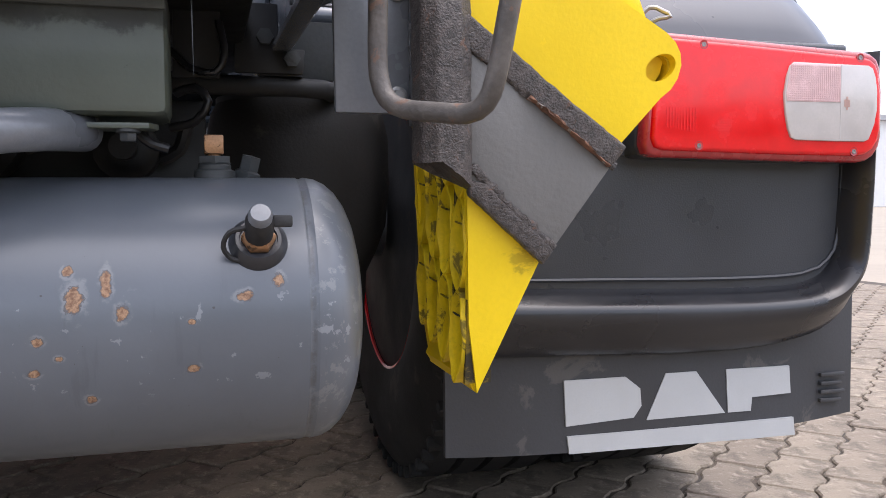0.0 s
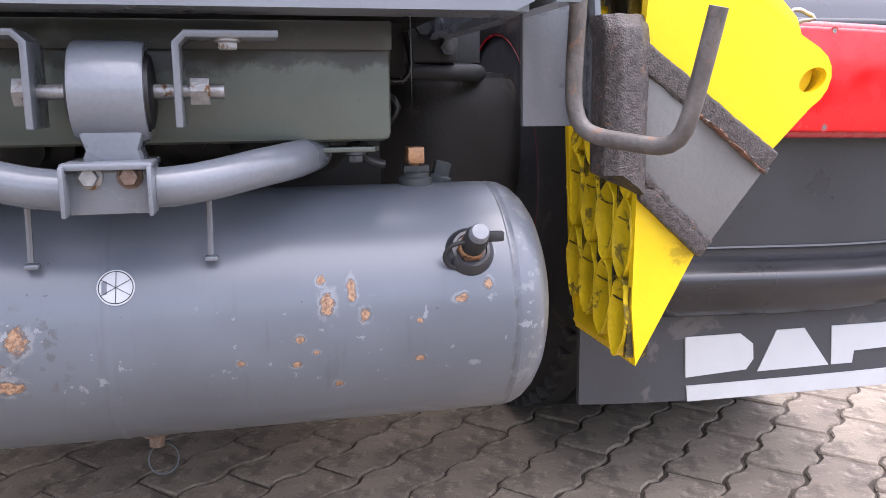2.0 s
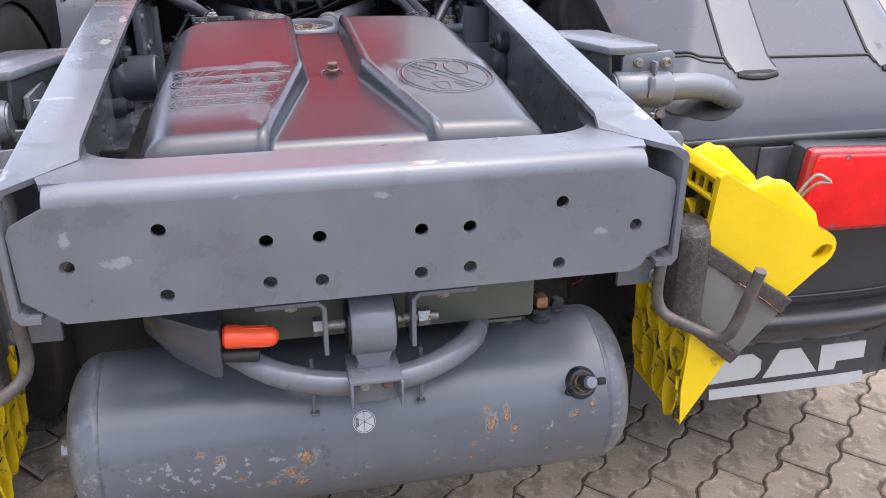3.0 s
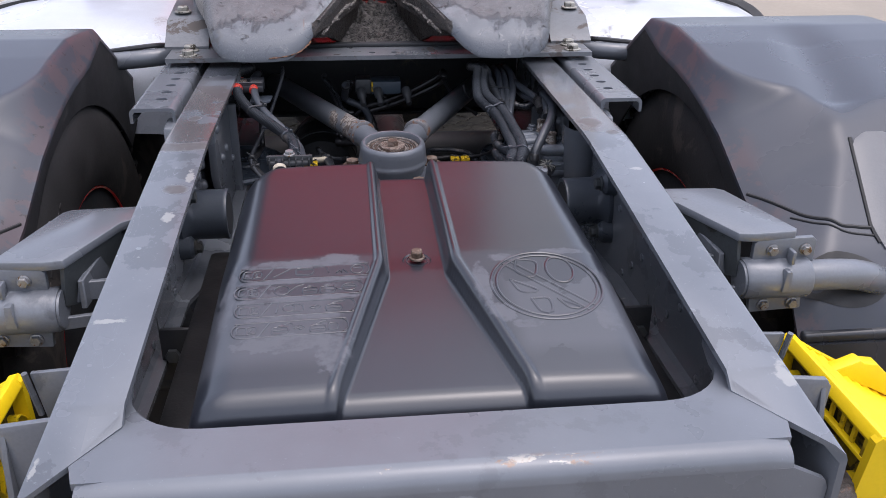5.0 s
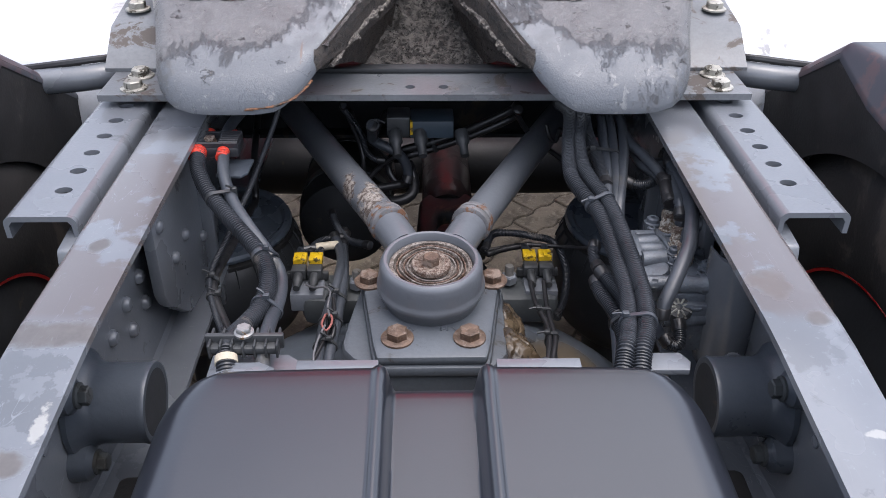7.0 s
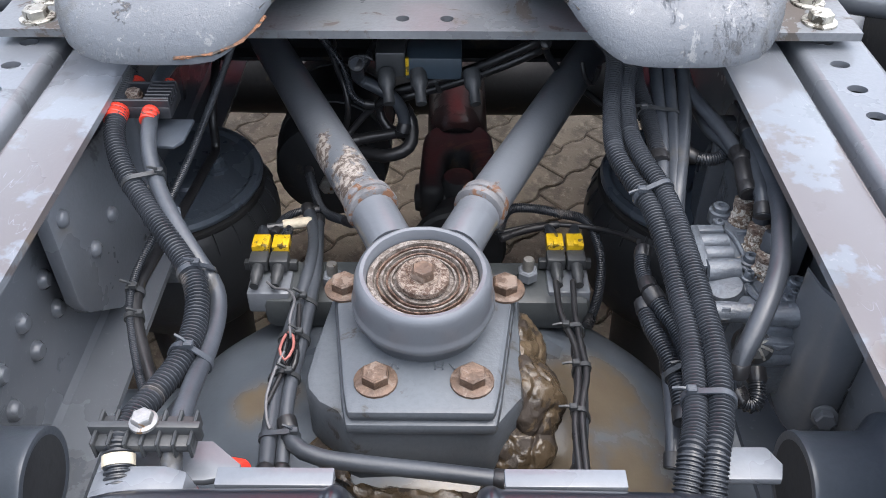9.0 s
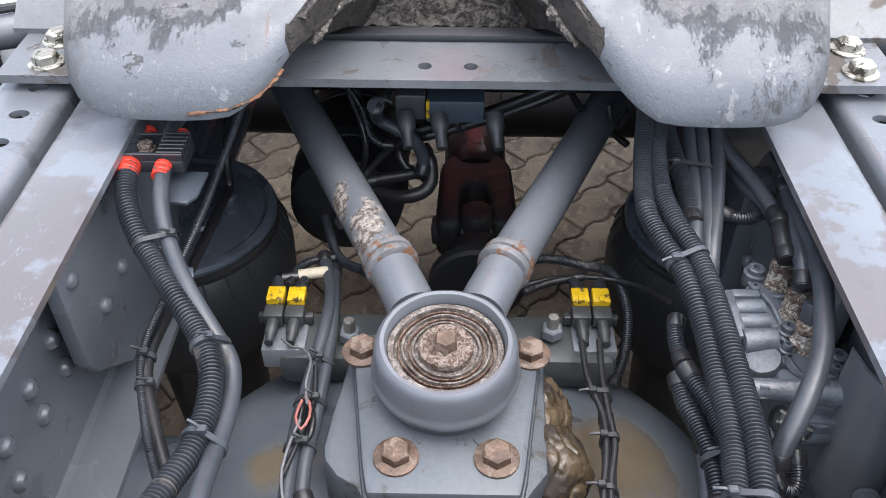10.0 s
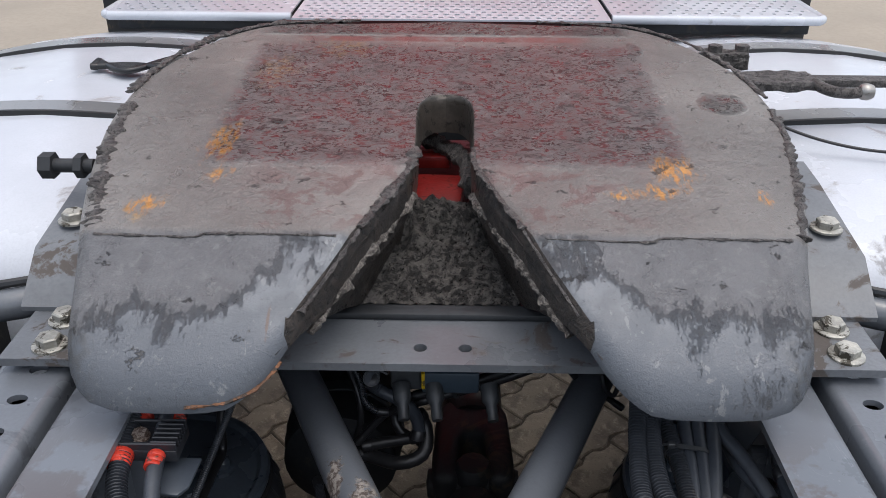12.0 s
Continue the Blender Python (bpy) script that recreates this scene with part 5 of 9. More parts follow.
# ---- mudguard supports ----
def support(s):
    a = thing("mudguard_bracket", (0.5 * s, 1.5, 0.86), "grey cast arm clamping a mudguard support tube", "support arm", "mudguard arms")
    top = [(0.40, 1.612), (0.508, 1.606), (0.520, 1.596), (0.566, 1.438), (0.560, 1.428), (0.495, 1.424), (0.472, 1.428), (0.424, 1.548), (0.40, 1.568)]
    part("top_plate", mirror(prism(top, "z", 0.926, 0.940, 0.003), s), FRAME, a)
    # The dark hollow under the top plate is in this wall's colour.
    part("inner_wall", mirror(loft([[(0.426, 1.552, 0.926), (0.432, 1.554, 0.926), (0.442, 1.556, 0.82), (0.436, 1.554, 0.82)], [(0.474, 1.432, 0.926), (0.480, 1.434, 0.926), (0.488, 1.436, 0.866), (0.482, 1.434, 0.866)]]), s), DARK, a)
    rib1 = loft([[(x - 0.004, y, z), (x + 0.004, y, z), (x + 0.005, y, z - 0.045), (x - 0.003, y, z - 0.045)] for x, y, z in ((0.404, 1.640, 0.914), (0.440, 1.545, 0.914), (0.452, 1.500, 0.908), (0.464, 1.452, 0.896))])
    rib2 = loft([[(x, y - 0.004, z), (x, y + 0.004, z), (x, y + 0.005, z - 0.03), (x, y - 0.003, z - 0.03)] for x, y, z in ((0.404, 1.478, 0.886), (0.455, 1.470, 0.887), (0.500, 1.440, 0.893))])
    rib3 = loft([[(x, y - 0.004, z), (x, y + 0.004, z), (x, y + 0.005, z - 0.02), (x, y - 0.003, z - 0.02)] for x, y, z in ((0.404, 1.470, 0.838), (0.455, 1.450, 0.845), (0.498, 1.428, 0.852))])
    for rib in (rib1, rib2, rib3):
        part("rib", mirror(bevel(rib, 0.0015, 1, 60), s), FRAME, a)
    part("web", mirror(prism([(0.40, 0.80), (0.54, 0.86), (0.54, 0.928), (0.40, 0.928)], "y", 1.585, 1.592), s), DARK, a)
    part("clamp_body", mirror(rev([(0.0235, -0.0005), (0.029, 0.0), (0.0315, 0.004), (0.0315, 0.096), (0.029, 0.100), (0.025, 0.1005)], (0.486, 1.428, 0.866), (1, -0.03, 0), 32), s), FRAME, a)
    # Near-black colour stands in for the shade inside the bore.
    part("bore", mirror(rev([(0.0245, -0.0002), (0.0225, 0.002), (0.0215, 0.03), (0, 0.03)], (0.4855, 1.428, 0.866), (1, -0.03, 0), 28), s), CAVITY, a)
    part("bore_ring", mirror(rev([(0.0225, -0.003), (0.0265, -0.003), (0.0275, 0.0), (0.0225, 0.002)], (0.4855, 1.428, 0.866), (1, -0.03, 0), 28), s), FRAME, a)
    part("clamp_rib", mirror(prism([(0.534, 0.858), (0.549, 0.858), (0.546, 0.892), (0.537, 0.892)], "y", 1.391, 1.405, 0.002), s), FRAME, a)
    part("clamp_rib", mirror(box(0.549, 0.555, 1.406, 1.424, 0.895, 0.916, 0.002), s), FRAME, a)
    up = prism([(0.498, 0.888), (0.594, 0.888), (0.594, 0.924), (0.588, 0.930), (0.503, 0.928), (0.498, 0.922)], "y", 1.426, 1.436, 0.002)
    part("clamp_plate", mirror(up, s), FRAME, a)
    part("clamp_plate", mirror(prism([(0.503, 0.838), (0.585, 0.838), (0.588, 0.812), (0.506, 0.808)], "y", 1.424, 1.434, 0.002), s), FRAME, a)
    for x, z, y in ((0.526, 0.912, 1.426), (0.577, 0.911, 1.426), (0.526, 0.822, 1.424), (0.571, 0.823, 1.424)):
        part("bolt", mirror(hexbolt((x, y, z), (0, -1, 0), 0.0078, 0.007, 1.2), s), BOLT, a)
    part("support_tube", mirror(pipe([(0.58, 1.426, 0.866), (0.62, 1.424, 0.868), (0.66, 1.428, 0.864), (0.70, 1.442, 0.850), (0.735, 1.466, 0.830), (0.765, 1.50, 0.80)], 0.0235, 20), s), FRAME, a)


for s in (1, -1):
    support(s)


# ---- wheels ----
def wheel(s, x0, owner):
    rim = rev([(0.286, 0.02), (0.292, 0.022), (0.286, 0.03), (0.27, 0.06), (0.25, 0.12), (0.12, 0.14), (0, 0.14)], (x0, 2.05, 0.497), (1, 0, 0), 48)
    w = part("rear_wheel", mirror(rim, s), CAVITY, owner, "dark steel wheel with a worn black truck tyre")
    prof = [(0.288, 0.03), (0.292, 0.012), (0.31, 0.006), (0.34, 0.002), (0.38, 0.0), (0.43, 0.004), (0.462, 0.014), (0.480, 0.026), (0.492, 0.034)]
    for k in range(4):
        a = 0.034 + k * 0.055
        prof += [(0.500, a + 0.006), (0.502, a + 0.044), (0.487, a + 0.046), (0.487, a + 0.053)]
    prof += [(0.500, 0.26), (0.492, 0.27), (0.462, 0.285), (0.40, 0.296), (0.34, 0.292), (0.288, 0.27)]
    part("tyre", mirror(rev(prof, (x0, 2.05, 0.497), (1, 0, 0), 72), s), TYRE, w, angle=25)
    blocks = []
    for i in range(60):
        a = 2 * math.pi * i / 60
        lug = box(-0.012, 0.012, -0.008, 0.008, 0.478, 0.500, 0.002, 1)
        bmesh.ops.transform(lug, matrix=Matrix.Translation((x0 + 0.03, 2.05, 0.497)) @ Matrix.Rotation(a, 4, "X"), verts=lug.verts)
        blocks.append(lug)
    tagged(part("shoulder_tread", mirror(join(*blocks), s), TYRE, w), kind="stuff")
    part("rim_line", mirror(rev([(0.2865, 0.014), (0.291, 0.012), (0.294, 0.016), (0.291, 0.020), (0.2865, 0.014)], (x0, 2.05, 0.497), (1, 0, 0), 64), s), RED, w, "thin red painted rim edge")
    text = []
    for i in range(12):
        a = 0.5 + i * 0.05
        bar = box(-0.0012, 0.002, -0.006, 0.006, 0.375, 0.395, 0.0006, 1)
        bmesh.ops.transform(bar, matrix=Matrix.Translation((x0 + 0.001, 2.05, 0.497)) @ Matrix.Rotation(a, 4, "X"), verts=bar.verts)
        text.append(bar)
    tagged(part("sidewall_lettering", mirror(join(*text), s), TYRE, w), kind="stuff")


# ---- fifth wheel ----
def plate_z(y):
    z = 1.153 + 0.1 * (y - 2.38)
    return z if y > 2.31 else 1.146 - 0.42 * (2.31 - y) - 4.6 * max(0.0, 2.215 - y) ** 2


def fifth_plate():
    half = [(0.0, 2.958), (0.15, 2.958), (0.27, 2.95), (0.335, 2.918), (0.386, 2.855), (0.424, 2.775), (0.443, 2.70), (0.448, 2.63), (0.444, 2.56), (0.433, 2.49), (0.418, 2.42), (0.398, 2.345), (0.384, 2.30), (0.374, 2.255), (0.366, 2.215), (0.359, 2.185), (0.344, 2.160), (0.31, 2.147),
            (0.22, 2.146), (0.19, 2.153), (0.165, 2.171), (0.147, 2.195), (0.127, 2.23), (0.087, 2.31), (0.038, 2.45), (0.035, 2.60), (0.030, 2.635), (0.018, 2.653)]
    smooth = [half[0]] + [(p.x, p.y) for p in curve([(x, y, 0) for x, y in half[1:]], 0.018)]
    loop = smooth + [(0.0, 2.657)] + [(-x, y) for x, y in reversed(smooth[1:])]
    pts = [Vector((x, y)) for x, y in loop]
    n = len(pts)
    ins = []
    for i in range(n):
        d = (pts[(i + 1) % n] - pts[i - 1]).normalized()
        ins.append(Vector((d.y, -d.x)))
    area = sum(pts[i - 1].x * pts[i].y - pts[i].x * pts[i - 1].y for i in range(n))
    sign = -1 if area > 0 else 1
    bm = bmesh.new()
    rings = []
    for inset, drop in ((0.020, 0.0), (0.013, 0.0012), (0.008, 0.004), (0.004, 0.008), (0.0012, 0.014), (0.0, 0.022), (0.0, 0.055), (0.006, 0.055)):
        k = [inset if p.y < 2.44 or abs(p.x) > 0.06 else inset * 0.25 for p in pts]
        rings.append([bm.verts.new((p.x + sign * m.x * q, p.y + sign * m.y * q, -drop)) for p, m, q in zip(pts, ins, k)])
    for p, q in zip(rings, rings[1:]):
        for i in range(n):
            j = (i + 1) % n
            bm.faces.new((p[i], p[j], q[j], q[i]))
    for line in (rings[0], rings[-1]):
        bmesh.ops.triangle_fill(bm, use_beauty=True, edges=[bm.edges.get((line[i], line[(i + 1) % n])) for i in range(n)])
    for y in (2.15, 2.17, 2.19, 2.21, 2.25, 2.29, 2.30, 2.31, 2.32, 2.45, 2.6, 2.75, 2.9):
        bmesh.ops.bisect_plane(bm, geom=bm.verts[:] + bm.edges[:] + bm.faces[:], plane_co=(0, y, 0), plane_no=(0, 1, 0))
    for x in (-0.3, -0.15, 0, 0.15, 0.3):
        bmesh.ops.bisect_plane(bm, geom=bm.verts[:] + bm.edges[:] + bm.faces[:], plane_co=(x, 0, 0), plane_no=(1, 0, 0))
    for v in bm.verts:
        d = -v.co.z
        if v.co.y < 2.3 and d > 0.018:
            d = 0.018 + (d - 0.018) * (1 - 0.9 * min(1, (2.3 - v.co.y) / 0.1))
        v.co.z = plate_z(v.co.y) - d
    return bm


def plate_paint():
    n = Nodes("greased_plate_steel")
    x, y = n.axis(0), n.axis(1)
    big, mid, fine = n.noise(5, 6, 0.6), n.noise(22, 7, 0.65, 0.8), n.noise(160, 4)
    c = n.mix(n.ramp(big, 0.3, 0.7), srgb(103, 99, 96), srgb(125, 121, 117))
    ax = n.math("ABSOLUTE", x, 0.0)
    lobe = n.ramp(y, 2.312, 2.300)
    tip = n.ramp(y, 2.27, 2.16)
    streak = n.noise(13, 12, 0.86, 0.1, n.stretch(2.0, 0.8, 1.0))
    inner_side = n.math("MULTIPLY", n.ramp(n.math("ADD", ax, n.math("MULTIPLY", n.math("SUBTRACT", y, 2.2), 0.42)), 0.24, 0.17), 0.16)
    bare = n.ramp(n.math("ADD", n.math("ADD", n.math("MULTIPLY", streak, 0.62), inner_side), n.math("MULTIPLY", tip, 0.20)), 0.395, 0.480)
    grime = n.mix(n.ramp(mid, 0.35, 0.65), srgb(84, 84, 86), srgb(99, 99, 101))
    grime = n.mix(n.ramp(n.noise(70, 8, 0.75, 0.4), 0.56, 0.6, 0.0, 0.6), grime, srgb(112, 112, 112))
    outer = n.math("MULTIPLY", n.ramp(ax, 0.315, 0.345), n.ramp(n.noise(90, 7, 0.75), 0.42, 0.6))
    paint = n.mix(n.ramp(n.noise(26, 6), 0.4, 0.62), srgb(92, 95, 99), srgb(108, 111, 115))
    paint = n.mix(n.ramp(y, 2.23, 2.18), paint, srgb(86, 90, 96))
    paint = n.mix(n.ramp(n.noise(34, 8, 0.7, 0.4, n.stretch(1.5, 0.7, 1.0)), 0.60, 0.63, 0.0, 0.7), paint, srgb(124, 125, 126))
    paint = n.mix(n.math("MULTIPLY", outer, 0.7), paint, srgb(74, 74, 73))
    paint = n.mix(n.ramp(n.noise(48, 9, 0.75), 0.655, 0.67), paint, srgb(60, 60, 60))
    c = n.mix(lobe, c, n.mix(bare, grime, paint))
    top = n.ramp(y, 2.30, 2.34)
    inner = n.math("MULTIPLY", n.ramp(ax, 0.31, 0.27), n.ramp(n.math("ABSOLUTE", n.math("SUBTRACT", y, 2.65), 0.0), 0.21, 0.17))
    flecks = n.noise(88, 7, 0.68, 1.4, n.stretch(1.0, 1.5, 1.0))
    crusty = n.math("MAXIMUM", n.spot((0.376, 2.633, 1.175), (0.032, 0.034, 0.05), 0.0, 0.3), n.spot((0.29, 2.83, 1.195), (0.012, 0.03, 0.05), 0.0, 0.5))
    rear = n.math("MULTIPLY", n.ramp(ax, 0.31, 0.27), n.ramp(y, 2.885, 2.90))
    smear = n.math("MULTIPLY", n.ramp(flecks, 0.515, 0.53), n.math("MAXIMUM", n.math("MAXIMUM", inner, rear), crusty))
    c = n.mix(n.math("MULTIPLY", inner, 0.6), c, srgb(134, 124, 123))
    c = n.mix(n.math("MULTIPLY", smear, 0.92), c, n.mix(n.ramp(n.noise(26, 6, 0.65), 0.44, 0.56), srgb(56, 49, 48), srgb(112, 48, 49)))
    band = n.math("MULTIPLY", n.math("MULTIPLY", n.ramp(n.math("ABSOLUTE", n.math("SUBTRACT", y, 2.872), 0.0), 0.013, 0.008), n.ramp(ax, 0.26, 0.17)), n.ramp(n.noise(30, 7, 0.7), 0.38, 0.5))
    c = n.mix(n.math("MULTIPLY", band, 0.75), c, srgb(112, 62, 60))
    curl = n.math("ABSOLUTE", n.math("SUBTRACT", n.noise(42, 4, 0.55, 1.6), 0.5), 0.0)
    curl = n.math("MULTIPLY", n.math("MULTIPLY", n.ramp(curl, 0.013, 0.005), n.math("MAXIMUM", inner, n.math("MULTIPLY", top, 0.25))), n.ramp(n.noise(11, 4), 0.44, 0.56))
    c = n.mix(n.math("MULTIPLY", curl, 0.6), c, srgb(160, 152, 150))
    # Patchy red tint, stronger towards the plate's middle.
    red_tint = n.math("MULTIPLY", n.ramp(n.noise(9, 6, 0.6), 0.45, 0.6), n.math("MULTIPLY", n.ramp(y, 2.38, 2.5), n.ramp(ax, 0.30, 0.08)))
    c = n.mix(n.math("MULTIPLY", red_tint, 0.22), c, srgb(128, 70, 68))
    thin = n.math("MULTIPLY", n.math("MULTIPLY", n.ramp(n.noise(20, 8, 0.7, 0.5), 0.52, 0.55), top), n.math("MULTIPLY", n.ramp(y, 2.52, 2.42), n.ramp(ax, 0.26, 0.18)))
    c = n.mix(n.math("MULTIPLY", thin, 0.6), c, srgb(98, 74, 72))
    wob = n.math("MULTIPLY", n.math("SUBTRACT", n.noise(60, 5, 0.6, 0.0, n.stretch(1.6, 0.6, 1.0)), 0.5), 3.6)
    org = None
    for px, py, rx, ry in ((-0.277, 2.51, 0.018, 0.05), (-0.262, 2.425, 0.012, 0.016), (-0.327, 2.355, 0.022, 0.018), (0.272, 2.45, 0.026, 0.035), (0.24, 2.395, 0.03, 0.014), (0.36, 2.385, 0.006, 0.022), (0.2, 2.385, 0.016, 0.010)):
        m = n.spot((px, py, plate_z(py)), (rx, ry, 0.05), wob, 0.7)
        org = m if org is None else n.math("MAXIMUM", org, m)
    faint = None
    for px, py, rx, ry in ((-0.25, 2.74, 0.03, 0.06), (-0.16, 2.83, 0.04, 0.04), (-0.33, 2.33, 0.01, 0.01)):
        m = n.spot((px, py, plate_z(py)), (rx, ry, 0.05), wob, 0.8)
        faint = m if faint is None else n.math("MAXIMUM", faint, m)
    c = n.mix(n.math("MULTIPLY", n.math("MULTIPLY", faint, 0.4), n.ramp(fine, 0.4, 0.65)), c, srgb(180, 140, 70))
    scratch = n.ramp(n.noise(90, 5, 0.7, 0.3, n.stretch(2.2, 0.5, 1.0)), 0.42, 0.56)
    c = n.mix(n.math("MULTIPLY", n.math("MULTIPLY", org, scratch), 0.85), c, n.mix(n.noise(120, 3), srgb(178, 108, 32), srgb(200, 148, 66)))
    rust = n.spot((-0.166, 2.20, plate_z(2.20)), (0.0016, 0.013, 0.05), wob, 0.5)
    c = n.mix(n.math("MULTIPLY", rust, 0.55), c, srgb(96, 66, 42))
    clump = n.math("MAXIMUM", n.ramp(n.noise(30, 8, 0.7), 0.63, 0.66), n.math("MAXIMUM", n.spot((0.248, 2.556, 1.171), (0.013, 0.006, 0.05), 0.0, 0.4), n.spot((-0.217, 2.566, 1.171), (0.013, 0.007, 0.05), 0.0, 0.4)))
    c = n.mix(n.math("MULTIPLY", clump, 0.8), c, srgb(54, 52, 51))
    marks = n.math("MULTIPLY", n.ramp(n.noise(40, 9, 0.8, 1.0), 0.60, 0.64), n.math("MULTIPLY", top, n.ramp(ax, 0.24, 0.30)))
    c = n.mix(n.math("MULTIPLY", marks, 0.5), c, srgb(76, 73, 71))
    line = n.math("MULTIPLY", n.ramp(n.noise(60, 8, 0.8, 0.3, n.stretch(0.4, 3.0, 1.0)), 0.63, 0.66), n.ramp(n.math("ABSOLUTE", n.math("SUBTRACT", y, 2.318), 0.0), 0.03, 0.012))
    c = n.mix(n.math("MULTIPLY", line, 0.6), c, srgb(62, 60, 59))
    r = n.math("ADD", n.ramp(mid, 0.3, 0.7, 0.24, 0.46), n.math("MULTIPLY", smear, -0.10))
    hgt = n.math("ADD", n.math("MULTIPLY", n.noise(150, 6, 0.7), 0.35), n.math("ADD", n.math("MULTIPLY", flecks, n.math("MULTIPLY", n.math("MAXIMUM", n.math("MAXIMUM", inner, rear), crusty), 4.0)), n.math("MULTIPLY", n.noise(18, 8, 0.75), 1.3)))
    hgt = n.math("ADD", n.math("ADD", hgt, n.math("MULTIPLY", curl, 1.2)), n.math("ADD", n.math("MULTIPLY", clump, 0.8), n.math("MULTIPLY", n.math("MULTIPLY", bare, lobe), 0.3)))
    c = n.mix(n.ramp(n.noise(240, 5, 0.75), 0.55, 0.7, 0.0, 0.45), c, srgb(70, 68, 67))
    c = n.mix(n.ramp(n.noise(110, 6, 0.75), 0.60, 0.68, 0.0, 0.35), c, srgb(146, 143, 140))
    smooth = n.math("SUBTRACT", 1.0, n.math("MULTIPLY", n.math("MULTIPLY", bare, lobe), 0.8))
    fine_relief = n.bump(n.noise(330, 5, 0.75), 0.45, 0.0015)
    return n.done(c, r, 0.1, n.bump(n.math("MULTIPLY", n.math("SUBTRACT", hgt, 1.15), smooth), 0.9, 0.004, fine_relief))


def clotted_grease(name, dark, pale, scale, relief):
    """Old grease: torn clots with pale crests and black hollows."""
    n = Nodes(name)
    clot, fibre, fine = n.noise(scale, 8, 0.72, 1.2), n.noise(scale * 3.2, 6, 0.7, 0.8), n.noise(scale * 9, 4, 0.7)
    h = n.math("ADD", clot, n.math("ADD", n.math("MULTIPLY", fibre, 0.6), n.math("MULTIPLY", fine, 0.3)))
    c = n.mix(n.ramp(h, 0.88, 1.06), dark, pale)
    return n.done(c, n.ramp(fibre, 0.35, 0.65, 0.25, 0.55), 0.0, n.bump(h, 1.0, relief))


PLATE = plate_paint()
GREASE_DARK = clotted_grease("caked_black_grease", srgb(24, 21, 19), srgb(56, 49, 44), 60, 0.004)
GREASE_WET = clotted_grease("wet_black_grease", srgb(28, 26, 25), srgb(92, 88, 84), 60, 0.007)
GREASE = clotted_grease("thick_dirty_grease", srgb(46, 43, 42), srgb(98, 94, 91), 90, 0.004)
GREASE_PALE = clotted_grease("pale_dried_grease", srgb(66, 61, 57), srgb(138, 131, 124), 110, 0.004)
RUST_EDGE = surface("dark_edge_rust", srgb(104, 70, 48), 0.7, var=0.4, scale=70, grain=300, bump=1.0, dirt=srgb(52, 44, 38), dirt_at=0.5, dirt_scale=60)
RED_BAR = surface("red_bar_paint", srgb(118, 24, 21), 0.4, var=0.25, scale=30, grain=200, bump=0.3, dirt=srgb(84, 30, 26), dirt_at=0.56, dirt_scale=30)
fifth = thing("fifth_wheel", (0, 2.5, 1.02), "greasy steel fifth wheel coupling plate, worn grey paint", "fifth wheel")
plate_ob = part("coupling_plate", fifth_plate(), PLATE, fifth, angle=70)
BORE = surface("worn_bore_steel", srgb(78, 72, 66), 0.35, 0.4, var=0.3, scale=30, grain=200, bump=0.3, dirt=srgb(48, 45, 42), dirt_at=0.55, dirt_scale=40)
plate_ob.data.materials.append(BORE)
for p in plate_ob.data.polygons:
    if abs(p.center.x) < 0.05 and 2.44 < p.center.y < 2.67 and abs(p.normal.z) < 0.6:
        p.material_index = 1
plate_ob.data.materials.append(GREASE_DARK)
for p in plate_ob.data.polygons:
    if abs(p.center.x) < 0.150 and 2.20 < p.center.y <= 2.44 and abs(p.normal.z) < 0.75:
        p.material_index = 2
edge = []
for sx in (-1, 1):
    for pts, r, seed in (([(0.388, 2.30), (0.404, 2.35), (0.425, 2.43), (0.446, 2.53), (0.452, 2.62)], 0.013, 1), ([(0.45, 2.66), (0.43, 2.77), (0.392, 2.86), (0.345, 2.915), (0.28, 2.95), (0.15, 2.965)], 0.009, 4),
                         ([(0.088, 2.315), (0.064, 2.38), (0.04, 2.45), (0.036, 2.5)], 0.008, 7), ([(0.138, 2.21), (0.112, 2.26), (0.088, 2.31)], 0.0035, 9)):
        inset = (0.945 if sx < 0 else 0.968) if r > 0.0105 else 0.985
        edge.append(ragged([(x * sx * inset, 2.6 + (y - 2.6) * inset, plate_z(y) - 0.001) for x, y in pts], r * (0.95 if sx < 0 else 0.6), seed + sx, 0.0025, 0.42))
for lump in edge:
    part("grease_rim", lump, GREASE, fifth, "dark lumpy grease along the plate's edge")
crease = []
for x0, x1 in ((-0.365, -0.11), (0.11, 0.365)):
    crease.append(ragged([(x0, 2.302, 1.1425), (x0 + 0.4 * (x1 - x0), 2.299, 1.1415), ((x0 + x1) / 2, 2.304, 1.1435), (x1, 2.303, 1.143)], 0.0028, x0, 0.0025, 0.35))
for lump in crease:
    part("grease_line", lump, GREASE, fifth)
part("throat_lining", prism([(-0.055, 2.46), (-0.055, 2.69), (0.055, 2.69), (0.055, 2.46), (0.043, 2.46), (0.042, 2.66), (-0.042, 2.66), (-0.043, 2.46)], "z", 1.128, 1.136), BORE, fifth)
part("throat_floor", prism([(-0.09, 2.44), (0.09, 2.44), (0.09, 2.84), (-0.09, 2.84)], "z", 1.022, 1.030), RUBBER, fifth)
jaw = pipe([(-0.075, 2.745, 1.098), (-0.045, 2.722, 1.100), (-0.01, 2.69, 1.096), (0.02, 2.65, 1.094), (0.033, 2.61, 1.094), (0.034, 2.56, 1.098), (0.036, 2.50, 1.11)], 0.0125, 12, 0.004)
part("locking_jaw", roughen(roughen(jaw, 0.010, 45), 0.005, 130, 3), GREASE, fifth, "greasy locking jaw across the throat")
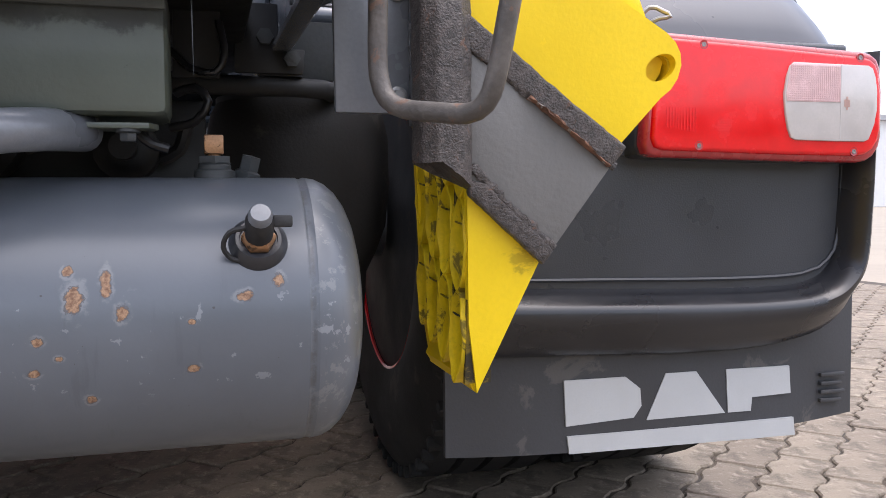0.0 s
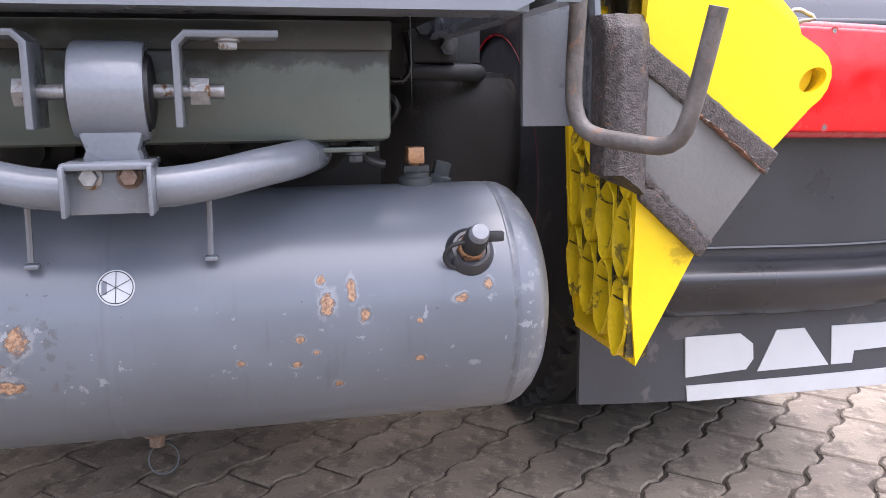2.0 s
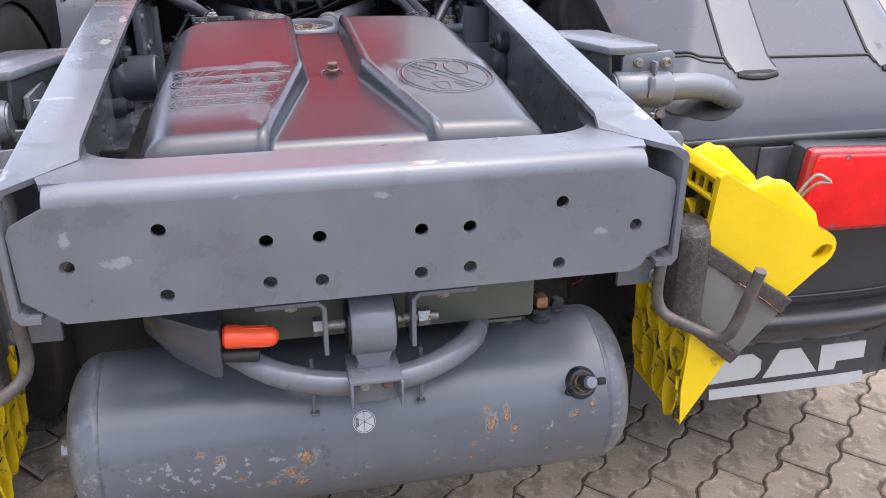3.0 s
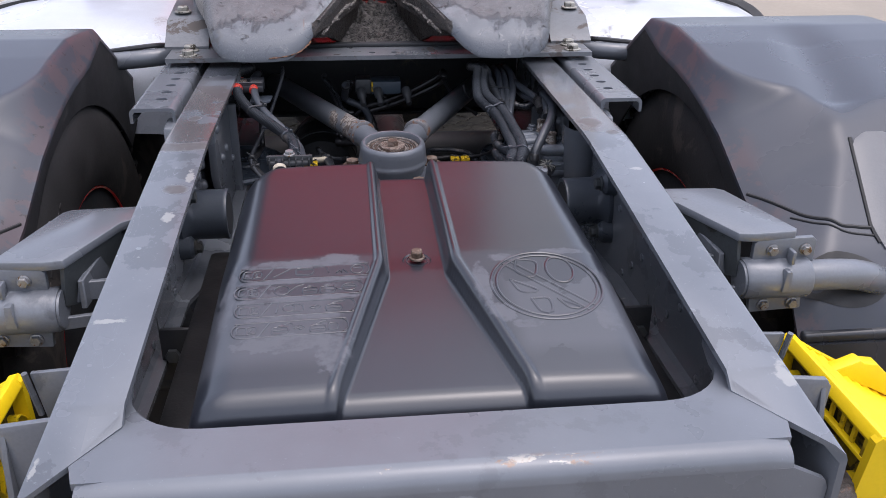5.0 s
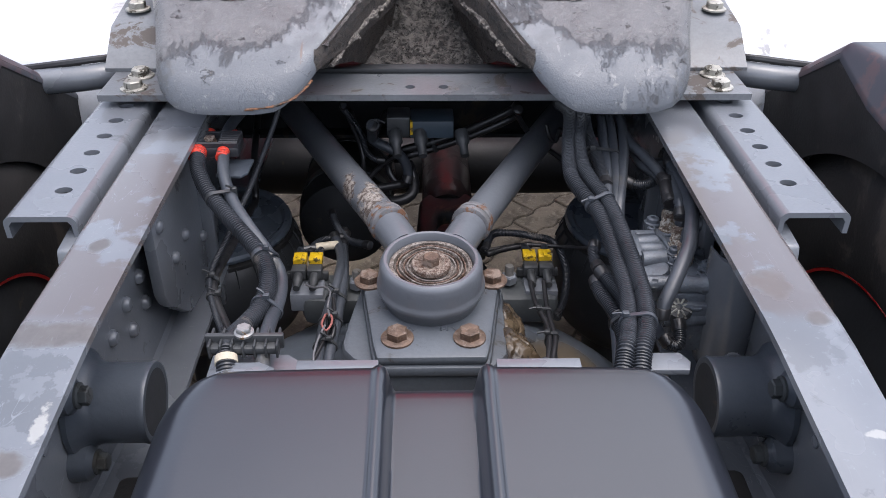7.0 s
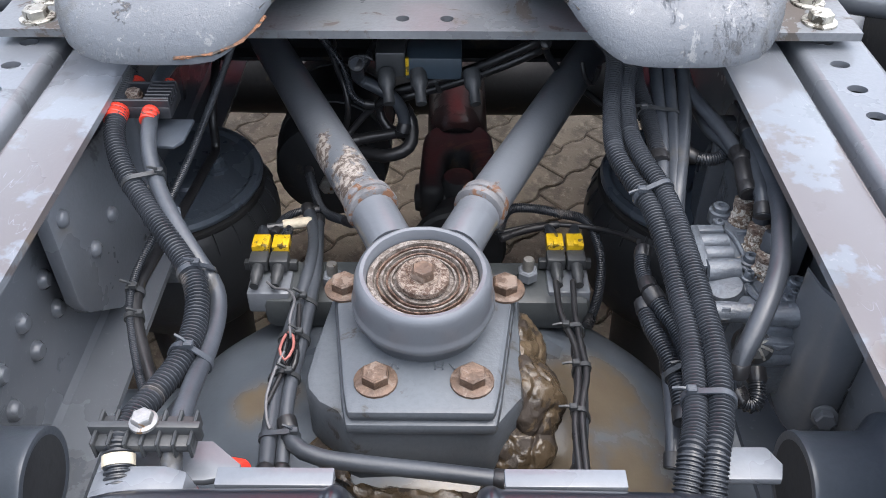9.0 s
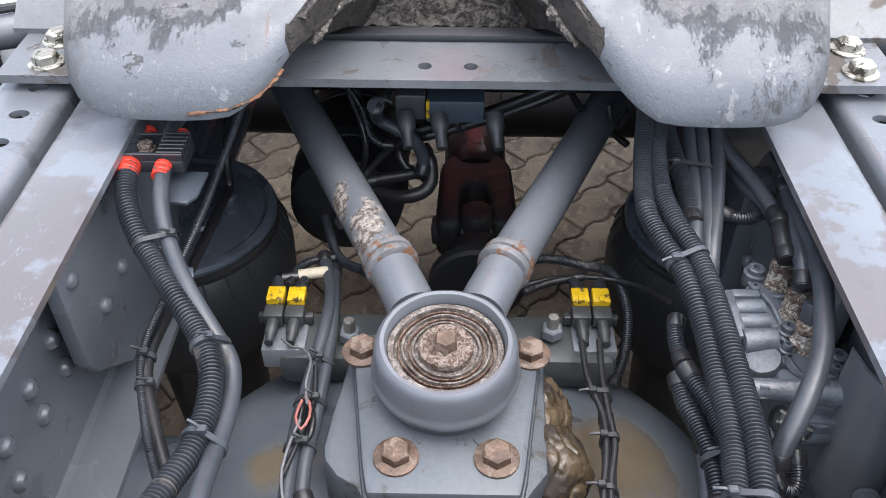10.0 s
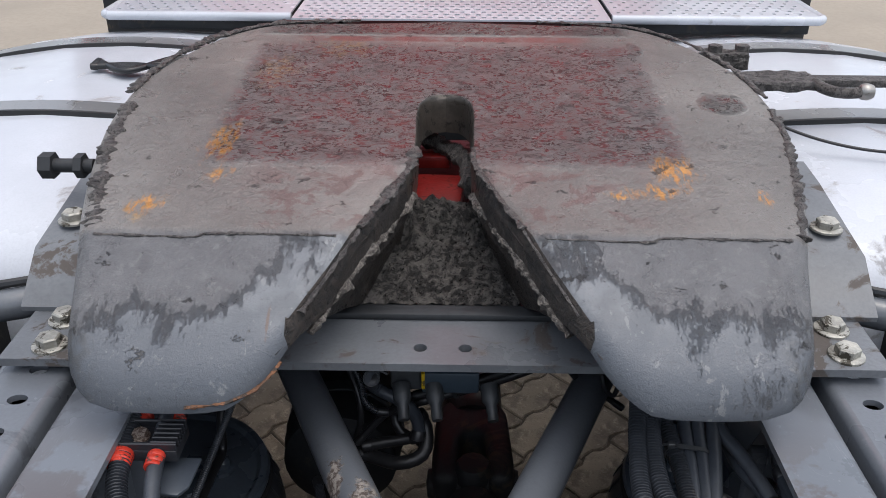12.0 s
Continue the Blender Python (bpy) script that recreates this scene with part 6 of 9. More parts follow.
part("lock_bar", prism([(-0.040, 2.535), (0.022, 2.535), (0.030, 2.625), (-0.040, 2.628)], "z", 1.055, 1.075, 0.004), RED_BAR, fifth, "red painted locking bar under the throat")
part("lock_bar", box(-0.06, 0.006, 2.665, 2.688, 1.066, 1.085, 0.002), RED_BAR, fifth)
wedge = bmesh.new()
rows = []
for j in range(84):
    y = 2.357 + j * 0.147 / 83
    k = j / 83
    hw = 0.102 - 0.055 * k
    rows.append([wedge.verts.new((-hw + 2 * hw * i / 90, y, 1.026 + 0.066 * k)) for i in range(91)])
for p, q in zip(rows, rows[1:]):
    for i in range(90):
        wedge.faces.new((p[i], p[i + 1], q[i + 1], q[i]))
for v in wedge.verts:
    k = (v.co.y - 2.357) / 0.147
    v.co.z += 0.028 * noise.noise(v.co * 42) * max(0.0, 1 - abs(k - 0.72) / 0.4) + 0.013 * noise.noise(v.co * 70 + Vector((3, 1, 7))) * max(0.0, 1 - abs(k - 0.75) / 0.45) + 0.005 * noise.noise(v.co * 95) * (0.3 + k) + 0.0035 * noise.noise(v.co * 210)
part("greased_ramp", wedge, GREASE_WET, fifth, "lead-in ramp caked with grey grease")
for sx in (-1, 1):
    path = curve([(0.160, 2.185, 1.076), (0.127, 2.24, 1.098), (0.089, 2.315, 1.128), (0.064, 2.385, 1.134), (0.040, 2.455, 1.142)], 0.012)
    wall = loft([[(p.x - 0.004, p.y - 0.002, p.z), (p.x + 0.012, p.y + 0.006, p.z), (p.x + 0.032, p.y + 0.008, max(1.030, p.z - 0.008 - 0.62 * max(0.0, p.y - 2.195))), (p.x + 0.018, p.y - 0.002, max(1.030, p.z - 0.008 - 0.62 * max(0.0, p.y - 2.195)))] for p in path])
    part("skirt", mirror(roughen(wall, 0.0012, 90, sx), sx), GREASE_DARK, fifth)
    part("skirt_lip", mirror(ragged([(p.x - 0.003, p.y, p.z - 0.022) for p in path[4:]], 0.0075, sx + 5, 0.0022, 0.7), sx), GREASE_PALE, fifth, "pale torn grease on the throat's lip")
    part("side_bracket", prism([(2.46, 1.022), (2.72, 1.022), (2.66, 1.12), (2.52, 1.12)], "x", sx * 0.40, sx * 0.44, 0.004), FRAME, fifth)
part("adjusting_bolt", join(rev([(0.009, 0), (0.009, 0.05), (0, 0.05)], (-0.44, 2.50, 1.135), (-1, 0, 0), 12), rev([(0.017, 0.05), (0.017, 0.066), (0, 0.068)], (-0.44, 2.50, 1.135), (-1, 0, 0), 6), rev([(0.016, 0.012), (0.016, 0.022), (0, 0.022)], (-0.44, 2.50, 1.135), (-1, 0, 0), 6)), CAVITY, fifth)
def crust(x0, x1, y0, y1, z0, z1, seed):
    bm = box(x0, x1, y0, y1, z0, z1, 0.003)
    bmesh.ops.triangulate(bm, faces=bm.faces)
    for _ in range(4):
        bmesh.ops.subdivide_edges(bm, edges=[e for e in bm.edges if e.calc_length() > 0.008], cuts=1)
        bmesh.ops.triangulate(bm, faces=bm.faces)
    return roughen(roughen(bm, 0.004, 55, seed), 0.003, 150, seed)


part("release_bar", join(crust(0.34, 0.60, 2.852, 2.918, 1.128, 1.142, 1), box(0.59, 0.92, 2.868, 2.90, 1.130, 1.142, 0.002)), GREASE, fifth, "greasy flat release bar")
part("bar_latch", join(crust(0.435, 0.505, 2.925, 2.965, 1.14, 1.168, 3), rev([(0.012, 0), (0.012, 0.012), (0, 0.013)], (0.495, 2.945, 1.166), (0, 0, 1), 6), rev([(0.012, 0), (0.012, 0.012), (0, 0.013)], (0.45, 2.945, 1.166), (0, 0, 1), 6)), GREASE, fifth)
handle = part("bar_handle", pipe([(0.595, 2.868, 1.138), (0.602, 2.845, 1.136), (0.615, 2.825, 1.136), (0.635, 2.815, 1.138), (0.655, 2.816, 1.140)], 0.009, 12, 0.006), GREASE, fifth)
part("handle_tip", rev([(0.009, -0.004), (0.0125, 0.0), (0.0135, 0.008), (0.011, 0.016), (0, 0.019)], (0.650, 2.816, 1.140), (1, 0.05, 0), 16), STEEL, handle)

fifth.location.x -= 0.006

part("rust_edge", ragged([(-0.245, 2.146, 1.040), (-0.205, 2.150, 1.044), (-0.178, 2.164, 1.052), (-0.160, 2.186, 1.066)], 0.0038, 4, 0.0025, 0.5), RUST_EDGE, fifth, "brown rust along the lower edge")

BASE = surface("greasy_plate_paint", srgb(100, 103, 107), 0.33, var=0.2, scale=9, grain=200, bump=0.15, dirt=srgb(78, 72, 68), dirt_at=0.55, dirt_scale=14)
ZINC = surface("dusty_zinc", srgb(168, 166, 158), 0.42, 0.35, var=0.3, scale=45, grain=260, bump=0.5, dirt=srgb(74, 70, 62), dirt_at=0.53, dirt_scale=70)
base = thing("mounting_plate", (0, 2.24, 1.0), "grey steel fifth wheel mounting plate bolted to the frame", "mounting plate")
part("plate", prism([(-0.476, 2.247), (0.470, 2.247), (0.474, 2.90), (-0.480, 2.90)], "z", 1.0105, 1.020, holes=[ring(-0.028, 2.277, 0.0075, 16), ring(0.021, 2.277, 0.0075, 16)]), BASE, base)
part("ridge", box(-0.20, 0.20, 2.330, 2.352, 1.020, 1.029, 0.003), CAVITY, base)
for sx in (-1, 1):
    rise = ((2.34, 0.004), (2.40, 0.05), (2.56, 0.075), (2.62, 0.08))
    part("pedestal", mirror(loft([[(0.395, y, 1.0205), (0.492, y, 1.0205), (0.492 - k * 0.01, y, 1.022 + k), (0.395, y, 1.022 + k)] for y, k in rise]), sx), BASE, base)
    for x, y, z in ((0.430, 2.272, 1.020), (0.433, 2.322, 1.020), (0.462, 2.45, 1.083)):
        part("bolt", mirror(hexbolt((x, y, z), (0, 0, 1), 0.0135, 0.012, 1.42), sx), ZINC, base)

for sx in (-1, 1):
    p = thing("perforated_profile", (0.44 * sx, 2.1, 0.97), "grey channel profile with a row of slotted holes", "steel profile", "perforated profiles")
    holes = [ring(0.4395, (2.011 if sx > 0 else 1.998) + 0.0515 * i - 0.002 * (sx > 0), 0.0105, 16, 0.78) for i in range(9)]
    top = prism([(0.415, 1.935), (0.478, 1.935), (0.478, 2.60), (0.415, 2.60)], "z", 0.993, 1.000, holes=holes)
    lip = []
    for y in (1.935, 2.60):
        arc = [(0.478 + 0.010 * math.sin(a), 0.990 + 0.010 * math.cos(a)) for a in [i * math.pi / 8 for i in range(5)]]
        lip.append([(x, y, z) for x, z in arc] + [(0.488, y, 0.972), (0.482, y, 0.972), (0.482, y, 0.988), (0.478, y, 0.993)])
    web = []
    for y in (1.935, 2.60):
        arc = [(0.415 - 0.010 * math.sin(a), 0.990 + 0.010 * math.cos(a)) for a in [i * math.pi / 8 for i in range(5)]]
        web.append([(x, y, z) for x, z in arc] + [(0.405, y, 0.93), (0.411, y, 0.93), (0.411, y, 0.988), (0.415, y, 0.993)])
    part("channel", mirror(join(top, loft(lip), loft(web)), sx), FRAME, p)
    part("ear", mirror(prism([(1.90, 0.93), (1.95, 0.915), (1.98, 0.94), (1.96, 0.975), (1.91, 0.97)], "x", 0.403, 0.425, 0.004), sx), FRAME, p)

# ---- axle, link and suspension ----
def axle_paint():
    n = Nodes("oil_washed_axle_paint")
    big, fine = n.noise(8, 6, 0.6), n.noise(180, 3)
    c = n.mix(n.ramp(big, 0.3, 0.7), srgb(76, 82, 90), srgb(96, 103, 111))
    wob = n.math("MULTIPLY", n.math("SUBTRACT", n.noise(16, 6, 0.65), 0.5), 1.8)
    wash = None
    for x, y, rx, ry in ((0.13, 1.90, 0.07, 0.09), (0.03, 1.84, 0.09, 0.04), (0.18, 1.99, 0.07, 0.07), (0.22, 1.90, 0.05, 0.06), (-0.17, 1.97, 0.04, 0.03)):
        m = n.spot((x, y, 0.72), (rx, ry, 0.25), wob, 0.6)
        wash = m if wash is None else n.math("MAXIMUM", wash, m)
    c = n.mix(n.math("MULTIPLY", wash, 0.75), c, n.mix(n.noise(20, 5), srgb(84, 66, 44), srgb(132, 118, 92)))
    r = n.ramp(wash, 0.0, 1.0, 0.36, 0.16)
    return n.done(c, r, 0.0, n.bump(fine, 0.15, 0.001))


AXLE = axle_paint()
OIL = surface("oily_brown_residue", srgb(76, 65, 51), 0.24, var=0.5, scale=30, grain=120, bump=0.7, dirt=srgb(42, 34, 27), dirt_at=0.5, dirt_scale=38)
axle = thing("drive_axle", (0, 2.03, 0.25), "grey drive axle housing stained with oil", "axle")
part("differential_housing", rev([(0.0, -0.24), (0.10, -0.23), (0.19, -0.17), (0.235, -0.09), (0.25, 0.0), (0.262, 0.01), (0.262, 0.03), (0.25, 0.04), (0.23, 0.10), (0.16, 0.2), (0.07, 0.28), (0, 0.29)], (0.0, 2.02, 0.522), (0, 1, 0.0), 56), AXLE, axle)
part("axle_tube", rev([(0.085, -0.62), (0.09, -0.3), (0.12, -0.2), (0.12, 0.2), (0.09, 0.3), (0.085, 0.62)], (0, 2.05, 0.52), (1, 0, 0), 28), AXLE, axle)
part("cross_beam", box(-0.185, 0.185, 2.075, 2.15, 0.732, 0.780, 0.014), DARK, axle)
for s in (1, -1):
    wheel(s, 0.615, axle)
    wheel(s, 0.935, axle)
dome = bmesh.new()
bmesh.ops.create_icosphere(dome, subdivisions=5, radius=1.0)
for v in dome.verts:
    v.co = Vector((v.co.x * 0.34, 1.99 + v.co.y * 0.26, 0.56 + v.co.z * 0.202))
part("casing_dome", roughen(dome, 0.004, 12), AXLE, axle)
foot = [(-0.114, 1.94), (-0.111, 1.925), (-0.098, 1.908), (-0.080, 1.897), (-0.070, 1.880), (-0.060, 1.876), (0.060, 1.876), (0.070, 1.880), (0.082, 1.897), (0.096, 1.915), (0.10, 2.06), (-0.098, 2.06), (-0.110, 1.98)]
CRUST = clotted_grease("rust_crust", srgb(74, 54, 43), srgb(138, 126, 116), 150, 0.002)
RING_PALE = clotted_grease("pale_worn_ring", srgb(78, 69, 62), srgb(132, 125, 120), 90, 0.0015)
RING_RUST = clotted_grease("rusty_ring", srgb(58, 38, 29), srgb(124, 100, 86), 90, 0.0015)
LINK_PAINT = surface("dusty_link_paint", srgb(77, 82, 88), 0.42, var=0.14, scale=14, grain=200, bump=0.2, dirt=srgb(58, 56, 54), dirt_at=0.60, dirt_scale=16)
CRIMP = surface("rusty_crimp", srgb(100, 100, 102), 0.45, var=0.3, scale=50, grain=200, bump=0.6, dirt=srgb(98, 68, 48), dirt_at=0.5, dirt_scale=60)
part("link_seat", prism(foot, "z", 0.70, 0.813, 0.009), LINK_PAINT, axle)
link = thing("v_stay", (0, 2.0, 0.82), "grey V-shaped axle link with a rusty ball joint", "suspension link")
ARM = Nodes("arm_paint_with_rust")
arm_wob = ARM.math("MULTIPLY", ARM.math("SUBTRACT", ARM.noise(70, 8, 0.75), 0.5), 4.5)
arm_rust = ARM.math("MAXIMUM", ARM.math("MAXIMUM", ARM.spot((-0.085, 2.15, 0.895), (0.022, 0.04, 0.05), arm_wob, 0.3), ARM.spot((0.055, 2.12, 0.895), (0.02, 0.015, 0.05), arm_wob, 0.3)), ARM.spot((-0.12, 2.20, 0.90), (0.010, 0.035, 0.03), arm_wob, 0.3))
arm_col = ARM.mix(ARM.ramp(ARM.noise(5, 5), 0.3, 0.7), shade(GREY, 0.74), shade(GREY, 0.9))
arm_col = ARM.mix(ARM.ramp(ARM.noise(40, 6, 0.65), 0.55, 0.7, 0.0, 0.5), arm_col, shade(GREY, 0.6))
arm_col = ARM.mix(ARM.math("MULTIPLY", arm_rust, 0.85), arm_col, ARM.mix(ARM.ramp(ARM.noise(130, 6, 0.7), 0.42, 0.58), srgb(66, 52, 42), srgb(146, 138, 130)))
ARM_PAINT = ARM.done(arm_col, ARM.ramp(arm_rust, 0.0, 1.0, 0.3, 0.8), 0.0, ARM.bump(ARM.math("ADD", ARM.noise(200, 3), ARM.math("MULTIPLY", arm_rust, -2.0)), 0.2, 0.001), 0.2)
part("foot_plate", prism([(-0.066, 1.872), (0.066, 1.872), (0.072, 1.90), (0.094, 2.045), (0.05, 2.07), (-0.05, 2.07), (-0.094, 2.045), (-0.072, 1.90)], "z", 0.829, 0.842, 0.005), LINK_PAINT, link)
part("base_plate", prism([(-0.068, 1.869), (0.068, 1.869), (0.074, 1.898), (0.096, 2.045), (0.05, 2.072), (-0.05, 2.072), (-0.096, 2.045), (-0.074, 1.898)], "z", 0.8135, 0.828, 0.004), LINK_PAINT, link)
for x0, y0, a in ((-0.030, 1.925, 0.5), (-0.024, 1.926, -0.5), (0.012, 1.926, 0.0), (0.019, 1.926, 0.0), (0.0155, 1.926, 1.57), (0.028, 1.926, -0.6)):
    part("cast_mark", pipe([(x0 - 0.004 * math.sin(a), y0 - 0.004 * math.cos(a), 0.8425), (x0 + 0.004 * math.sin(a), y0 + 0.004 * math.cos(a), 0.8425)], 0.0011, 6, 0.004), LINK_PAINT, link)
part("ball_housing", roughen(rev([(0.044, -0.060), (0.056, -0.056), (0.062, -0.046), (0.0655, -0.034), (0.0685, -0.030), (0.0695, -0.026), (0.0690, -0.0225), (0.0675, -0.0205), (0.0672, -0.016), (0.0662, -0.004), (0.0652, 0.005), (0.0630, 0.0105), (0.0595, 0.0132), (0.0560, 0.0128), (0.0542, 0.009), (0.0535, 0.0), (0.0530, -0.012), (0.0, -0.014)], (0, 1.99, 0.893), (0, -0.06, 1), 64), 0.0008, 40), ARM_PAINT, link)
part("ball_seat", rev([(0.0500, -0.012), (0.0540, 0.002), (0.0470, -0.004), (0.0, -0.004)], (0, 1.99, 0.893), (0, -0.06, 1), 48), GREASE_DARK, link, "dark greasy ball seat")
for r0, w, z0, m in ((0.0495, 0.0034, 0.001, RING_PALE), (0.0432, 0.0010, 0.0, RING_RUST), (0.0392, 0.0012, 0.0005, RING_PALE), (0.0345, 0.0010, -0.0005, RING_RUST), (0.0305, 0.0013, 0.0, RING_PALE)):
    part("seal_ring", roughen(rev([(r0 - w, -0.004), (r0 - 0.7 * w, 0.0016), (r0, 0.0022), (r0 + 0.7 * w, 0.0016), (r0 + w, -0.004)], (0, 1.99, 0.893 + z0), (0.02, -0.07, 1), 64), 0.0018, 34, r0), m, link)
part("ball_cap", roughen(rev([(0.0255, -0.002), (0.0250, 0.0035), (0.0235, 0.0050), (0.0170, 0.0054), (0.0150, 0.0035), (0.0, 0.003)], (0, 1.99, 0.895), (0, -0.06, 1), 40), 0.0007, 80), CRUST, link, "rusty pale washer round the bolt")
part("centre_bolt", rev([(0.0115, 0), (0.0115, 0.007), (0.0095, 0.010), (0.007, 0.0102), (0.0, 0.0095)], (0, 1.99, 0.899), (0, -0.06, 1), 6), RUSTY, link)
# Two darker greys with the shade between the rails put into the colour.
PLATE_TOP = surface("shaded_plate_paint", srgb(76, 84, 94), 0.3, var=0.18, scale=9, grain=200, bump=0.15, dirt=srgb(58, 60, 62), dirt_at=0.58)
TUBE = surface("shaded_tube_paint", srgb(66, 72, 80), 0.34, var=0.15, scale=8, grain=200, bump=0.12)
BELLOWS = surface("bellows_rubber", srgb(52, 54, 57), 0.42, var=0.2, scale=8, grain=200, bump=0.15, dirt=srgb(72, 70, 68), dirt_at=0.6)
for x, y in ((-0.042, 1.908), (0.046, 1.908), (-0.082, 2.03), (0.082, 2.03)):
    part("bolt", hexbolt((x, y, 0.842), (0, 0, 1), 0.0135, 0.013, 1.5), RUSTY, link)
for sx in (-1, 1):
    arm = pipe([(0.033 * sx, 2.052, 0.8795), (0.052 * sx, 2.098, 0.8815), (0.118 * sx, 2.245, 0.88), (0.21 * sx, 2.455, 0.875), (0.275 * sx, 2.60, 0.872)], 0.0245, 20)
    part("arm", arm, ARM_PAINT, link)
    for k, rr in ((0.0, 0.028), (0.012, 0.027)):
        part("collar", rev([(0.024, -0.006), (rr, -0.004), (rr + 0.001, 0), (rr, 0.004), (0.024, 0.006)], (sx * (0.057 + k * 0.42), 2.11 + k, 0.8838), (0.41 * sx, 0.91, 0), 24), CRIMP, link)
    spring = thing("air_spring", (0.378 * sx, 2.385, 0.30), "black rubber air spring bellows with a bluish grey top plate", "air spring", "air springs")
    at = (0.378 * sx, 2.385, 0.728)
    prof = [(0.075, -0.42), (0.080, -0.32), (0.084, -0.225), (0.110, -0.215), (0.136, -0.185), (0.148, -0.145), (0.151, -0.105), (0.152, -0.07), (0.148, -0.045), (0.141, -0.030), (0.136, -0.022)]
    part("bellows", rev(prof, at, (0, 0, 1), 56), BELLOWS, spring)
    part("bead_ring", rev([(0.130, -0.024), (0.1375, -0.022), (0.1385, -0.018), (0.1375, -0.014), (0.130, -0.012)], at, (0, 0, 1), 56), RUBBER, spring)
    for k in range(28):
        a = 2 * math.pi * k / 28
        part("bead_lug", pipe([(at[0] + q * math.cos(a), at[1] + q * math.sin(a), at[2] + h) for q, h in ((0.137, -0.020), (0.1445, -0.034), (0.1495, -0.050))], 0.0016, 5, 0.01), BELLOWS, spring)
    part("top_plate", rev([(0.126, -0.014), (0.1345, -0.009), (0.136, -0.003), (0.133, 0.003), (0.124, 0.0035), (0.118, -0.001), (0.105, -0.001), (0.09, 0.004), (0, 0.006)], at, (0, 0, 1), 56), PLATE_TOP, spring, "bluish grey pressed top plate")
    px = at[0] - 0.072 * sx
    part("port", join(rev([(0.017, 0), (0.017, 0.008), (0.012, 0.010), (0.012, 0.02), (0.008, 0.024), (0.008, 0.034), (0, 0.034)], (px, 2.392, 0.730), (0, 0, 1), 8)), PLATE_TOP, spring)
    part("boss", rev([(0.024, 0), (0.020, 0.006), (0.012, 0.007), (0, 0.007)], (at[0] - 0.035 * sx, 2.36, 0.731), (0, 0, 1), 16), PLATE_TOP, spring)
    gus = thing("rail_gusset", (0.37 * sx, 2.1, 0.66), "dark painted steel gusset bracket on the inside of the rail", "bracket", "rail gussets")
    part("gusset_plate", mirror(prism([(2.018, 0.83), (2.03, 0.805), (2.11, 0.735), (2.30, 0.70), (2.33, 0.78), (2.26, 0.93), (2.06, 0.95), (2.018, 0.94)], "x", 0.352, 0.368, 0.003), sx), FRAME, gus)
    part("gusset_flange", mirror(box(0.335, 0.36, 2.23, 2.245, 0.66, 0.92, 0.003), sx), FRAME, gus)
    for y, z in ((2.04, 0.924), (2.138, 0.852), (2.081, 0.850), (2.22, 0.80)):
        part("rivet", mirror(rev([(0.0095, 0.0), (0.0092, 0.003), (0.0075, 0.0058), (0.004, 0.0075), (0, 0.008)], (0.352, y, z), (-1, 0, 0), 18), sx), FRAME, gus)
    stub = thing("cross_tube_stub", (0.33 * sx, 1.80, 0.80), "grey hollow cross tube stub flanged to the inside of the rail", "cross tube", "cross tubes")
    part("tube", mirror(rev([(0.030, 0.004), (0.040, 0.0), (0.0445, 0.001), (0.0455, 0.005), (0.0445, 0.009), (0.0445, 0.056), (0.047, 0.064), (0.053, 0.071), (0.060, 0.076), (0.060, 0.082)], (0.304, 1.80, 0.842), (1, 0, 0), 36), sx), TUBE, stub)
    # The tube's inside is painted near-black in place of its own shade.
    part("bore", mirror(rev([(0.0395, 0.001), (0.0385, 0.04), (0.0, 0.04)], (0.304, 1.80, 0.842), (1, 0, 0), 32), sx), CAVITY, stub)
    part("inner_sleeve", mirror(rev([(0.024, 0.04), (0.026, 0.012), (0.022, 0.010), (0.012, 0.012), (0.010, 0.04)], (0.304, 1.80, 0.842), (1, 0, 0), 24), sx), RUBBER, stub, "dark rubber sleeve inside the tube")
    for y, z in ((1.752, 0.895), (1.752, 0.80), (1.85, 0.80)):
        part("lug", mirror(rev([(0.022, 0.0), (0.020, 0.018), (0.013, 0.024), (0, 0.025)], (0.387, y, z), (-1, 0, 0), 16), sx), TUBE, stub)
        part("bolt", mirror(hexbolt((0.363, y, z), (-1, 0, 0), 0.0105, 0.011, 1.3), sx), DARK, stub)


for sx in (-1, 1):
    rear = thing("rear_air_spring", (0.42 * sx, 1.66, 0.3), "black rubber air spring behind the axle in deep shadow", "air spring", "air springs")
    part("bellows", rev([(0.09, -0.40), (0.10, -0.25), (0.115, -0.22), (0.130, -0.18), (0.136, -0.12), (0.135, -0.05), (0.128, -0.015), (0.12, 0.0)], (0.42 * sx, 1.66, 0.685), (0, 0, 1), 40), RUBBER, rear)
    part("top_plate", rev([(0.12, 0), (0.12, 0.008), (0.06, 0.012), (0.05, 0.05), (0, 0.05)], (0.42 * sx, 1.66, 0.685), (0, 0, 1), 32), CAVITY, rear)
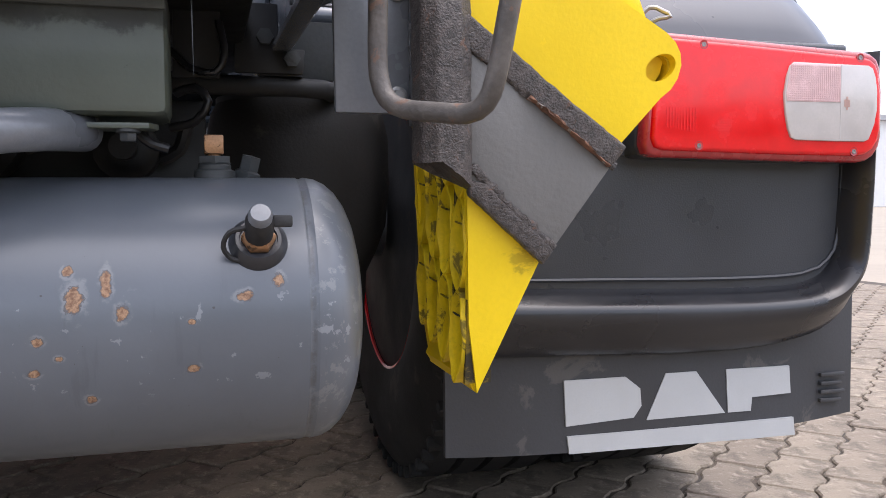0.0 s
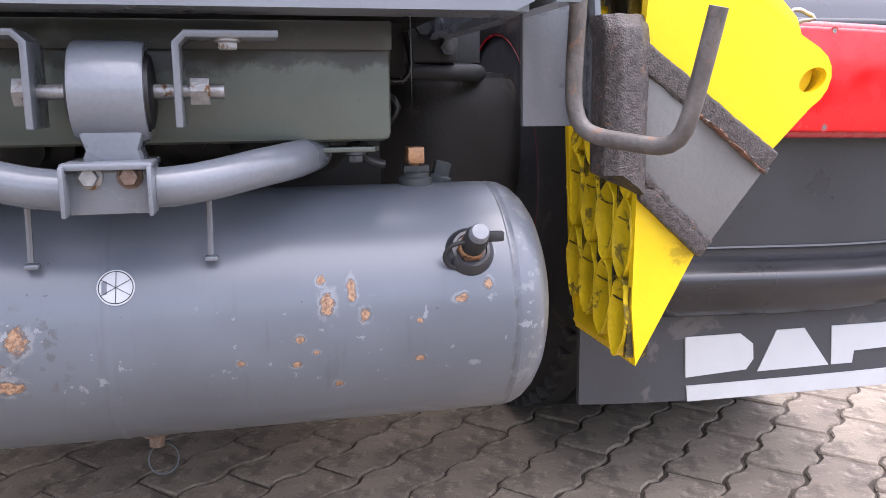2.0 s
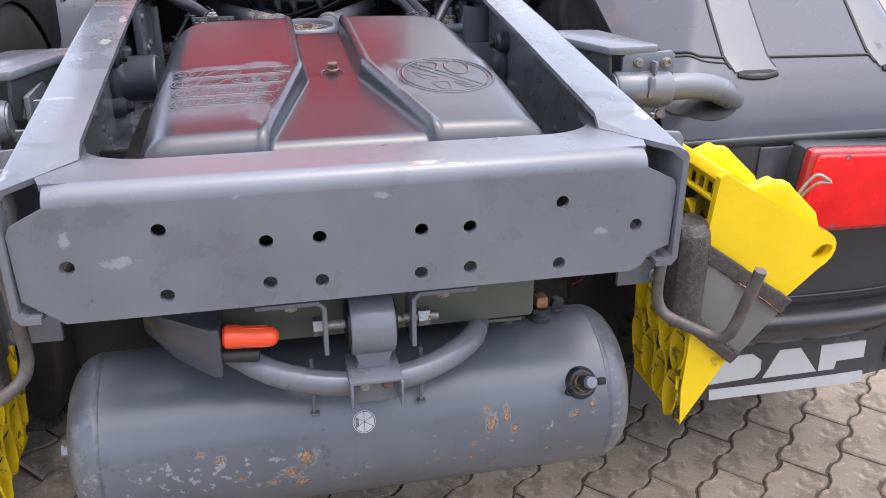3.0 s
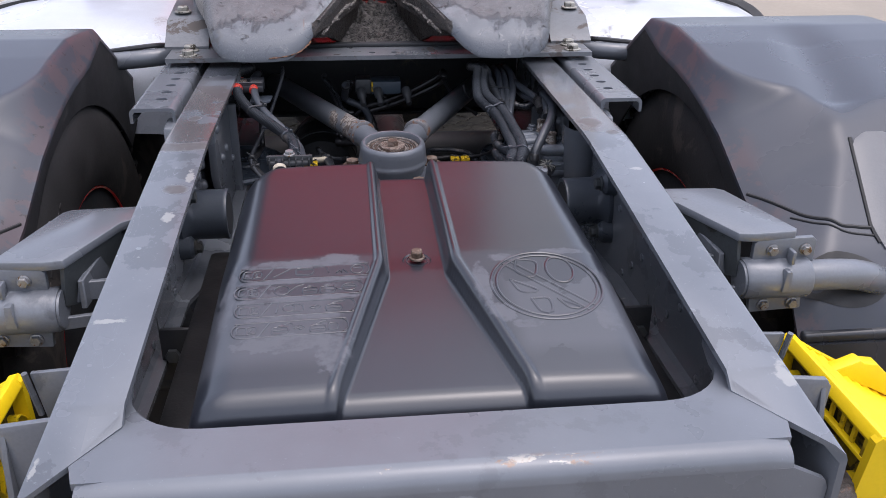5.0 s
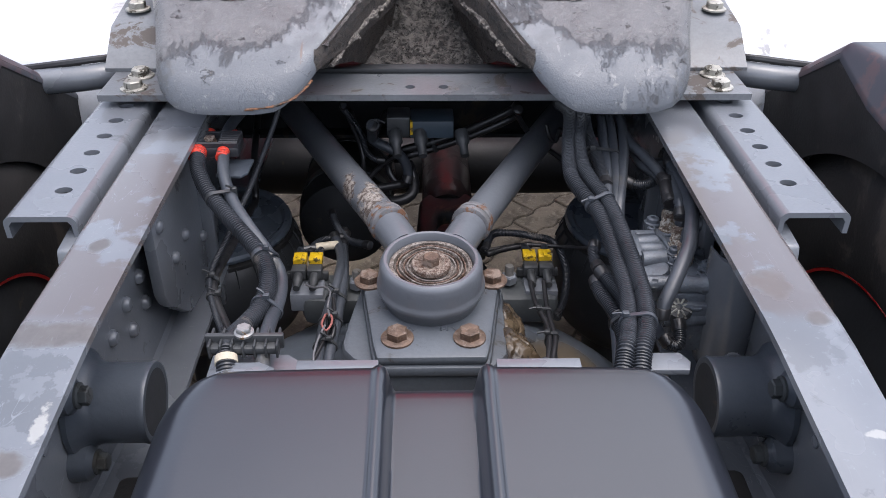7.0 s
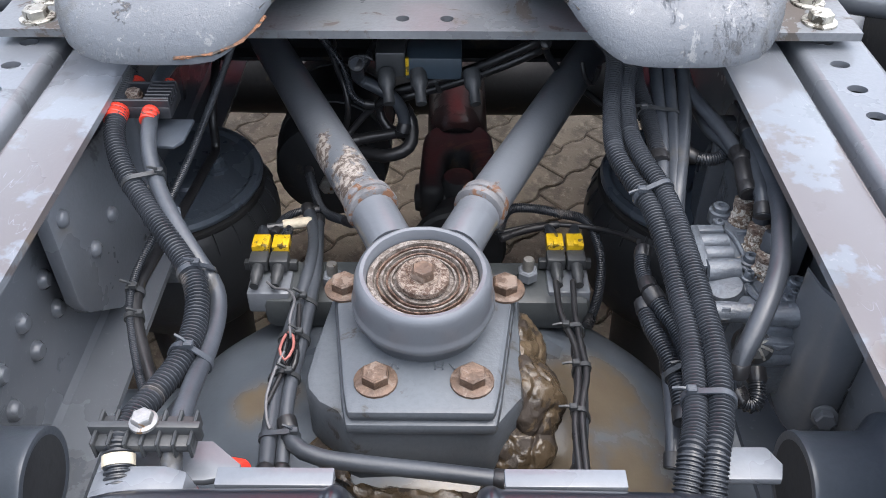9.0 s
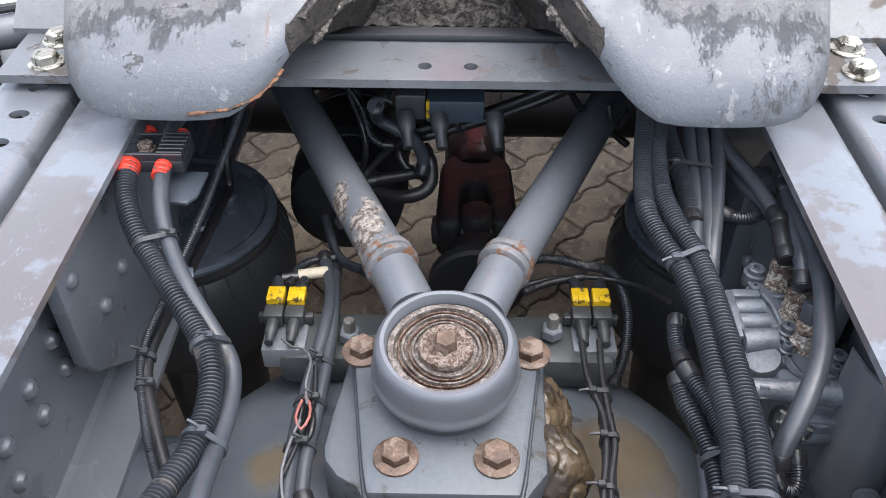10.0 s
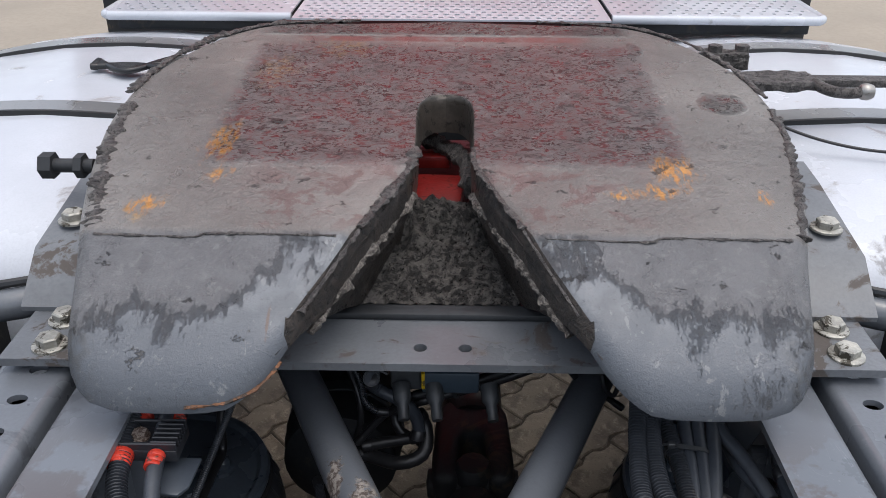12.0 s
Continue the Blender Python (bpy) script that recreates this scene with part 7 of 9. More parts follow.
for s in (-1, 1):
    b = thing("stabiliser_bracket", (0.38 * s, 1.48, 0.69), "black steel stabiliser bracket under the frame rail", "bracket", "stabiliser brackets")
    part("plate", mirror(prism([(0.322, 0.706), (0.408, 0.706), (0.411, 0.738), (0.377, 0.738), (0.377, 0.795), (0.322, 0.795)], "y", 1.478, 1.486, 0.002), s), CAVITY, b)
    part("clamp", mirror(prism([(0.350, 0.704), (0.362, 0.716), (0.398, 0.716), (0.410, 0.704)], "y", 1.490, 1.515, 0.002), s), CAVITY, b)
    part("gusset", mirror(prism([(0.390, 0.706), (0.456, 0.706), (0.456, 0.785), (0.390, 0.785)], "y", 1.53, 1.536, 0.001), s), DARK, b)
    for x, z in ((0.360, 0.752), (0.394, 0.725)):
        part("bolt", mirror(rev([(0.011, 0), (0.011, 0.008), (0, 0.009)], (x, 1.478, z), (0, -1, 0), 6), s), DARK, b)
solid("anti_roll_bar", pipe([(-0.46, 1.56, 0.69), (-0.40, 1.50, 0.692), (0.0, 1.50, 0.692), (0.40, 1.50, 0.692), (0.46, 1.56, 0.69)], 0.013, 12), CAVITY, "dark grey anti-roll bar across the chassis", "stabiliser bar")

for cx, cy, cz, rx, ry, rz, seed in ((0.096, 2.005, 0.770, 0.024, 0.048, 0.040, 1), (0.104, 1.950, 0.766, 0.034, 0.048, 0.042, 2), (0.090, 1.908, 0.750, 0.036, 0.030, 0.026, 5)):
    oil = bmesh.new()
    bmesh.ops.create_icosphere(oil, subdivisions=6, radius=1.0)
    for v in oil.verts:
        v.co = Vector((cx + v.co.x * rx, cy + v.co.y * ry, cz + v.co.z * rz))
        crease = abs(noise.noise(v.co * 30 + Vector((seed, 0, 0))))
        v.co += (v.co - Vector((cx, cy, cz))).normalized() * (0.003 - 0.022 * max(0.0, 0.16 - crease))
    solid("oil_residue", roughen(roughen(oil, 0.007, 26, seed), 0.0014, 140, 4), OIL, "brown oily residue caked in folds on the axle casing", "residue", "oil residue", angle=80)

drip = pipe([(-0.104, 1.915, 0.742), (-0.088, 1.885, 0.742), (-0.062, 1.862, 0.740), (-0.02, 1.855, 0.738), (0.03, 1.855, 0.738), (0.066, 1.862, 0.742), (0.10, 1.90, 0.748)], 0.008, 10, 0.005)
solid("rusty_seep", roughen(roughen(drip, 0.010, 40), 0.004, 120, 2), OIL, "rusty oily seep along the foot of the axle seat", "residue")

prop = thing("propeller_shaft", (0.04, 2.9, 0.5), "black propeller shaft with reflected red in its colour and a universal joint", "drive shaft")
part("tube", rev([(0.0, 0.02), (0.045, 0.02), (0.052, 0.04), (0.055, 0.07), (0.055, 1.4)], (0.042, 2.60, 0.575), (0.0, 1, 0.02), 36), SHAFT, prop)
arch = [(0.042 + 0.062 * math.cos(a), 2.60 + 0.062 * math.sin(a)) for a in [math.pi * k / 14 for k in range(15)]]
arch += [(-0.024, 2.50), (-0.022, 2.45), (0.018, 2.45)] + [(0.042 - 0.022 * math.cos(a), 2.53 + 0.030 * math.sin(a)) for a in [math.pi * k / 10 for k in range(11)]] + [(0.066, 2.45), (0.106, 2.45), (0.108, 2.50)]
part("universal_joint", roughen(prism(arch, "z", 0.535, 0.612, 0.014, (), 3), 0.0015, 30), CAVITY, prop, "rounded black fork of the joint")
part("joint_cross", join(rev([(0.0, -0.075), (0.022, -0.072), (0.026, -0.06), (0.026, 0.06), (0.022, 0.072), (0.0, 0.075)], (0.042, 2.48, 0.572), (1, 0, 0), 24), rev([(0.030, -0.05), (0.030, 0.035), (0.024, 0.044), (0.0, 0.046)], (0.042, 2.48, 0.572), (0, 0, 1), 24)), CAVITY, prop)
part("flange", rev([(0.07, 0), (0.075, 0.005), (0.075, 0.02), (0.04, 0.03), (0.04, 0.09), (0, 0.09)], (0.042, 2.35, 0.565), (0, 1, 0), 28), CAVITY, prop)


prop.location.y += 0.06


tag = thing("tag_axle", (0, 3.06, 0.0), "dark second axle with worn black truck tyres", "axle")
part("axle_beam", rev([(0.07, -0.62), (0.075, -0.3), (0.075, 0.3), (0.07, 0.62)], (0, 3.06, 0.50), (1, 0, 0), 20), CAVITY, tag)
for s in (1, -1):
    for x0 in (0.615, 0.935):
        tyre = rev([(0.0, 0.12), (0.27, 0.05), (0.288, 0.03), (0.31, 0.006), (0.38, 0.0), (0.462, 0.014), (0.492, 0.034), (0.50, 0.05), (0.50, 0.25), (0.49, 0.27), (0.462, 0.285), (0.40, 0.296), (0.288, 0.27), (0.27, 0.15)], (x0, 3.06, 0.497), (1, 0, 0), 56)
        part("wheel", mirror(tyre, s), TYRE, tag)

# ---- catwalk, middle mudguards and cab ----
def catwalk(x0, x1, y0, y1, z, dx, dy, r):
    holes, nx, ny = [], int((x1 - x0 - 0.02) / dx), int((y1 - y0 - 0.02) / dy)
    for i in range(nx):
        for j in range(ny):
            holes.append(ring(x0 + 0.018 + dx * i + (dx / 2 if j % 2 else 0), y0 + 0.02 + dy * j, r, 6))
    return prism([(x0, y0), (x1, y0), (x1, y1), (x0, y1)], "z", z - 0.004, z, holes=holes)


STRAP_GREY = surface("grey_strap_plastic", srgb(116, 117, 118), 0.25, var=0.1, scale=5, grain=300, bump=0.05, dirt=srgb(92, 90, 86), dirt_at=0.6, coat=0.3)
walkway = thing("catwalk", (0, 3.5, 1.09), "light grey perforated metal catwalk plates behind the cab", "catwalk")
part("centre_plate", catwalk(-0.365, 0.355, 3.44, 3.86, 1.10, 0.0245, 0.027, 0.0074), FENDER_LIGHT, walkway)
part("side_plate", catwalk(-0.80, -0.375, 3.50, 3.86, 1.100, 0.030, 0.027, 0.0055), FENDER_LIGHT, walkway)
part("side_plate", catwalk(0.365, 0.84, 3.50, 3.86, 1.100, 0.030, 0.027, 0.0055), FENDER_LIGHT, walkway)
for x0, x1 in ((-0.80, -0.375), (0.365, 0.84)):
    part("edge_bar", pipe([(x0, 3.496, 1.090), ((x0 + x1) / 2, 3.496, 1.090), (x1, 3.496, 1.090)], 0.011, 12, 0.1), FENDER_LIGHT, walkway)
    part("support_beam", box(x0 * 0.99, x1 * 0.99, 3.52, 3.56, 1.052, 1.090, 0.004), CAVITY, walkway)
for x, k in ((-0.80, -1), (0.84, 1)):
    part("end_bar", pipe([(x - 0.004 * k, 3.496, 1.090), (x + 0.012 * k, 3.510, 1.090), (x + 0.016 * k, 3.56, 1.088), (x + 0.016 * k, 3.85, 1.088)], 0.011, 12, 0.01), FENDER_LIGHT, walkway)

for sx in (-1, 1):
    m = thing("middle_mudguard", (0.85 * sx, 2.95, 0.8), "glossy silver grey plastic mudguard with black rubber straps", "mudguard", "middle mudguards")
    prof = [(2.50, 0.78), (2.495, 0.90), (2.515, 0.965), (2.56, 1.005), (2.64, 1.03), (2.80, 1.048), (3.0, 1.058), (3.2, 1.060), (3.38, 1.056), (3.50, 1.045), (3.62, 1.02)]
    xs = [(0.475, -0.25), (0.477, -0.06), (0.49, -0.025), (0.52, -0.008), (0.57, 0.0), (0.70, 0.006), (0.84, 0.0), (0.98, -0.020), (1.10, -0.052), (1.17, -0.10), (1.20, -0.16), (1.21, -0.25)]
    line = curve([(0, y, z) for y, z in prof], 0.03)
    part("shell", mirror(loft([[(x, p.y, p.z + d) for x, d in xs] + [(x, p.y, p.z + d - 0.008) for x, d in reversed(xs)] for p in line]), sx), FENDER_LIGHT, m, angle=60)
    for y, z in ((2.93, 1.055), (3.36, 1.058)):
        def band(y0, y1, up):
            return mirror(loft([[(x, y + c, z + d + e) for c, e in ((y0, -0.004), (y0 + 0.002, up), (y1 - 0.002, up), (y1, -0.004))] for x, d in [(p.x, p.z) for p in curve([(x, 0, d) for x, d in xs[1:-1]], 0.03)]]), sx)
        part("strap", band(-0.024, 0.03, 0.005), STRAP_GREY, m, "mid grey moulded strap")
        part("strap_edge", band(-0.034, -0.0245, 0.006), RUBBER, m)

cab = thing("truck_cab", (0, 4.9, 0.9), "red truck cab with a flat rear wall", "truck cab")
part("body", box(-1.24, 1.24, 4.15, 6.2, 1.12, 3.5, 0.12, 4), RED, cab)
# Unseen lower body, extended to keep light from under the chassis.
part("lower_body", box(-1.2, 1.2, 4.4, 6.3, 0.45, 1.12, 0.05), CAVITY, cab)
# Unseen pale panel, added only for its reflection on the plastic cover.
part("reflector_panel", box(0.60, 1.18, 3.98, 4.13, 1.2, 3.3, 0.04), surface("white_reflector_paint", srgb(228, 228, 226), 0.25, var=0.04, scale=3, grain=300, bump=0.03, coat=0.4), cab)
part("exhaust_stack", box(-1.15, -0.75, 3.95, 4.13, 1.2, 2.9, 0.04), BLACK_PLASTIC, cab)
# Unseen boxes in place of gearbox and engine, added to block light.
gear = thing("gearbox", (0, 4.2, 0.4), "unseen dark boxes added under the cab to block light", "gearbox")
part("casing", box(-0.32, 0.32, 3.75, 4.6, 0.38, 1.0, 0.06, 3), CAVITY, gear)
part("light_blocker", box(-0.5, 0.5, 4.6, 6.0, 0.3, 1.1, 0.06, 3), CAVITY, gear)
for sx in (-1, 1):
    part("front_wheel", mirror(rev([(0.0, 0.1), (0.28, 0.0), (0.40, 0.0), (0.49, 0.03), (0.5, 0.05), (0.5, 0.25), (0.49, 0.27), (0.4, 0.3), (0.28, 0.3)], (0.93, 5.6, 0.497), (1, 0, 0), 40), sx), TYRE, cab)


# ---- hoses and cables ----
LINES = []


def hose(label, kind, r, *points):
    """A hose or cable through a few places: corrugated (c) or smooth (p)."""
    LINES.append((curve(points, 0.008), r))
    bm = conduit(points, r) if kind == "c" else pipe(points, r, 16, 0.010)
    dark = kind == "c" or r < 0.0065
    material = CONDUIT if kind == "c" else WIRE_RED if "red wire" in label else WIRE_GREY if "grey wire" in label else CABLE if dark or label.startswith("shiny") else HOSE
    name = "conduit" if kind == "c" else "hose" if r > 0.0045 else "cable"
    if r < 0.0045:
        return solid(name, bm, material, label, "hose", "chassis hoses")
    ob = thing(name, points[0], label, "hose", "chassis hoses")
    part("tube", bm, material, ob)
    line = LINES[-1][0]
    for a, b in ((line[0], line[1]), (line[-1], line[-2])):
        part("end_sleeve", rev([(r * 0.9, 0), (r * 1.15, 0.001), (r * 1.15, 0.012), (r, 0.014)], a, b - a, 12), CABLE, ob)
    return ob


WIRE_RED = surface("faded_red_wire", srgb(150, 92, 86), 0.45, var=0.2, scale=40, grain=200)
WIRE_GREY = surface("pale_grey_wire", srgb(92, 92, 95), 0.45, var=0.2, scale=40, grain=200)
CONDUIT = surface("conduit_plastic", srgb(42, 45, 50), 0.34, var=0.2, scale=20, grain=200, dirt=srgb(84, 80, 77), dirt_at=0.6)
HOSE = surface("overpainted_hose", srgb(57, 61, 67), 0.36, var=0.18, scale=14, grain=200, dirt=srgb(60, 60, 60), dirt_at=0.6)
CABLE = surface("black_cable", srgb(34, 34, 36), 0.35, var=0.2, scale=20, grain=200)
hose("black corrugated conduit beside the frame rail", "c", 0.0106, (-0.305, 2.34, 0.975), (-0.327, 2.253, 0.985), (-0.32, 2.196, 0.982), (-0.315, 2.146, 0.978), (-0.308, 2.108, 0.972), (-0.29, 2.069, 0.962), (-0.267, 2.038, 0.952), (-0.237, 1.998, 0.944), (-0.209, 1.961, 0.935), (-0.194, 1.93, 0.93), (-0.189, 1.894, 0.926), (-0.191, 1.854, 0.928), (-0.2, 1.814, 0.935), (-0.206, 1.784, 0.943), (-0.207, 1.76, 0.945), (-0.2, 1.72, 0.925), (-0.19, 1.66, 0.88))
hose("grey painted hose beside the frame rail", "p", 0.0078, (-0.285, 2.31, 0.97), (-0.287, 2.208, 0.982), (-0.281, 2.148, 0.977), (-0.276, 2.114, 0.972), (-0.268, 2.084, 0.965), (-0.254, 2.052, 0.955), (-0.229, 2.009, 0.945), (-0.203, 1.975, 0.93), (-0.185, 1.953, 0.915), (-0.178, 1.923, 0.91), (-0.176, 1.878, 0.915), (-0.176, 1.839, 0.925), (-0.174, 1.798, 0.935), (-0.172, 1.761, 0.938), (-0.165, 1.71, 0.91), (-0.162, 1.66, 0.88))
hose("black corrugated conduit beside the frame rail", "c", 0.004, (-0.235, 2.36, 0.97), (-0.232, 2.291, 0.965), (-0.241, 2.212, 0.945), (-0.251, 2.142, 0.925), (-0.261, 2.093, 0.91), (-0.271, 2.048, 0.895), (-0.281, 2.01, 0.88), (-0.279, 1.975, 0.872), (-0.263, 1.928, 0.868), (-0.246, 1.888, 0.868), (-0.235, 1.866, 0.868))
hose("grey painted hose from the air spring", "p", 0.0062, (-0.31, 2.56, 0.88), (-0.305, 2.488, 0.86), (-0.3, 2.402, 0.82), (-0.299, 2.384, 0.775), (-0.299, 2.336, 0.78), (-0.29, 2.18, 0.82), (-0.28, 2.055, 0.86), (-0.279, 2.002, 0.868), (-0.272, 1.966, 0.866), (-0.248, 1.911, 0.864), (-0.226, 1.867, 0.862))
hose("black corrugated conduit beside the valve block", "c", 0.0102, (0.205, 2.34, 0.97), (0.21, 2.268, 0.98), (0.199, 2.195, 0.965), (0.192, 2.124, 0.955), (0.201, 2.084, 0.948), (0.215, 2.045, 0.943), (0.222, 1.995, 0.936), (0.223, 1.932, 0.932), (0.222, 1.879, 0.932), (0.214, 1.828, 0.935), (0.203, 1.782, 0.94), (0.194, 1.755, 0.94), (0.18, 1.7, 0.912), (0.17, 1.64, 0.89))
hose("black corrugated conduit beside the valve block", "c", 0.0102, (0.222, 2.345, 0.97), (0.225, 2.264, 0.975), (0.215, 2.207, 0.965), (0.211, 2.145, 0.958), (0.217, 2.105, 0.954), (0.229, 2.061, 0.95), (0.235, 2.016, 0.946), (0.237, 1.95, 0.942), (0.237, 1.897, 0.94), (0.233, 1.841, 0.941), (0.223, 1.791, 0.942), (0.211, 1.755, 0.94), (0.2, 1.7, 0.912), (0.19, 1.64, 0.89))
hose("black corrugated conduit beside the valve block", "c", 0.0095, (0.235, 2.36, 0.965), (0.235, 2.287, 0.97), (0.235, 2.244, 0.958), (0.24, 2.2, 0.948), (0.242, 2.165, 0.942), (0.242, 2.123, 0.935))
hose("grey painted hose beside the valve block", "p", 0.0075, (0.262, 2.37, 0.96), (0.26, 2.283, 0.965), (0.256, 2.221, 0.95), (0.25, 2.157, 0.94), (0.241, 2.097, 0.925), (0.242, 2.064, 0.9))
hose("grey painted hose beside the valve block", "p", 0.0068, (0.276, 2.37, 0.96), (0.273, 2.277, 0.965), (0.268, 2.209, 0.95), (0.26, 2.147, 0.94), (0.252, 2.088, 0.925), (0.251, 2.055, 0.9))
hose("grey painted hose beside the valve block", "p", 0.0078, (0.29, 2.37, 0.96), (0.29, 2.284, 0.965), (0.284, 2.218, 0.952), (0.269, 2.147, 0.94), (0.255, 2.088, 0.925), (0.253, 2.064, 0.9))
hose("grey painted hose beside the valve block", "p", 0.0075, (0.293, 2.29, 0.96), (0.293, 2.231, 0.955), (0.308, 2.186, 0.95), (0.317, 2.146, 0.948), (0.322, 2.119, 0.945))
hose("grey painted hose beside the valve block", "p", 0.0068, (0.285, 2.28, 0.945), (0.301, 2.272, 0.935), (0.306, 2.193, 0.935), (0.316, 2.153, 0.94), (0.321, 2.119, 0.942))
hose("shiny black hose into the valve block", "p", 0.0085, (0.324, 2.123, 0.945), (0.317, 2.09, 0.945), (0.317, 2.064, 0.94))
hose("grey painted hose beside the valve block", "p", 0.0085, (0.345, 2.19, 0.95), (0.332, 2.1, 0.945), (0.327, 2.057, 0.945), (0.324, 2.035, 0.935))
hose("grey painted hose beside the valve block", "p", 0.0088, (0.34, 2.17, 0.95), (0.339, 2.074, 0.95), (0.331, 2.022, 0.955), (0.32, 1.982, 0.955), (0.307, 1.942, 0.953), (0.29, 1.909, 0.945), (0.276, 1.887, 0.93), (0.265, 1.873, 0.915), (0.263, 1.868, 0.9))
hose("black corrugated conduit beside the valve block", "c", 0.0072, (0.274, 2.151, 0.93), (0.287, 2.145, 0.927), (0.303, 2.143, 0.927), (0.318, 2.151, 0.93), (0.329, 2.171, 0.935))
hose("black corrugated conduit beside the valve block", "c", 0.0082, (0.21, 1.969, 0.9), (0.218, 1.948, 0.897), (0.226, 1.927, 0.895), (0.23, 1.899, 0.893), (0.229, 1.86, 0.89), (0.226, 1.833, 0.88))
hose("black corrugated conduit beside the valve block", "c", 0.0088, (0.207, 1.97, 0.885), (0.208, 1.941, 0.884), (0.214, 1.919, 0.883), (0.219, 1.892, 0.882), (0.22, 1.863, 0.88), (0.219, 1.837, 0.875))
hose("black corrugated conduit beside the valve block", "c", 0.0075, (0.213, 2.023, 0.905), (0.208, 2.005, 0.903), (0.208, 1.988, 0.9), (0.21, 1.969, 0.9))
hose("black corrugated conduit beside the valve block", "c", 0.008, (0.276, 1.886, 0.86), (0.282, 1.877, 0.855), (0.29, 1.874, 0.855), (0.295, 1.883, 0.86), (0.296, 1.903, 0.87))
hose("grey painted hose beside the valve block", "p", 0.0068, (0.223, 1.918, 0.86), (0.22, 1.883, 0.855), (0.214, 1.839, 0.85), (0.211, 1.817, 0.84))
hose("grey painted hose running over the axle casing", "p", 0.0075, (-0.148, 2.22, 0.8), (-0.132, 2.158, 0.8), (-0.131, 2.096, 0.805), (-0.137, 2.041, 0.8), (-0.142, 1.979, 0.8), (-0.142, 1.909, 0.8), (-0.137, 1.831, 0.8))
hose("grey painted hose running over the axle casing", "p", 0.007, (-0.133, 2.205, 0.795), (-0.125, 2.12, 0.8), (-0.124, 2.058, 0.8), (-0.126, 1.986, 0.8), (-0.129, 1.923, 0.8), (-0.125, 1.838, 0.79))
hose("grey painted hose running over the axle casing", "p", 0.008, (-0.127, 1.897, 0.8), (-0.116, 1.869, 0.8), (-0.091, 1.855, 0.8), (-0.041, 1.847, 0.8), (0.019, 1.84, 0.8), (0.078, 1.832, 0.8))
hose("black corrugated conduit running over the axle casing", "c", 0.006, (-0.163, 2.327, 0.78), (-0.149, 2.279, 0.78), (-0.128, 2.222, 0.79), (-0.09, 2.189, 0.8))
hose("black corrugated conduit running over the axle casing", "c", 0.005, (-0.181, 2.167, 0.8), (-0.175, 2.193, 0.8), (-0.16, 2.209, 0.8), (-0.133, 2.215, 0.8))
hose("thin black cable running over the axle casing", "p", 0.003, (-0.136, 2, 0.81), (-0.138, 1.98, 0.815), (-0.138, 1.959, 0.81), (-0.128, 1.949, 0.81), (-0.125, 1.966, 0.815), (-0.131, 1.989, 0.81))
hose("thin black cable running over the axle casing", "p", 0.0025, (-0.133, 2.039, 0.81), (-0.129, 1.992, 0.81), (-0.138, 1.942, 0.81), (-0.146, 1.908, 0.81))
hose("thin black cable to the yellow axle sensor plug", "p", 0.0035, (0.143, 2.088, 0.8), (0.144, 2.038, 0.8), (0.154, 1.991, 0.8), (0.152, 1.948, 0.8), (0.143, 1.895, 0.8), (0.141, 1.836, 0.8))
hose("thin black cable to the yellow axle sensor plug", "p", 0.0035, (0.162, 2.089, 0.8), (0.159, 2.038, 0.8), (0.16, 1.991, 0.8), (0.161, 1.955, 0.8), (0.151, 1.908, 0.8), (0.147, 1.836, 0.8))
hose("grey painted hose to the yellow axle sensor plug", "p", 0.007, (0.159, 2, 0.79), (0.155, 1.942, 0.79), (0.149, 1.89, 0.79), (0.141, 1.84, 0.79))
hose("black corrugated conduit to the yellow axle sensor plug", "c", 0.006, (0.082, 2.172, 0.8), (0.096, 2.202, 0.81), (0.123, 2.207, 0.81), (0.156, 2.197, 0.81), (0.19, 2.194, 0.8), (0.204, 2.157, 0.78), (0.198, 2.112, 0.76), (0.181, 2.069, 0.75))
hose("thin black cable to the yellow axle sensor plug", "p", 0.0045, (0.085, 2.162, 0.8), (0.116, 2.178, 0.8), (0.156, 2.189, 0.8))
hose("thin black cable to the yellow axle sensor plug", "p", 0.003, (0.082, 2.172, 0.8), (0.136, 2.188, 0.8), (0.189, 2.184, 0.8), (0.22, 2.147, 0.82), (0.229, 2.099, 0.85))
hose("shiny black hose hanging under the mounting plate", "p", 0.0067, (0.145, 2.38, 0.95), (0.135, 2.389, 0.935), (0.087, 2.398, 0.906), (0.043, 2.398, 0.887), (-0.002, 2.396, 0.873), (-0.043, 2.395, 0.861), (-0.063, 2.395, 0.848), (-0.07, 2.399, 0.828), (-0.06, 2.388, 0.808), (-0.037, 2.387, 0.795), (-0.027, 2.382, 0.789))
hose("shiny black hose hanging under the mounting plate", "p", 0.0067, (0.145, 2.37, 0.945), (0.142, 2.406, 0.916), (0.092, 2.408, 0.89), (0.043, 2.406, 0.871), (0.002, 2.406, 0.857), (-0.038, 2.4, 0.848), (-0.057, 2.414, 0.834))
hose("shiny black hose hanging under the mounting plate", "p", 0.0092, (-0.038, 2.39, 0.838), (-0.027, 2.387, 0.818), (-0.026, 2.367, 0.799), (-0.038, 2.357, 0.789), (-0.063, 2.355, 0.783), (-0.091, 2.369, 0.779), (-0.119, 2.38, 0.779))
hose("shiny black hose hanging under the mounting plate", "p", 0.0076, (-0.034, 2.378, 0.808), (-0.056, 2.378, 0.803), (-0.083, 2.376, 0.799), (-0.11, 2.372, 0.795))
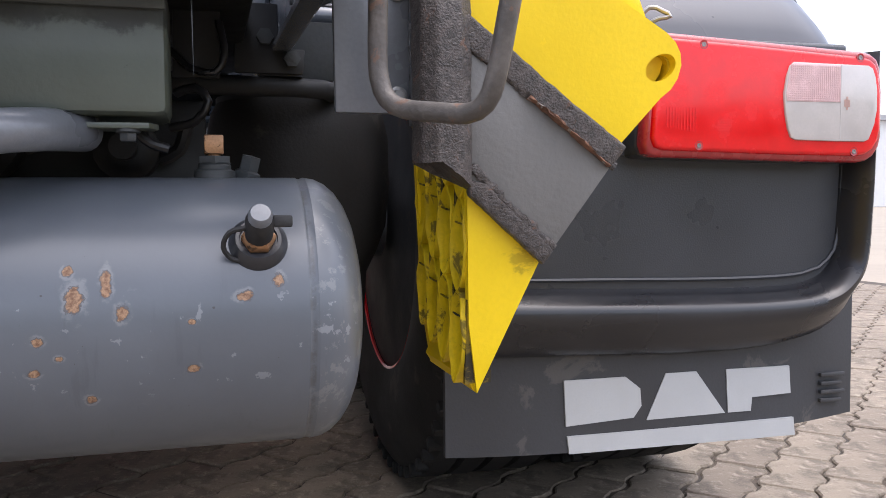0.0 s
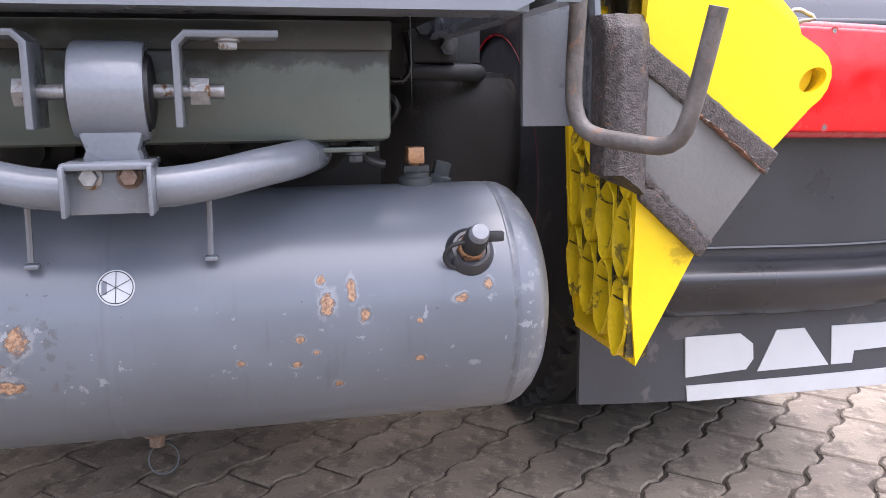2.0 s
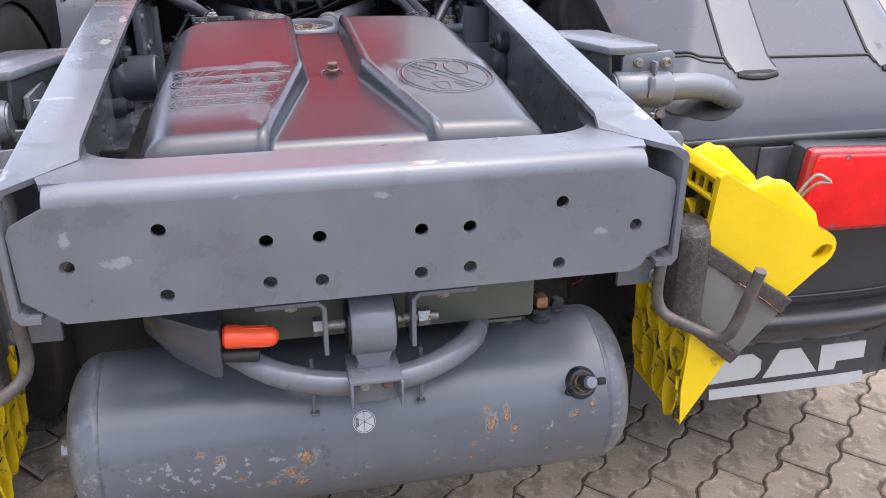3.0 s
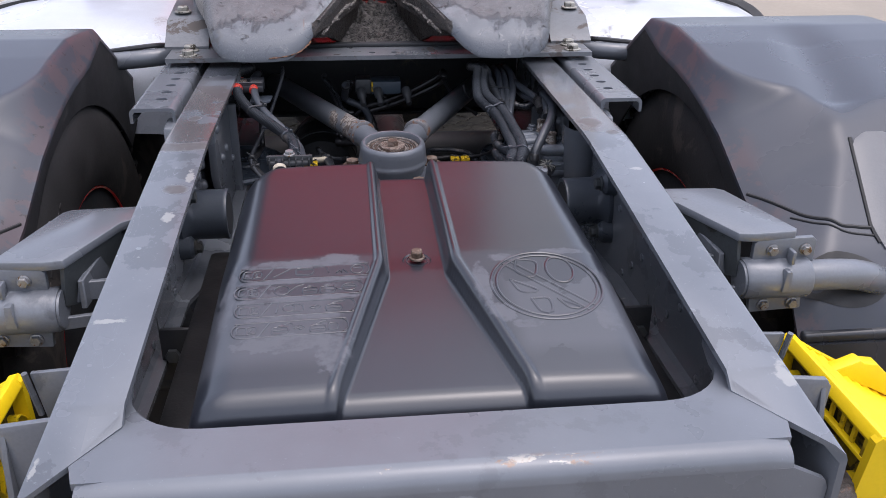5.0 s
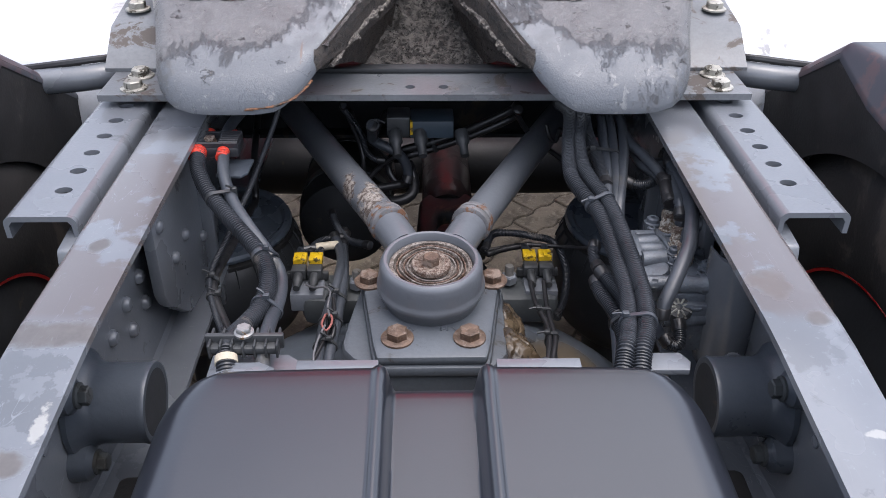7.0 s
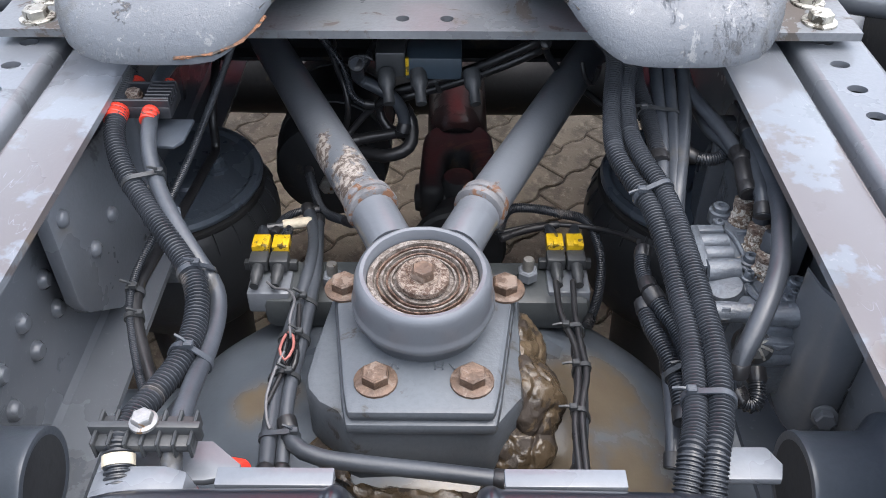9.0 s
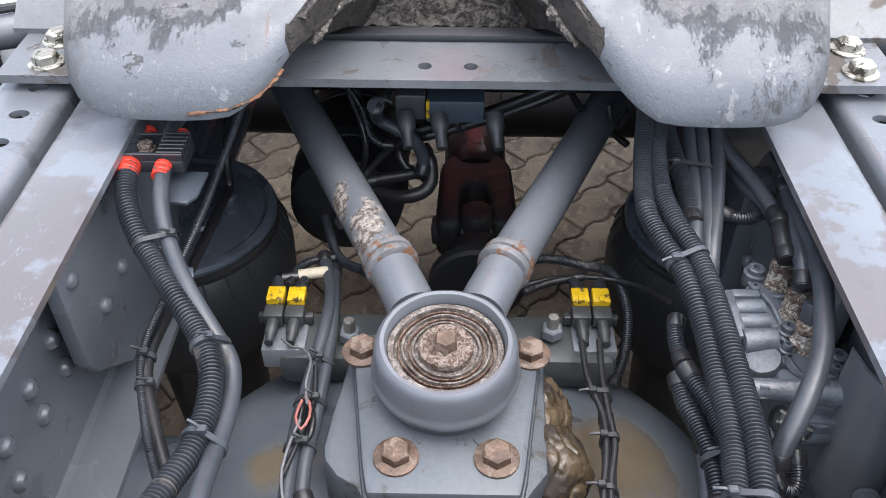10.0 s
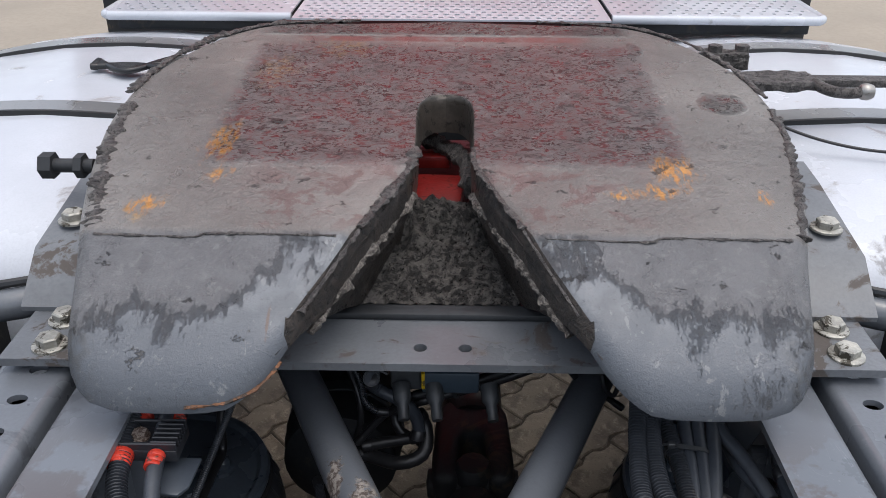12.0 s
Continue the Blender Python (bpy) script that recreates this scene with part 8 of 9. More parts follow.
hose("grey painted hose hanging under the mounting plate", "p", 0.0084, (-0.09, 2.34, 0.93), (-0.093, 2.382, 0.887), (-0.075, 2.379, 0.877), (-0.053, 2.373, 0.867), (-0.04, 2.374, 0.848), (-0.035, 2.371, 0.828), (-0.038, 2.365, 0.814))
hose("black corrugated conduit hanging under the mounting plate", "c", 0.0052, (-0.14, 2.4, 0.94), (-0.141, 2.415, 0.926), (-0.123, 2.404, 0.906), (-0.111, 2.393, 0.887), (-0.104, 2.377, 0.867), (-0.09, 2.37, 0.857), (-0.074, 2.372, 0.853))
hose("black corrugated conduit hanging under the mounting plate", "c", 0.0052, (-0.071, 2.429, 0.916), (-0.082, 2.431, 0.896), (-0.091, 2.401, 0.887), (-0.106, 2.401, 0.881), (-0.117, 2.411, 0.887), (-0.128, 2.438, 0.896), (-0.133, 2.431, 0.916))
hose("thin black cable hanging under the mounting plate", "p", 0.0041, (-0.137, 2.423, 0.916), (-0.122, 2.401, 0.887), (-0.112, 2.384, 0.867), (-0.11, 2.375, 0.838), (-0.119, 2.387, 0.799))
hose("thin black cable hanging under the mounting plate", "p", 0.0045, (-0.054, 2.384, 0.857), (-0.081, 2.383, 0.838), (-0.1, 2.379, 0.818), (-0.117, 2.373, 0.799))
hose("thin black cable hanging under the mounting plate", "p", 0.0045, (0.142, 2.382, 0.935), (0.164, 2.395, 0.896), (0.197, 2.42, 0.857), (0.235, 2.417, 0.828))
hose("thin black cable hanging under the mounting plate", "p", 0.0032, (0.193, 2.373, 0.916), (0.199, 2.366, 0.896), (0.21, 2.37, 0.887), (0.213, 2.359, 0.916))


# ---- fittings on the hoses ----
TIE = surface("cable_tie_nylon", srgb(52, 54, 56), 0.4, var=0.2, scale=30, grain=200)
RED_RUBBER = surface("red_collar", srgb(196, 56, 40), 0.45, var=0.2, scale=40, grain=200, dirt=srgb(92, 56, 50), dirt_at=0.55, dirt_scale=70)
PLUG_YELLOW = surface("yellow_plug", srgb(186, 152, 14), 0.45, var=0.15, scale=60, grain=300, dirt=srgb(84, 70, 30), dirt_at=0.54, dirt_scale=110)
TAPE = surface("cream_tape", srgb(178, 169, 150), 0.7, var=0.15, scale=80, grain=300, bump=0.3)
CAST = surface("corroded_alloy", srgb(92, 98, 106), 0.34, 0.1, var=0.3, scale=30, grain=300, bump=0.3, dirt=srgb(134, 130, 124), dirt_at=0.60, dirt_scale=55)
CORRODED = clotted_grease("white_corrosion", srgb(104, 84, 68), srgb(206, 202, 194), 170, 0.002)


def tie(where, grey=False, reach=0.024):
    """A cable tie drawn tight round the hoses that pass a place, with its lock."""
    o = Vector(where)
    best = min(((p - o).length, i, j) for i, (line, r) in enumerate(LINES) for j, p in enumerate(line))
    line, r0 = LINES[best[1]]
    j = best[2]
    mid = line[j]
    d = (line[min(j + 2, len(line) - 1)] - line[max(j - 2, 0)]).normalized()
    held = [(mid, r0)]
    for i, (other, r) in enumerate(LINES):
        if i != best[1]:
            p = min(other, key=lambda q: (q - mid).length)
            if (p - mid).length < reach:
                held.append((p - d * (p - mid).dot(d), r))
    a = frame_of(d)[1]
    b = d.cross(a)
    loop = []
    for i in range(28):
        t = 2 * math.pi * i / 28
        n = a * math.cos(t) + b * math.sin(t)
        loop.append((max(((p - mid).dot(n) + r, (p - mid) + n * r) for p, r in held)[1], n))
    loop.append(loop[0])
    band = loft([[mid + q + n * v + d * u for u, v in ((-0.0026, 0.0002), (-0.0026, 0.0018), (0.0026, 0.0018), (0.0026, 0.0002))] for q, n in loop], caps=False)
    q, n = max(loop, key=lambda m: m[1].z + 0.6 * m[1].x * (1 if mid.x < 0 else -1))
    lock = box(-0.004, 0.004, -0.003, 0.003, -0.003, 0.003, 0.001, 1)
    bmesh.ops.transform(lock, matrix=Matrix.Translation(mid + q + n * 0.003), verts=lock.verts)
    side = d.cross(n)
    tail = pipe([mid + q + n * 0.003, mid + q + n * 0.006 + side * 0.006, mid + q + n * 0.007 + side * 0.013], 0.0015, 5, 0.005)
    return solid("cable_tie", join(band, lock, tail), HOSE if grey else TIE, "grey painted cable tie round a hose bundle" if grey else "black cable tie round a hose bundle", "cable tie", "cable ties")


for where, grey in (((-0.268, 2.063, 0.943), False),
                    ((-0.206, 1.953, 0.925), True),
                    ((-0.200, 1.865, 0.928), True),
                    ((-0.288, 1.995, 0.875), False),
                    ((-0.285, 1.955, 0.87), False),
                    ((0.221, 2.052, 0.943), True),
                    ((0.258, 1.80, 0.943), True),
                    ((0.220, 1.885, 0.885), False),
                    ((0.253, 2.20, 0.948), False),
                    ((-0.140, 2.05, 0.80), False),
                    ((-0.146, 2.00, 0.80), False),
                    ((-0.155, 1.945, 0.80), False),
                    ((-0.165, 1.87, 0.80), True),
                    ((0.163, 2.02, 0.797), False),
                    ((0.168, 1.965, 0.797), False),
                    ((0.163, 1.905, 0.797), False),
                    ((0.0, 2.33, 0.918), False),
                    ((-0.035, 2.305, 0.905), False)):
    tie(where, grey)

# conduit clamp on the left
clamp = thing("hose_clamp_block", (-0.19, 1.77, 0.92), "black ribbed plastic hose clamp with a steel bolt", "hose clamp")
part("block", box(-0.224, -0.154, 1.755, 1.782, 0.944, 0.952, 0.002), TIE, clamp)
for i in range(7):
    part("rib", box(-0.224 + 0.0112 * i, -0.2215 + 0.0112 * i, 1.753, 1.784, 0.940, 0.957, 0.001, 1), TIE, clamp)
part("cross_rib", box(-0.228, -0.150, 1.765, 1.771, 0.944, 0.960, 0.001), TIE, clamp)
part("bolt", hexbolt((-0.189, 1.769, 0.960), (0, 0, 1), 0.0080, 0.007, 1.25), BOLT, clamp)
part("tape", pipe([p for p in LINES[0][0] if 1.744 < p.y < 1.757], 0.0116, 14, 0.01), TAPE, clamp, "white tape round the conduit")
part("saddle", prism([(-0.232, 0.90), (-0.222, 0.934), (-0.206, 0.943), (-0.172, 0.943), (-0.158, 0.936), (-0.148, 0.90)], "y", 1.722, 1.747, 0.004), FRAME, clamp)
part("bracket", prism([(-0.228, 1.748), (-0.15, 1.748), (-0.125, 1.754), (-0.126, 1.762), (-0.15, 1.782), (-0.228, 1.782)], "z", 0.915, 0.922, 0.001), FRAME, clamp)
clamp2 = thing("hose_bracket", (0.25, 1.77, 0.92), "grey steel bracket carrying two conduits", "bracket")
part("plate", prism([(0.185, 1.752), (0.262, 1.752), (0.266, 1.765), (0.258, 1.780), (0.20, 1.780)], "z", 0.915, 0.922, 0.001), FRAME, clamp2)
cap = thing("breather_cap", (-0.15, 1.80, 0.84), "small red plastic cap on the axle", "cap")
part("cap", rev([(0.010, 0), (0.010, 0.012), (0.008, 0.016), (0, 0.017)], (-0.150, 1.80, 0.86), (0.7, -0.4, 0.4), 14), RED_RUBBER, cap)
part("stem", rev([(0.007, -0.03), (0.007, 0.0), (0, 0)], (-0.150, 1.80, 0.86), (0.7, -0.4, 0.4), 12), TIE, cap)

# bulkhead with red collars
bulk = thing("hose_bulkhead", (-0.3, 2.18, 0.95), "black ribbed bulkhead block with red hose collars", "hose connector")
part("block", box(-0.327, -0.262, 2.150, 2.192, 0.968, 0.982, 0.002), RIM_BLACK, bulk)
for i in range(6):
    part("rib", box(-0.288, -0.262, 2.152 + 0.0066 * i, 2.1545 + 0.0066 * i, 0.980, 0.992, 0.0008, 1), RIM_BLACK, bulk)
for y in (2.151, 2.186):
    part("rib", box(-0.327, -0.262, y, y + 0.004, 0.980, 0.990, 0.001, 1), RIM_BLACK, bulk)
part("bolt", roughen(hexbolt((-0.304, 2.170, 0.982), (0, 0, 1), 0.0078, 0.007, 1.3), 0.0012, 90), CRUST, bulk)
part("mounting_strap", prism([(-0.290, 2.122), (-0.256, 2.118), (-0.248, 2.130), (-0.246, 2.17), (-0.290, 2.17)], "z", 0.952, 0.956, 0.001), TUBE, bulk, "grey bent steel mounting strap")
part("strap_tab", prism([(-0.262, 2.048), (-0.244, 2.042), (-0.238, 2.050), (-0.242, 2.062), (-0.262, 2.064)], "z", 0.92, 0.923, 0.001), TUBE, bulk)
for x, y, r in ((-0.3155, 2.143, 0.0116), (-0.2815, 2.142, 0.0088), (-0.312, 2.200, 0.0100), (-0.276, 2.198, 0.0078)):
    part("red_collar", rev([(r * 0.96, -0.008), (r, -0.007), (r, -0.003), (r * 0.93, -0.002), (r, -0.001), (r, 0.004), (r * 0.93, 0.005), (r, 0.006), (r, 0.009), (r * 0.9, 0.010)], (x, y, 0.977), (0.04, -1, -0.10), 20), RED_RUBBER, bulk)

# sensor plugs
for sx, x0, y0 in ((-1, -0.179, 2.142), (1, 0.158, 2.147)):
    p = thing("sensor_plug", (x0, y0, 0.78), "pair of yellow and black sensor plugs", "electrical plug", "sensor plugs")
    for k in (-1, 1):
        x = x0 + 0.0115 * k
        part("yellow_latch", join(box(x - 0.0095, x + 0.0095, y0 - 0.011, y0 + 0.011, 0.800, 0.812, 0.001), box(x - 0.003, x + 0.003, y0 - 0.012, y0 - 0.004, 0.811, 0.815, 0.001)), PLUG_YELLOW, p)
        part("socket", join(box(x - 0.0105, x + 0.0105, y0 - 0.030, y0 - 0.011, 0.790, 0.806, 0.002), rev([(0.007, 0), (0.007, 0.016), (0.005, 0.020), (0.005, 0.03), (0, 0.03)], (x, y0 - 0.03, 0.797), (0, -1, -0.05), 12)), TIE, p)
        part("boot", rev([(0.008, 0), (0.007, 0.012), (0.005, 0.022), (0, 0.022)], (x, y0 + 0.011, 0.803), (0.2 * k, 1, 0), 12), CONDUIT, p)
    part("rail", box(x0 - 0.03, x0 + 0.03, y0 - 0.020, y0 - 0.012, 0.783, 0.795, 0.001), TIE, p)
    part("holder", box(x0 - 0.022, x0 + 0.026, y0 - 0.06, y0 - 0.02, 0.755, 0.785, 0.003), FRAME, p)
wrap = thing("taped_plug", (-0.15, 2.19, 0.79), "connector wrapped in cream tape", "electrical plug")
part("tape_roll", roughen(rev([(0.0062, 0), (0.0066, 0.004), (0.0066, 0.030), (0.006, 0.034), (0, 0.034)], (-0.172, 2.182, 0.802), (0.95, 0.2, 0.0), 14), 0.0006, 120), TAPE, wrap)
part("cable_end", rev([(0.0048, 0), (0.0048, 0.02), (0, 0.02)], (-0.190, 2.177, 0.802), (0.95, 0.2, 0), 10), TIE, wrap)
hose("small red wire loop tied to a grey hose", "p", 0.0015, (-0.136, 1.990, 0.820), (-0.130, 1.982, 0.822), (-0.128, 1.966, 0.822), (-0.134, 1.952, 0.821), (-0.141, 1.965, 0.822), (-0.138, 1.986, 0.821))
hose("thin grey wire loop tied beside a grey hose", "p", 0.0015, (-0.136, 1.962, 0.822), (-0.142, 1.940, 0.820), (-0.146, 1.912, 0.816), (-0.143, 1.890, 0.812), (-0.138, 1.878, 0.810))
hose("thin grey wire loop tied beside a grey hose", "p", 0.0015, (-0.176, 2.085, 0.800), (-0.162, 2.066, 0.808), (-0.147, 2.055, 0.817), (-0.136, 2.035, 0.822), (-0.137, 2.005, 0.822), (-0.132, 1.98, 0.822))

# studs of the link seat
for x, y in ((-0.105, 2.10), (0.114, 2.11)):
    st = thing("seat_stud", (x, y, 0.785), "grey threaded stud with a nut on the axle seat", "stud", "seat studs")
    part("nut", rev([(0.012, 0), (0.012, 0.011), (0.010, 0.013), (0, 0.013)], (x, y, 0.786), (0, 0, 1), 6), FRAME, st)
    part("thread", rev([(0.0065, 0.0), (0.0065, 0.026), (0.0055, 0.028), (0, 0.028)], (x, y, 0.786), (0, 0, 1), 12), STEEL, st)

# ---- valve block ----
vb = thing("brake_valve_block", (0.29, 1.97, 0.80), "corroded grey cast brake valve block with pipe fittings", "valve block")
VALVE_Z = 0.893
part("upper_body", roughen(bevel(prism([(0.296, 1.992), (0.316, 1.976), (0.350, 1.974), (0.356, 2.03), (0.350, 2.100), (0.312, 2.112), (0.300, 2.085)], "z", 0.845, VALVE_Z - 0.006), 0.005, 3), 0.0012, 60), CAST, vb)
part("lower_body", roughen(bevel(prism([(0.298, 1.940), (0.346, 1.938), (0.350, 1.982), (0.296, 1.985)], "z", 0.815, 0.884), 0.006, 3), 0.0015, 60, 3), CAST, vb)
part("front_web", roughen(prism([(0.304, 1.932), (0.342, 1.930), (0.344, 1.945), (0.304, 1.947)], "z", 0.80, 0.872, 0.003), 0.001, 80), CAST, vb)
# manifold frame with three ribs on the inner side
part("port_frame", roughen(join(box(0.268, 0.277, 2.008, 2.070, 0.872, 0.897, 0.002), box(0.275, 0.302, 2.062, 2.072, 0.872, 0.896, 0.002), box(0.275, 0.300, 2.004, 2.016, 0.872, 0.894, 0.002)), 0.0007, 90), CAST, vb)
for y, r in ((2.053, 0.0085), (2.034, 0.0085), (2.010, 0.0125)):
    part("port", roughen(rev([(r * 0.6, -0.002), (r * 0.95, -0.001), (r, 0.002), (r, 0.030), (0.0, 0.031)], (0.274, y, 0.888), (1, 0.03, 0), 18), 0.0008, 120, y), CAST, vb)
    # A flat dark disc painted as the shade of a hole.
    part("port_bore", rev([(r * 0.6, 0.0), (0, 0.0)], (0.2715, y, 0.888), (1, 0.03, 0), 14), CAVITY, vb)
for i, (x, y, z, r) in enumerate(((0.328, 2.088, 0.882, 0.0112), (0.331, 2.046, 0.882, 0.0112), (0.328, 2.006, 0.880, 0.0105))):
    h = 0.030
    f = part("fitting", roughen(roughen(rev([(r * 1.15, 0), (r * 1.22, 0.005), (r * 1.05, 0.008), (r * 1.12, 0.013), (r * 0.95, 0.016), (r * 1.04, 0.022), (r * 0.95, h), (r * 0.6, h + 0.002), (0, h + 0.002)], (x, y, z), (0.02, 0.12, 1), 28), 0.0022, 150, i), 0.0012, 320, i), CORRODED, vb, "fitting crusted with white and brown corrosion")
    part("nut", rev([(r * 0.9, 0.024), (r * 1.16, 0.025), (r * 1.16, 0.030), (r * 0.8, 0.0315)], (x, y, z), (0.02, 0.12, 1), 8), CRUST, f, "rust brown nut")
    part("sleeve", rev([(0.0080, h), (0.0092, h + 0.004), (0.0080, h + 0.008), (0.0086, h + 0.014), (0.0072, h + 0.020), (0, h + 0.020)], (x, y, z), (0.08, 0.35, 1), 16), TIE if i == 0 else HOSE, f)
    part("rim", rev([(r * 1.5, -0.004), (r * 1.62, 0.001), (r * 1.5, 0.004), (r * 1.3, 0.004), (r * 1.2, 0.0), (0, 0.0)], (x, y, z - 0.001), (0, 0.06, 1), 28), CAST, vb)
part("rim", rev([(0.024, -0.003), (0.0255, 0.001), (0.024, 0.0035), (0.0215, 0.0035), (0.0205, 0.0), (0.0185, 0.0005), (0.0175, 0.0035), (0.0155, 0.0035), (0.0145, 0.0), (0, 0.0)], (0.331, 1.990, 0.885), (0.05, -0.1, 1), 32), CAST, vb)
for x, y, r in ((0.308, 2.101, 0.0085), (0.300, 2.075, 0.0055), (0.318, 2.022, 0.0070), (0.352, 1.987, 0.0085), (0.338, 1.964, 0.0070), (0.346, 2.066, 0.0060), (0.310, 1.998, 0.0048), (0.350, 2.020, 0.0055), (0.346, 1.972, 0.0050)):
    part("screw", join(rev([(r * 1.3, -0.012), (r * 1.35, 0.001), (r, 0.002), (r, 0.007), (r * 0.8, 0.0085), (r * 0.45, 0.0085), (r * 0.4, 0.004), (0, 0.004)], (x, y, VALVE_Z - 0.003), (0.05, 0.05, 1), 14)), CAST, vb)
part("boss", roughen(rev([(0.0175, -0.030), (0.0175, 0.008), (0.016, 0.012), (0.010, 0.013), (0, 0.013)], (0.290, 1.992, 0.876), (-0.25, -0.1, 1), 26), 0.0008, 50), CAST, vb)
for a, b in (((0.300, 2.090), (0.316, 2.026)), ((0.344, 2.075), (0.347, 2.022)), ((0.304, 2.020), (0.312, 1.998)), ((0.318, 2.070), (0.342, 2.066)), ((0.318, 2.026), (0.344, 2.026))):
    mid = ((a[0] + b[0]) / 2 + 0.004, (a[1] + b[1]) / 2, VALVE_Z - 0.003)
    part("rib", pipe([(a[0], a[1], VALVE_Z - 0.006), mid, (b[0], b[1], VALVE_Z - 0.006)], 0.0026, 8, 0.004), CAST, vb)
part("barrel", roughen(join(rev([(0.0075, -0.030), (0.0098, -0.028), (0.0098, 0.022), (0.0112, 0.025), (0.0112, 0.050), (0.0125, 0.052), (0.0125, 0.070), (0.010, 0.073), (0, 0.073)], (0.280, 1.949, 0.893), (1, -0.04, 0), 24), rev([(0.0105, -0.006), (0.0105, 0.002), (0, 0.002)], (0.276, 1.949, 0.893), (1, -0.04, 0), 6)), 0.0006, 90), CAST, vb)
part("round_port", rev([(0.0145, -0.02), (0.0145, 0.004), (0.0130, 0.006), (0.0105, 0.006), (0.0095, 0.001), (0, -0.003)], (0.328, 1.943, 0.869), (0, -0.5, 0.86), 26), CAST, vb)
part("hex_recess", rev([(0.0075, 0.001), (0.0065, 0.0035), (0.003, 0.0036), (0.0028, 0.001), (0, 0.001)], (0.328, 1.943, 0.869), (0, -0.5, 0.86), 6), CAVITY, vb)
part("lower_port", rev([(0.009, -0.03), (0.009, 0.026), (0.0078, 0.029), (0, 0.029)], (0.318, 1.935, 0.848), (1, 0.0, 0.05), 18), CAST, vb)
MUFFLER = Vector((0.306, 1.938, 0.862))
part("muffler", rev([(0.0150, -0.014), (0.0180, -0.010), (0.0180, 0.004), (0.0135, 0.008), (0, 0.009)], MUFFLER, (-0.05, -0.65, 0.76), 24), TIE, vb)
for k in range(9):
    a = k * 2 * math.pi / 9
    d, u, v = frame_of((-0.05, -0.65, 0.76))
    way = u * math.cos(a) + v * math.sin(a)
    part("muffler_fin", pipe([MUFFLER + d * 0.0090 + way * 0.004, MUFFLER + d * 0.0088 + way * 0.009, MUFFLER + d * 0.0058 + way * 0.0158], 0.0015, 6, 0.004), ZINC, vb)
bulge = [(0.336, 1.950), (0.340, 1.925), (0.348, 1.908), (0.360, 1.899), (0.374, 1.897), (0.3865, 1.900)]
sheet = []
for z, k in ((0.765, 0.75), (0.775, 0.88), (0.79, 0.96), (0.81, 1.0), (0.90, 1.0), (0.935, 1.0), (0.945, 1.0)):
    outer = [(0.3865 - (0.3865 - x) * k, y, z) for x, y in bulge]
    sheet.append(outer + [(x + 0.002, y + 0.004, z) for x, y, z in reversed(outer)])
part("mounting_bracket", loft(sheet), FRAME, vb, angle=50)
part("bracket_flange", prism([(1.900, 0.785), (2.02, 0.80), (2.03, 0.90), (1.900, 0.90)], "x", 0.381, 0.387, 0.002), FRAME, vb)
part("bracket_bolt", hexbolt((0.370, 1.894, 0.815), (-0.2, -1, 0.2), 0.0095, 0.010, 1.25), FRAME, vb)

# ---- dark valves behind the lower crossmember ----
rv = thing("relay_valve", (0.0, 1.40, 0.48), "black relay valve on a plate in deep shadow", "valve")
part("shield", prism([(0.252, 0.672), (0.300, 0.672), (0.302, 0.75), (0.254, 0.75)], "y", 1.300, 1.304, 0.001), RUBBER, rv)
part("plate", box(-0.27, 0.285, 1.40, 1.41, 0.50, 0.66, 0.003), SEAM, rv)
for x, z, r in ((-0.12, 0.60, 0.04), (0.05, 0.61, 0.045), (0.20, 0.60, 0.035)):
    part("valve_body", rev([(r, 0), (r, 0.05), (r * 0.7, 0.06), (r * 0.4, 0.062), (r * 0.4, 0.09), (0, 0.09)], (x, 1.40, z), (0, -1, 0), 18), SEAM, rv)
    part("elbow", pipe([(x + r, 1.37, z - 0.01), (x + r + 0.02, 1.365, z), (x + r + 0.03, 1.36, z + 0.03)], 0.008, 8, 0.008), CABLE, rv)
hose("thin black cable looped behind the air tank fitting", "p", 0.004, (0.25, 1.30, 0.70), (0.27, 1.285, 0.68), (0.295, 1.28, 0.675), (0.305, 1.28, 0.695), (0.30, 1.29, 0.73))
hose("thin black cable looped behind the air tank fitting", "p", 0.0045, (0.255, 1.30, 0.655), (0.275, 1.285, 0.66), (0.288, 1.28, 0.645), (0.275, 1.285, 0.625), (0.25, 1.31, 0.62))

# ---- control box under the mounting plate ----
cb = thing("control_box", (-0.01, 2.37, 0.9), "dark blue-grey control valve box with a yellow stripe", "control box")
part("case", box(-0.030, 0.040, 2.345, 2.40, 0.905, 0.935, 0.003), surface("blue_grey_plastic", srgb(50, 62, 72), 0.45, var=0.1), cb)
part("flange", box(-0.068, -0.030, 2.350, 2.395, 0.905, 0.940, 0.004), TIE, cb)
part("yellow_stripe", box(-0.030, -0.026, 2.344, 2.349, 0.912, 0.935), PLUG_YELLOW, cb)
for x in (-0.055, 0.052, -0.015):
    part("connector", rev([(0.011, 0), (0.011, 0.02), (0.007, 0.026), (0.007, 0.045), (0, 0.045)], (x, 2.350, 0.915), (0.1, -0.7, -0.5), 12), TIE, cb)
res = thing("air_reservoir", (-0.16, 2.62, 0.57), "black air reservoir in deep shadow beneath the coupling", "air tank")
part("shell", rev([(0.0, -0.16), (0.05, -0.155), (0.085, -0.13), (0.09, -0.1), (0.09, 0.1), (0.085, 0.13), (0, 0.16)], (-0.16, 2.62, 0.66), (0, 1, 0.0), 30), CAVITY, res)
for y in (2.56, 2.68):
    part("strap", rev([(0.0905, -0.012), (0.0925, -0.011), (0.0925, 0.011), (0.0905, 0.012)], (-0.16, y, 0.66), (0, 1, 0), 30), DARK, res)
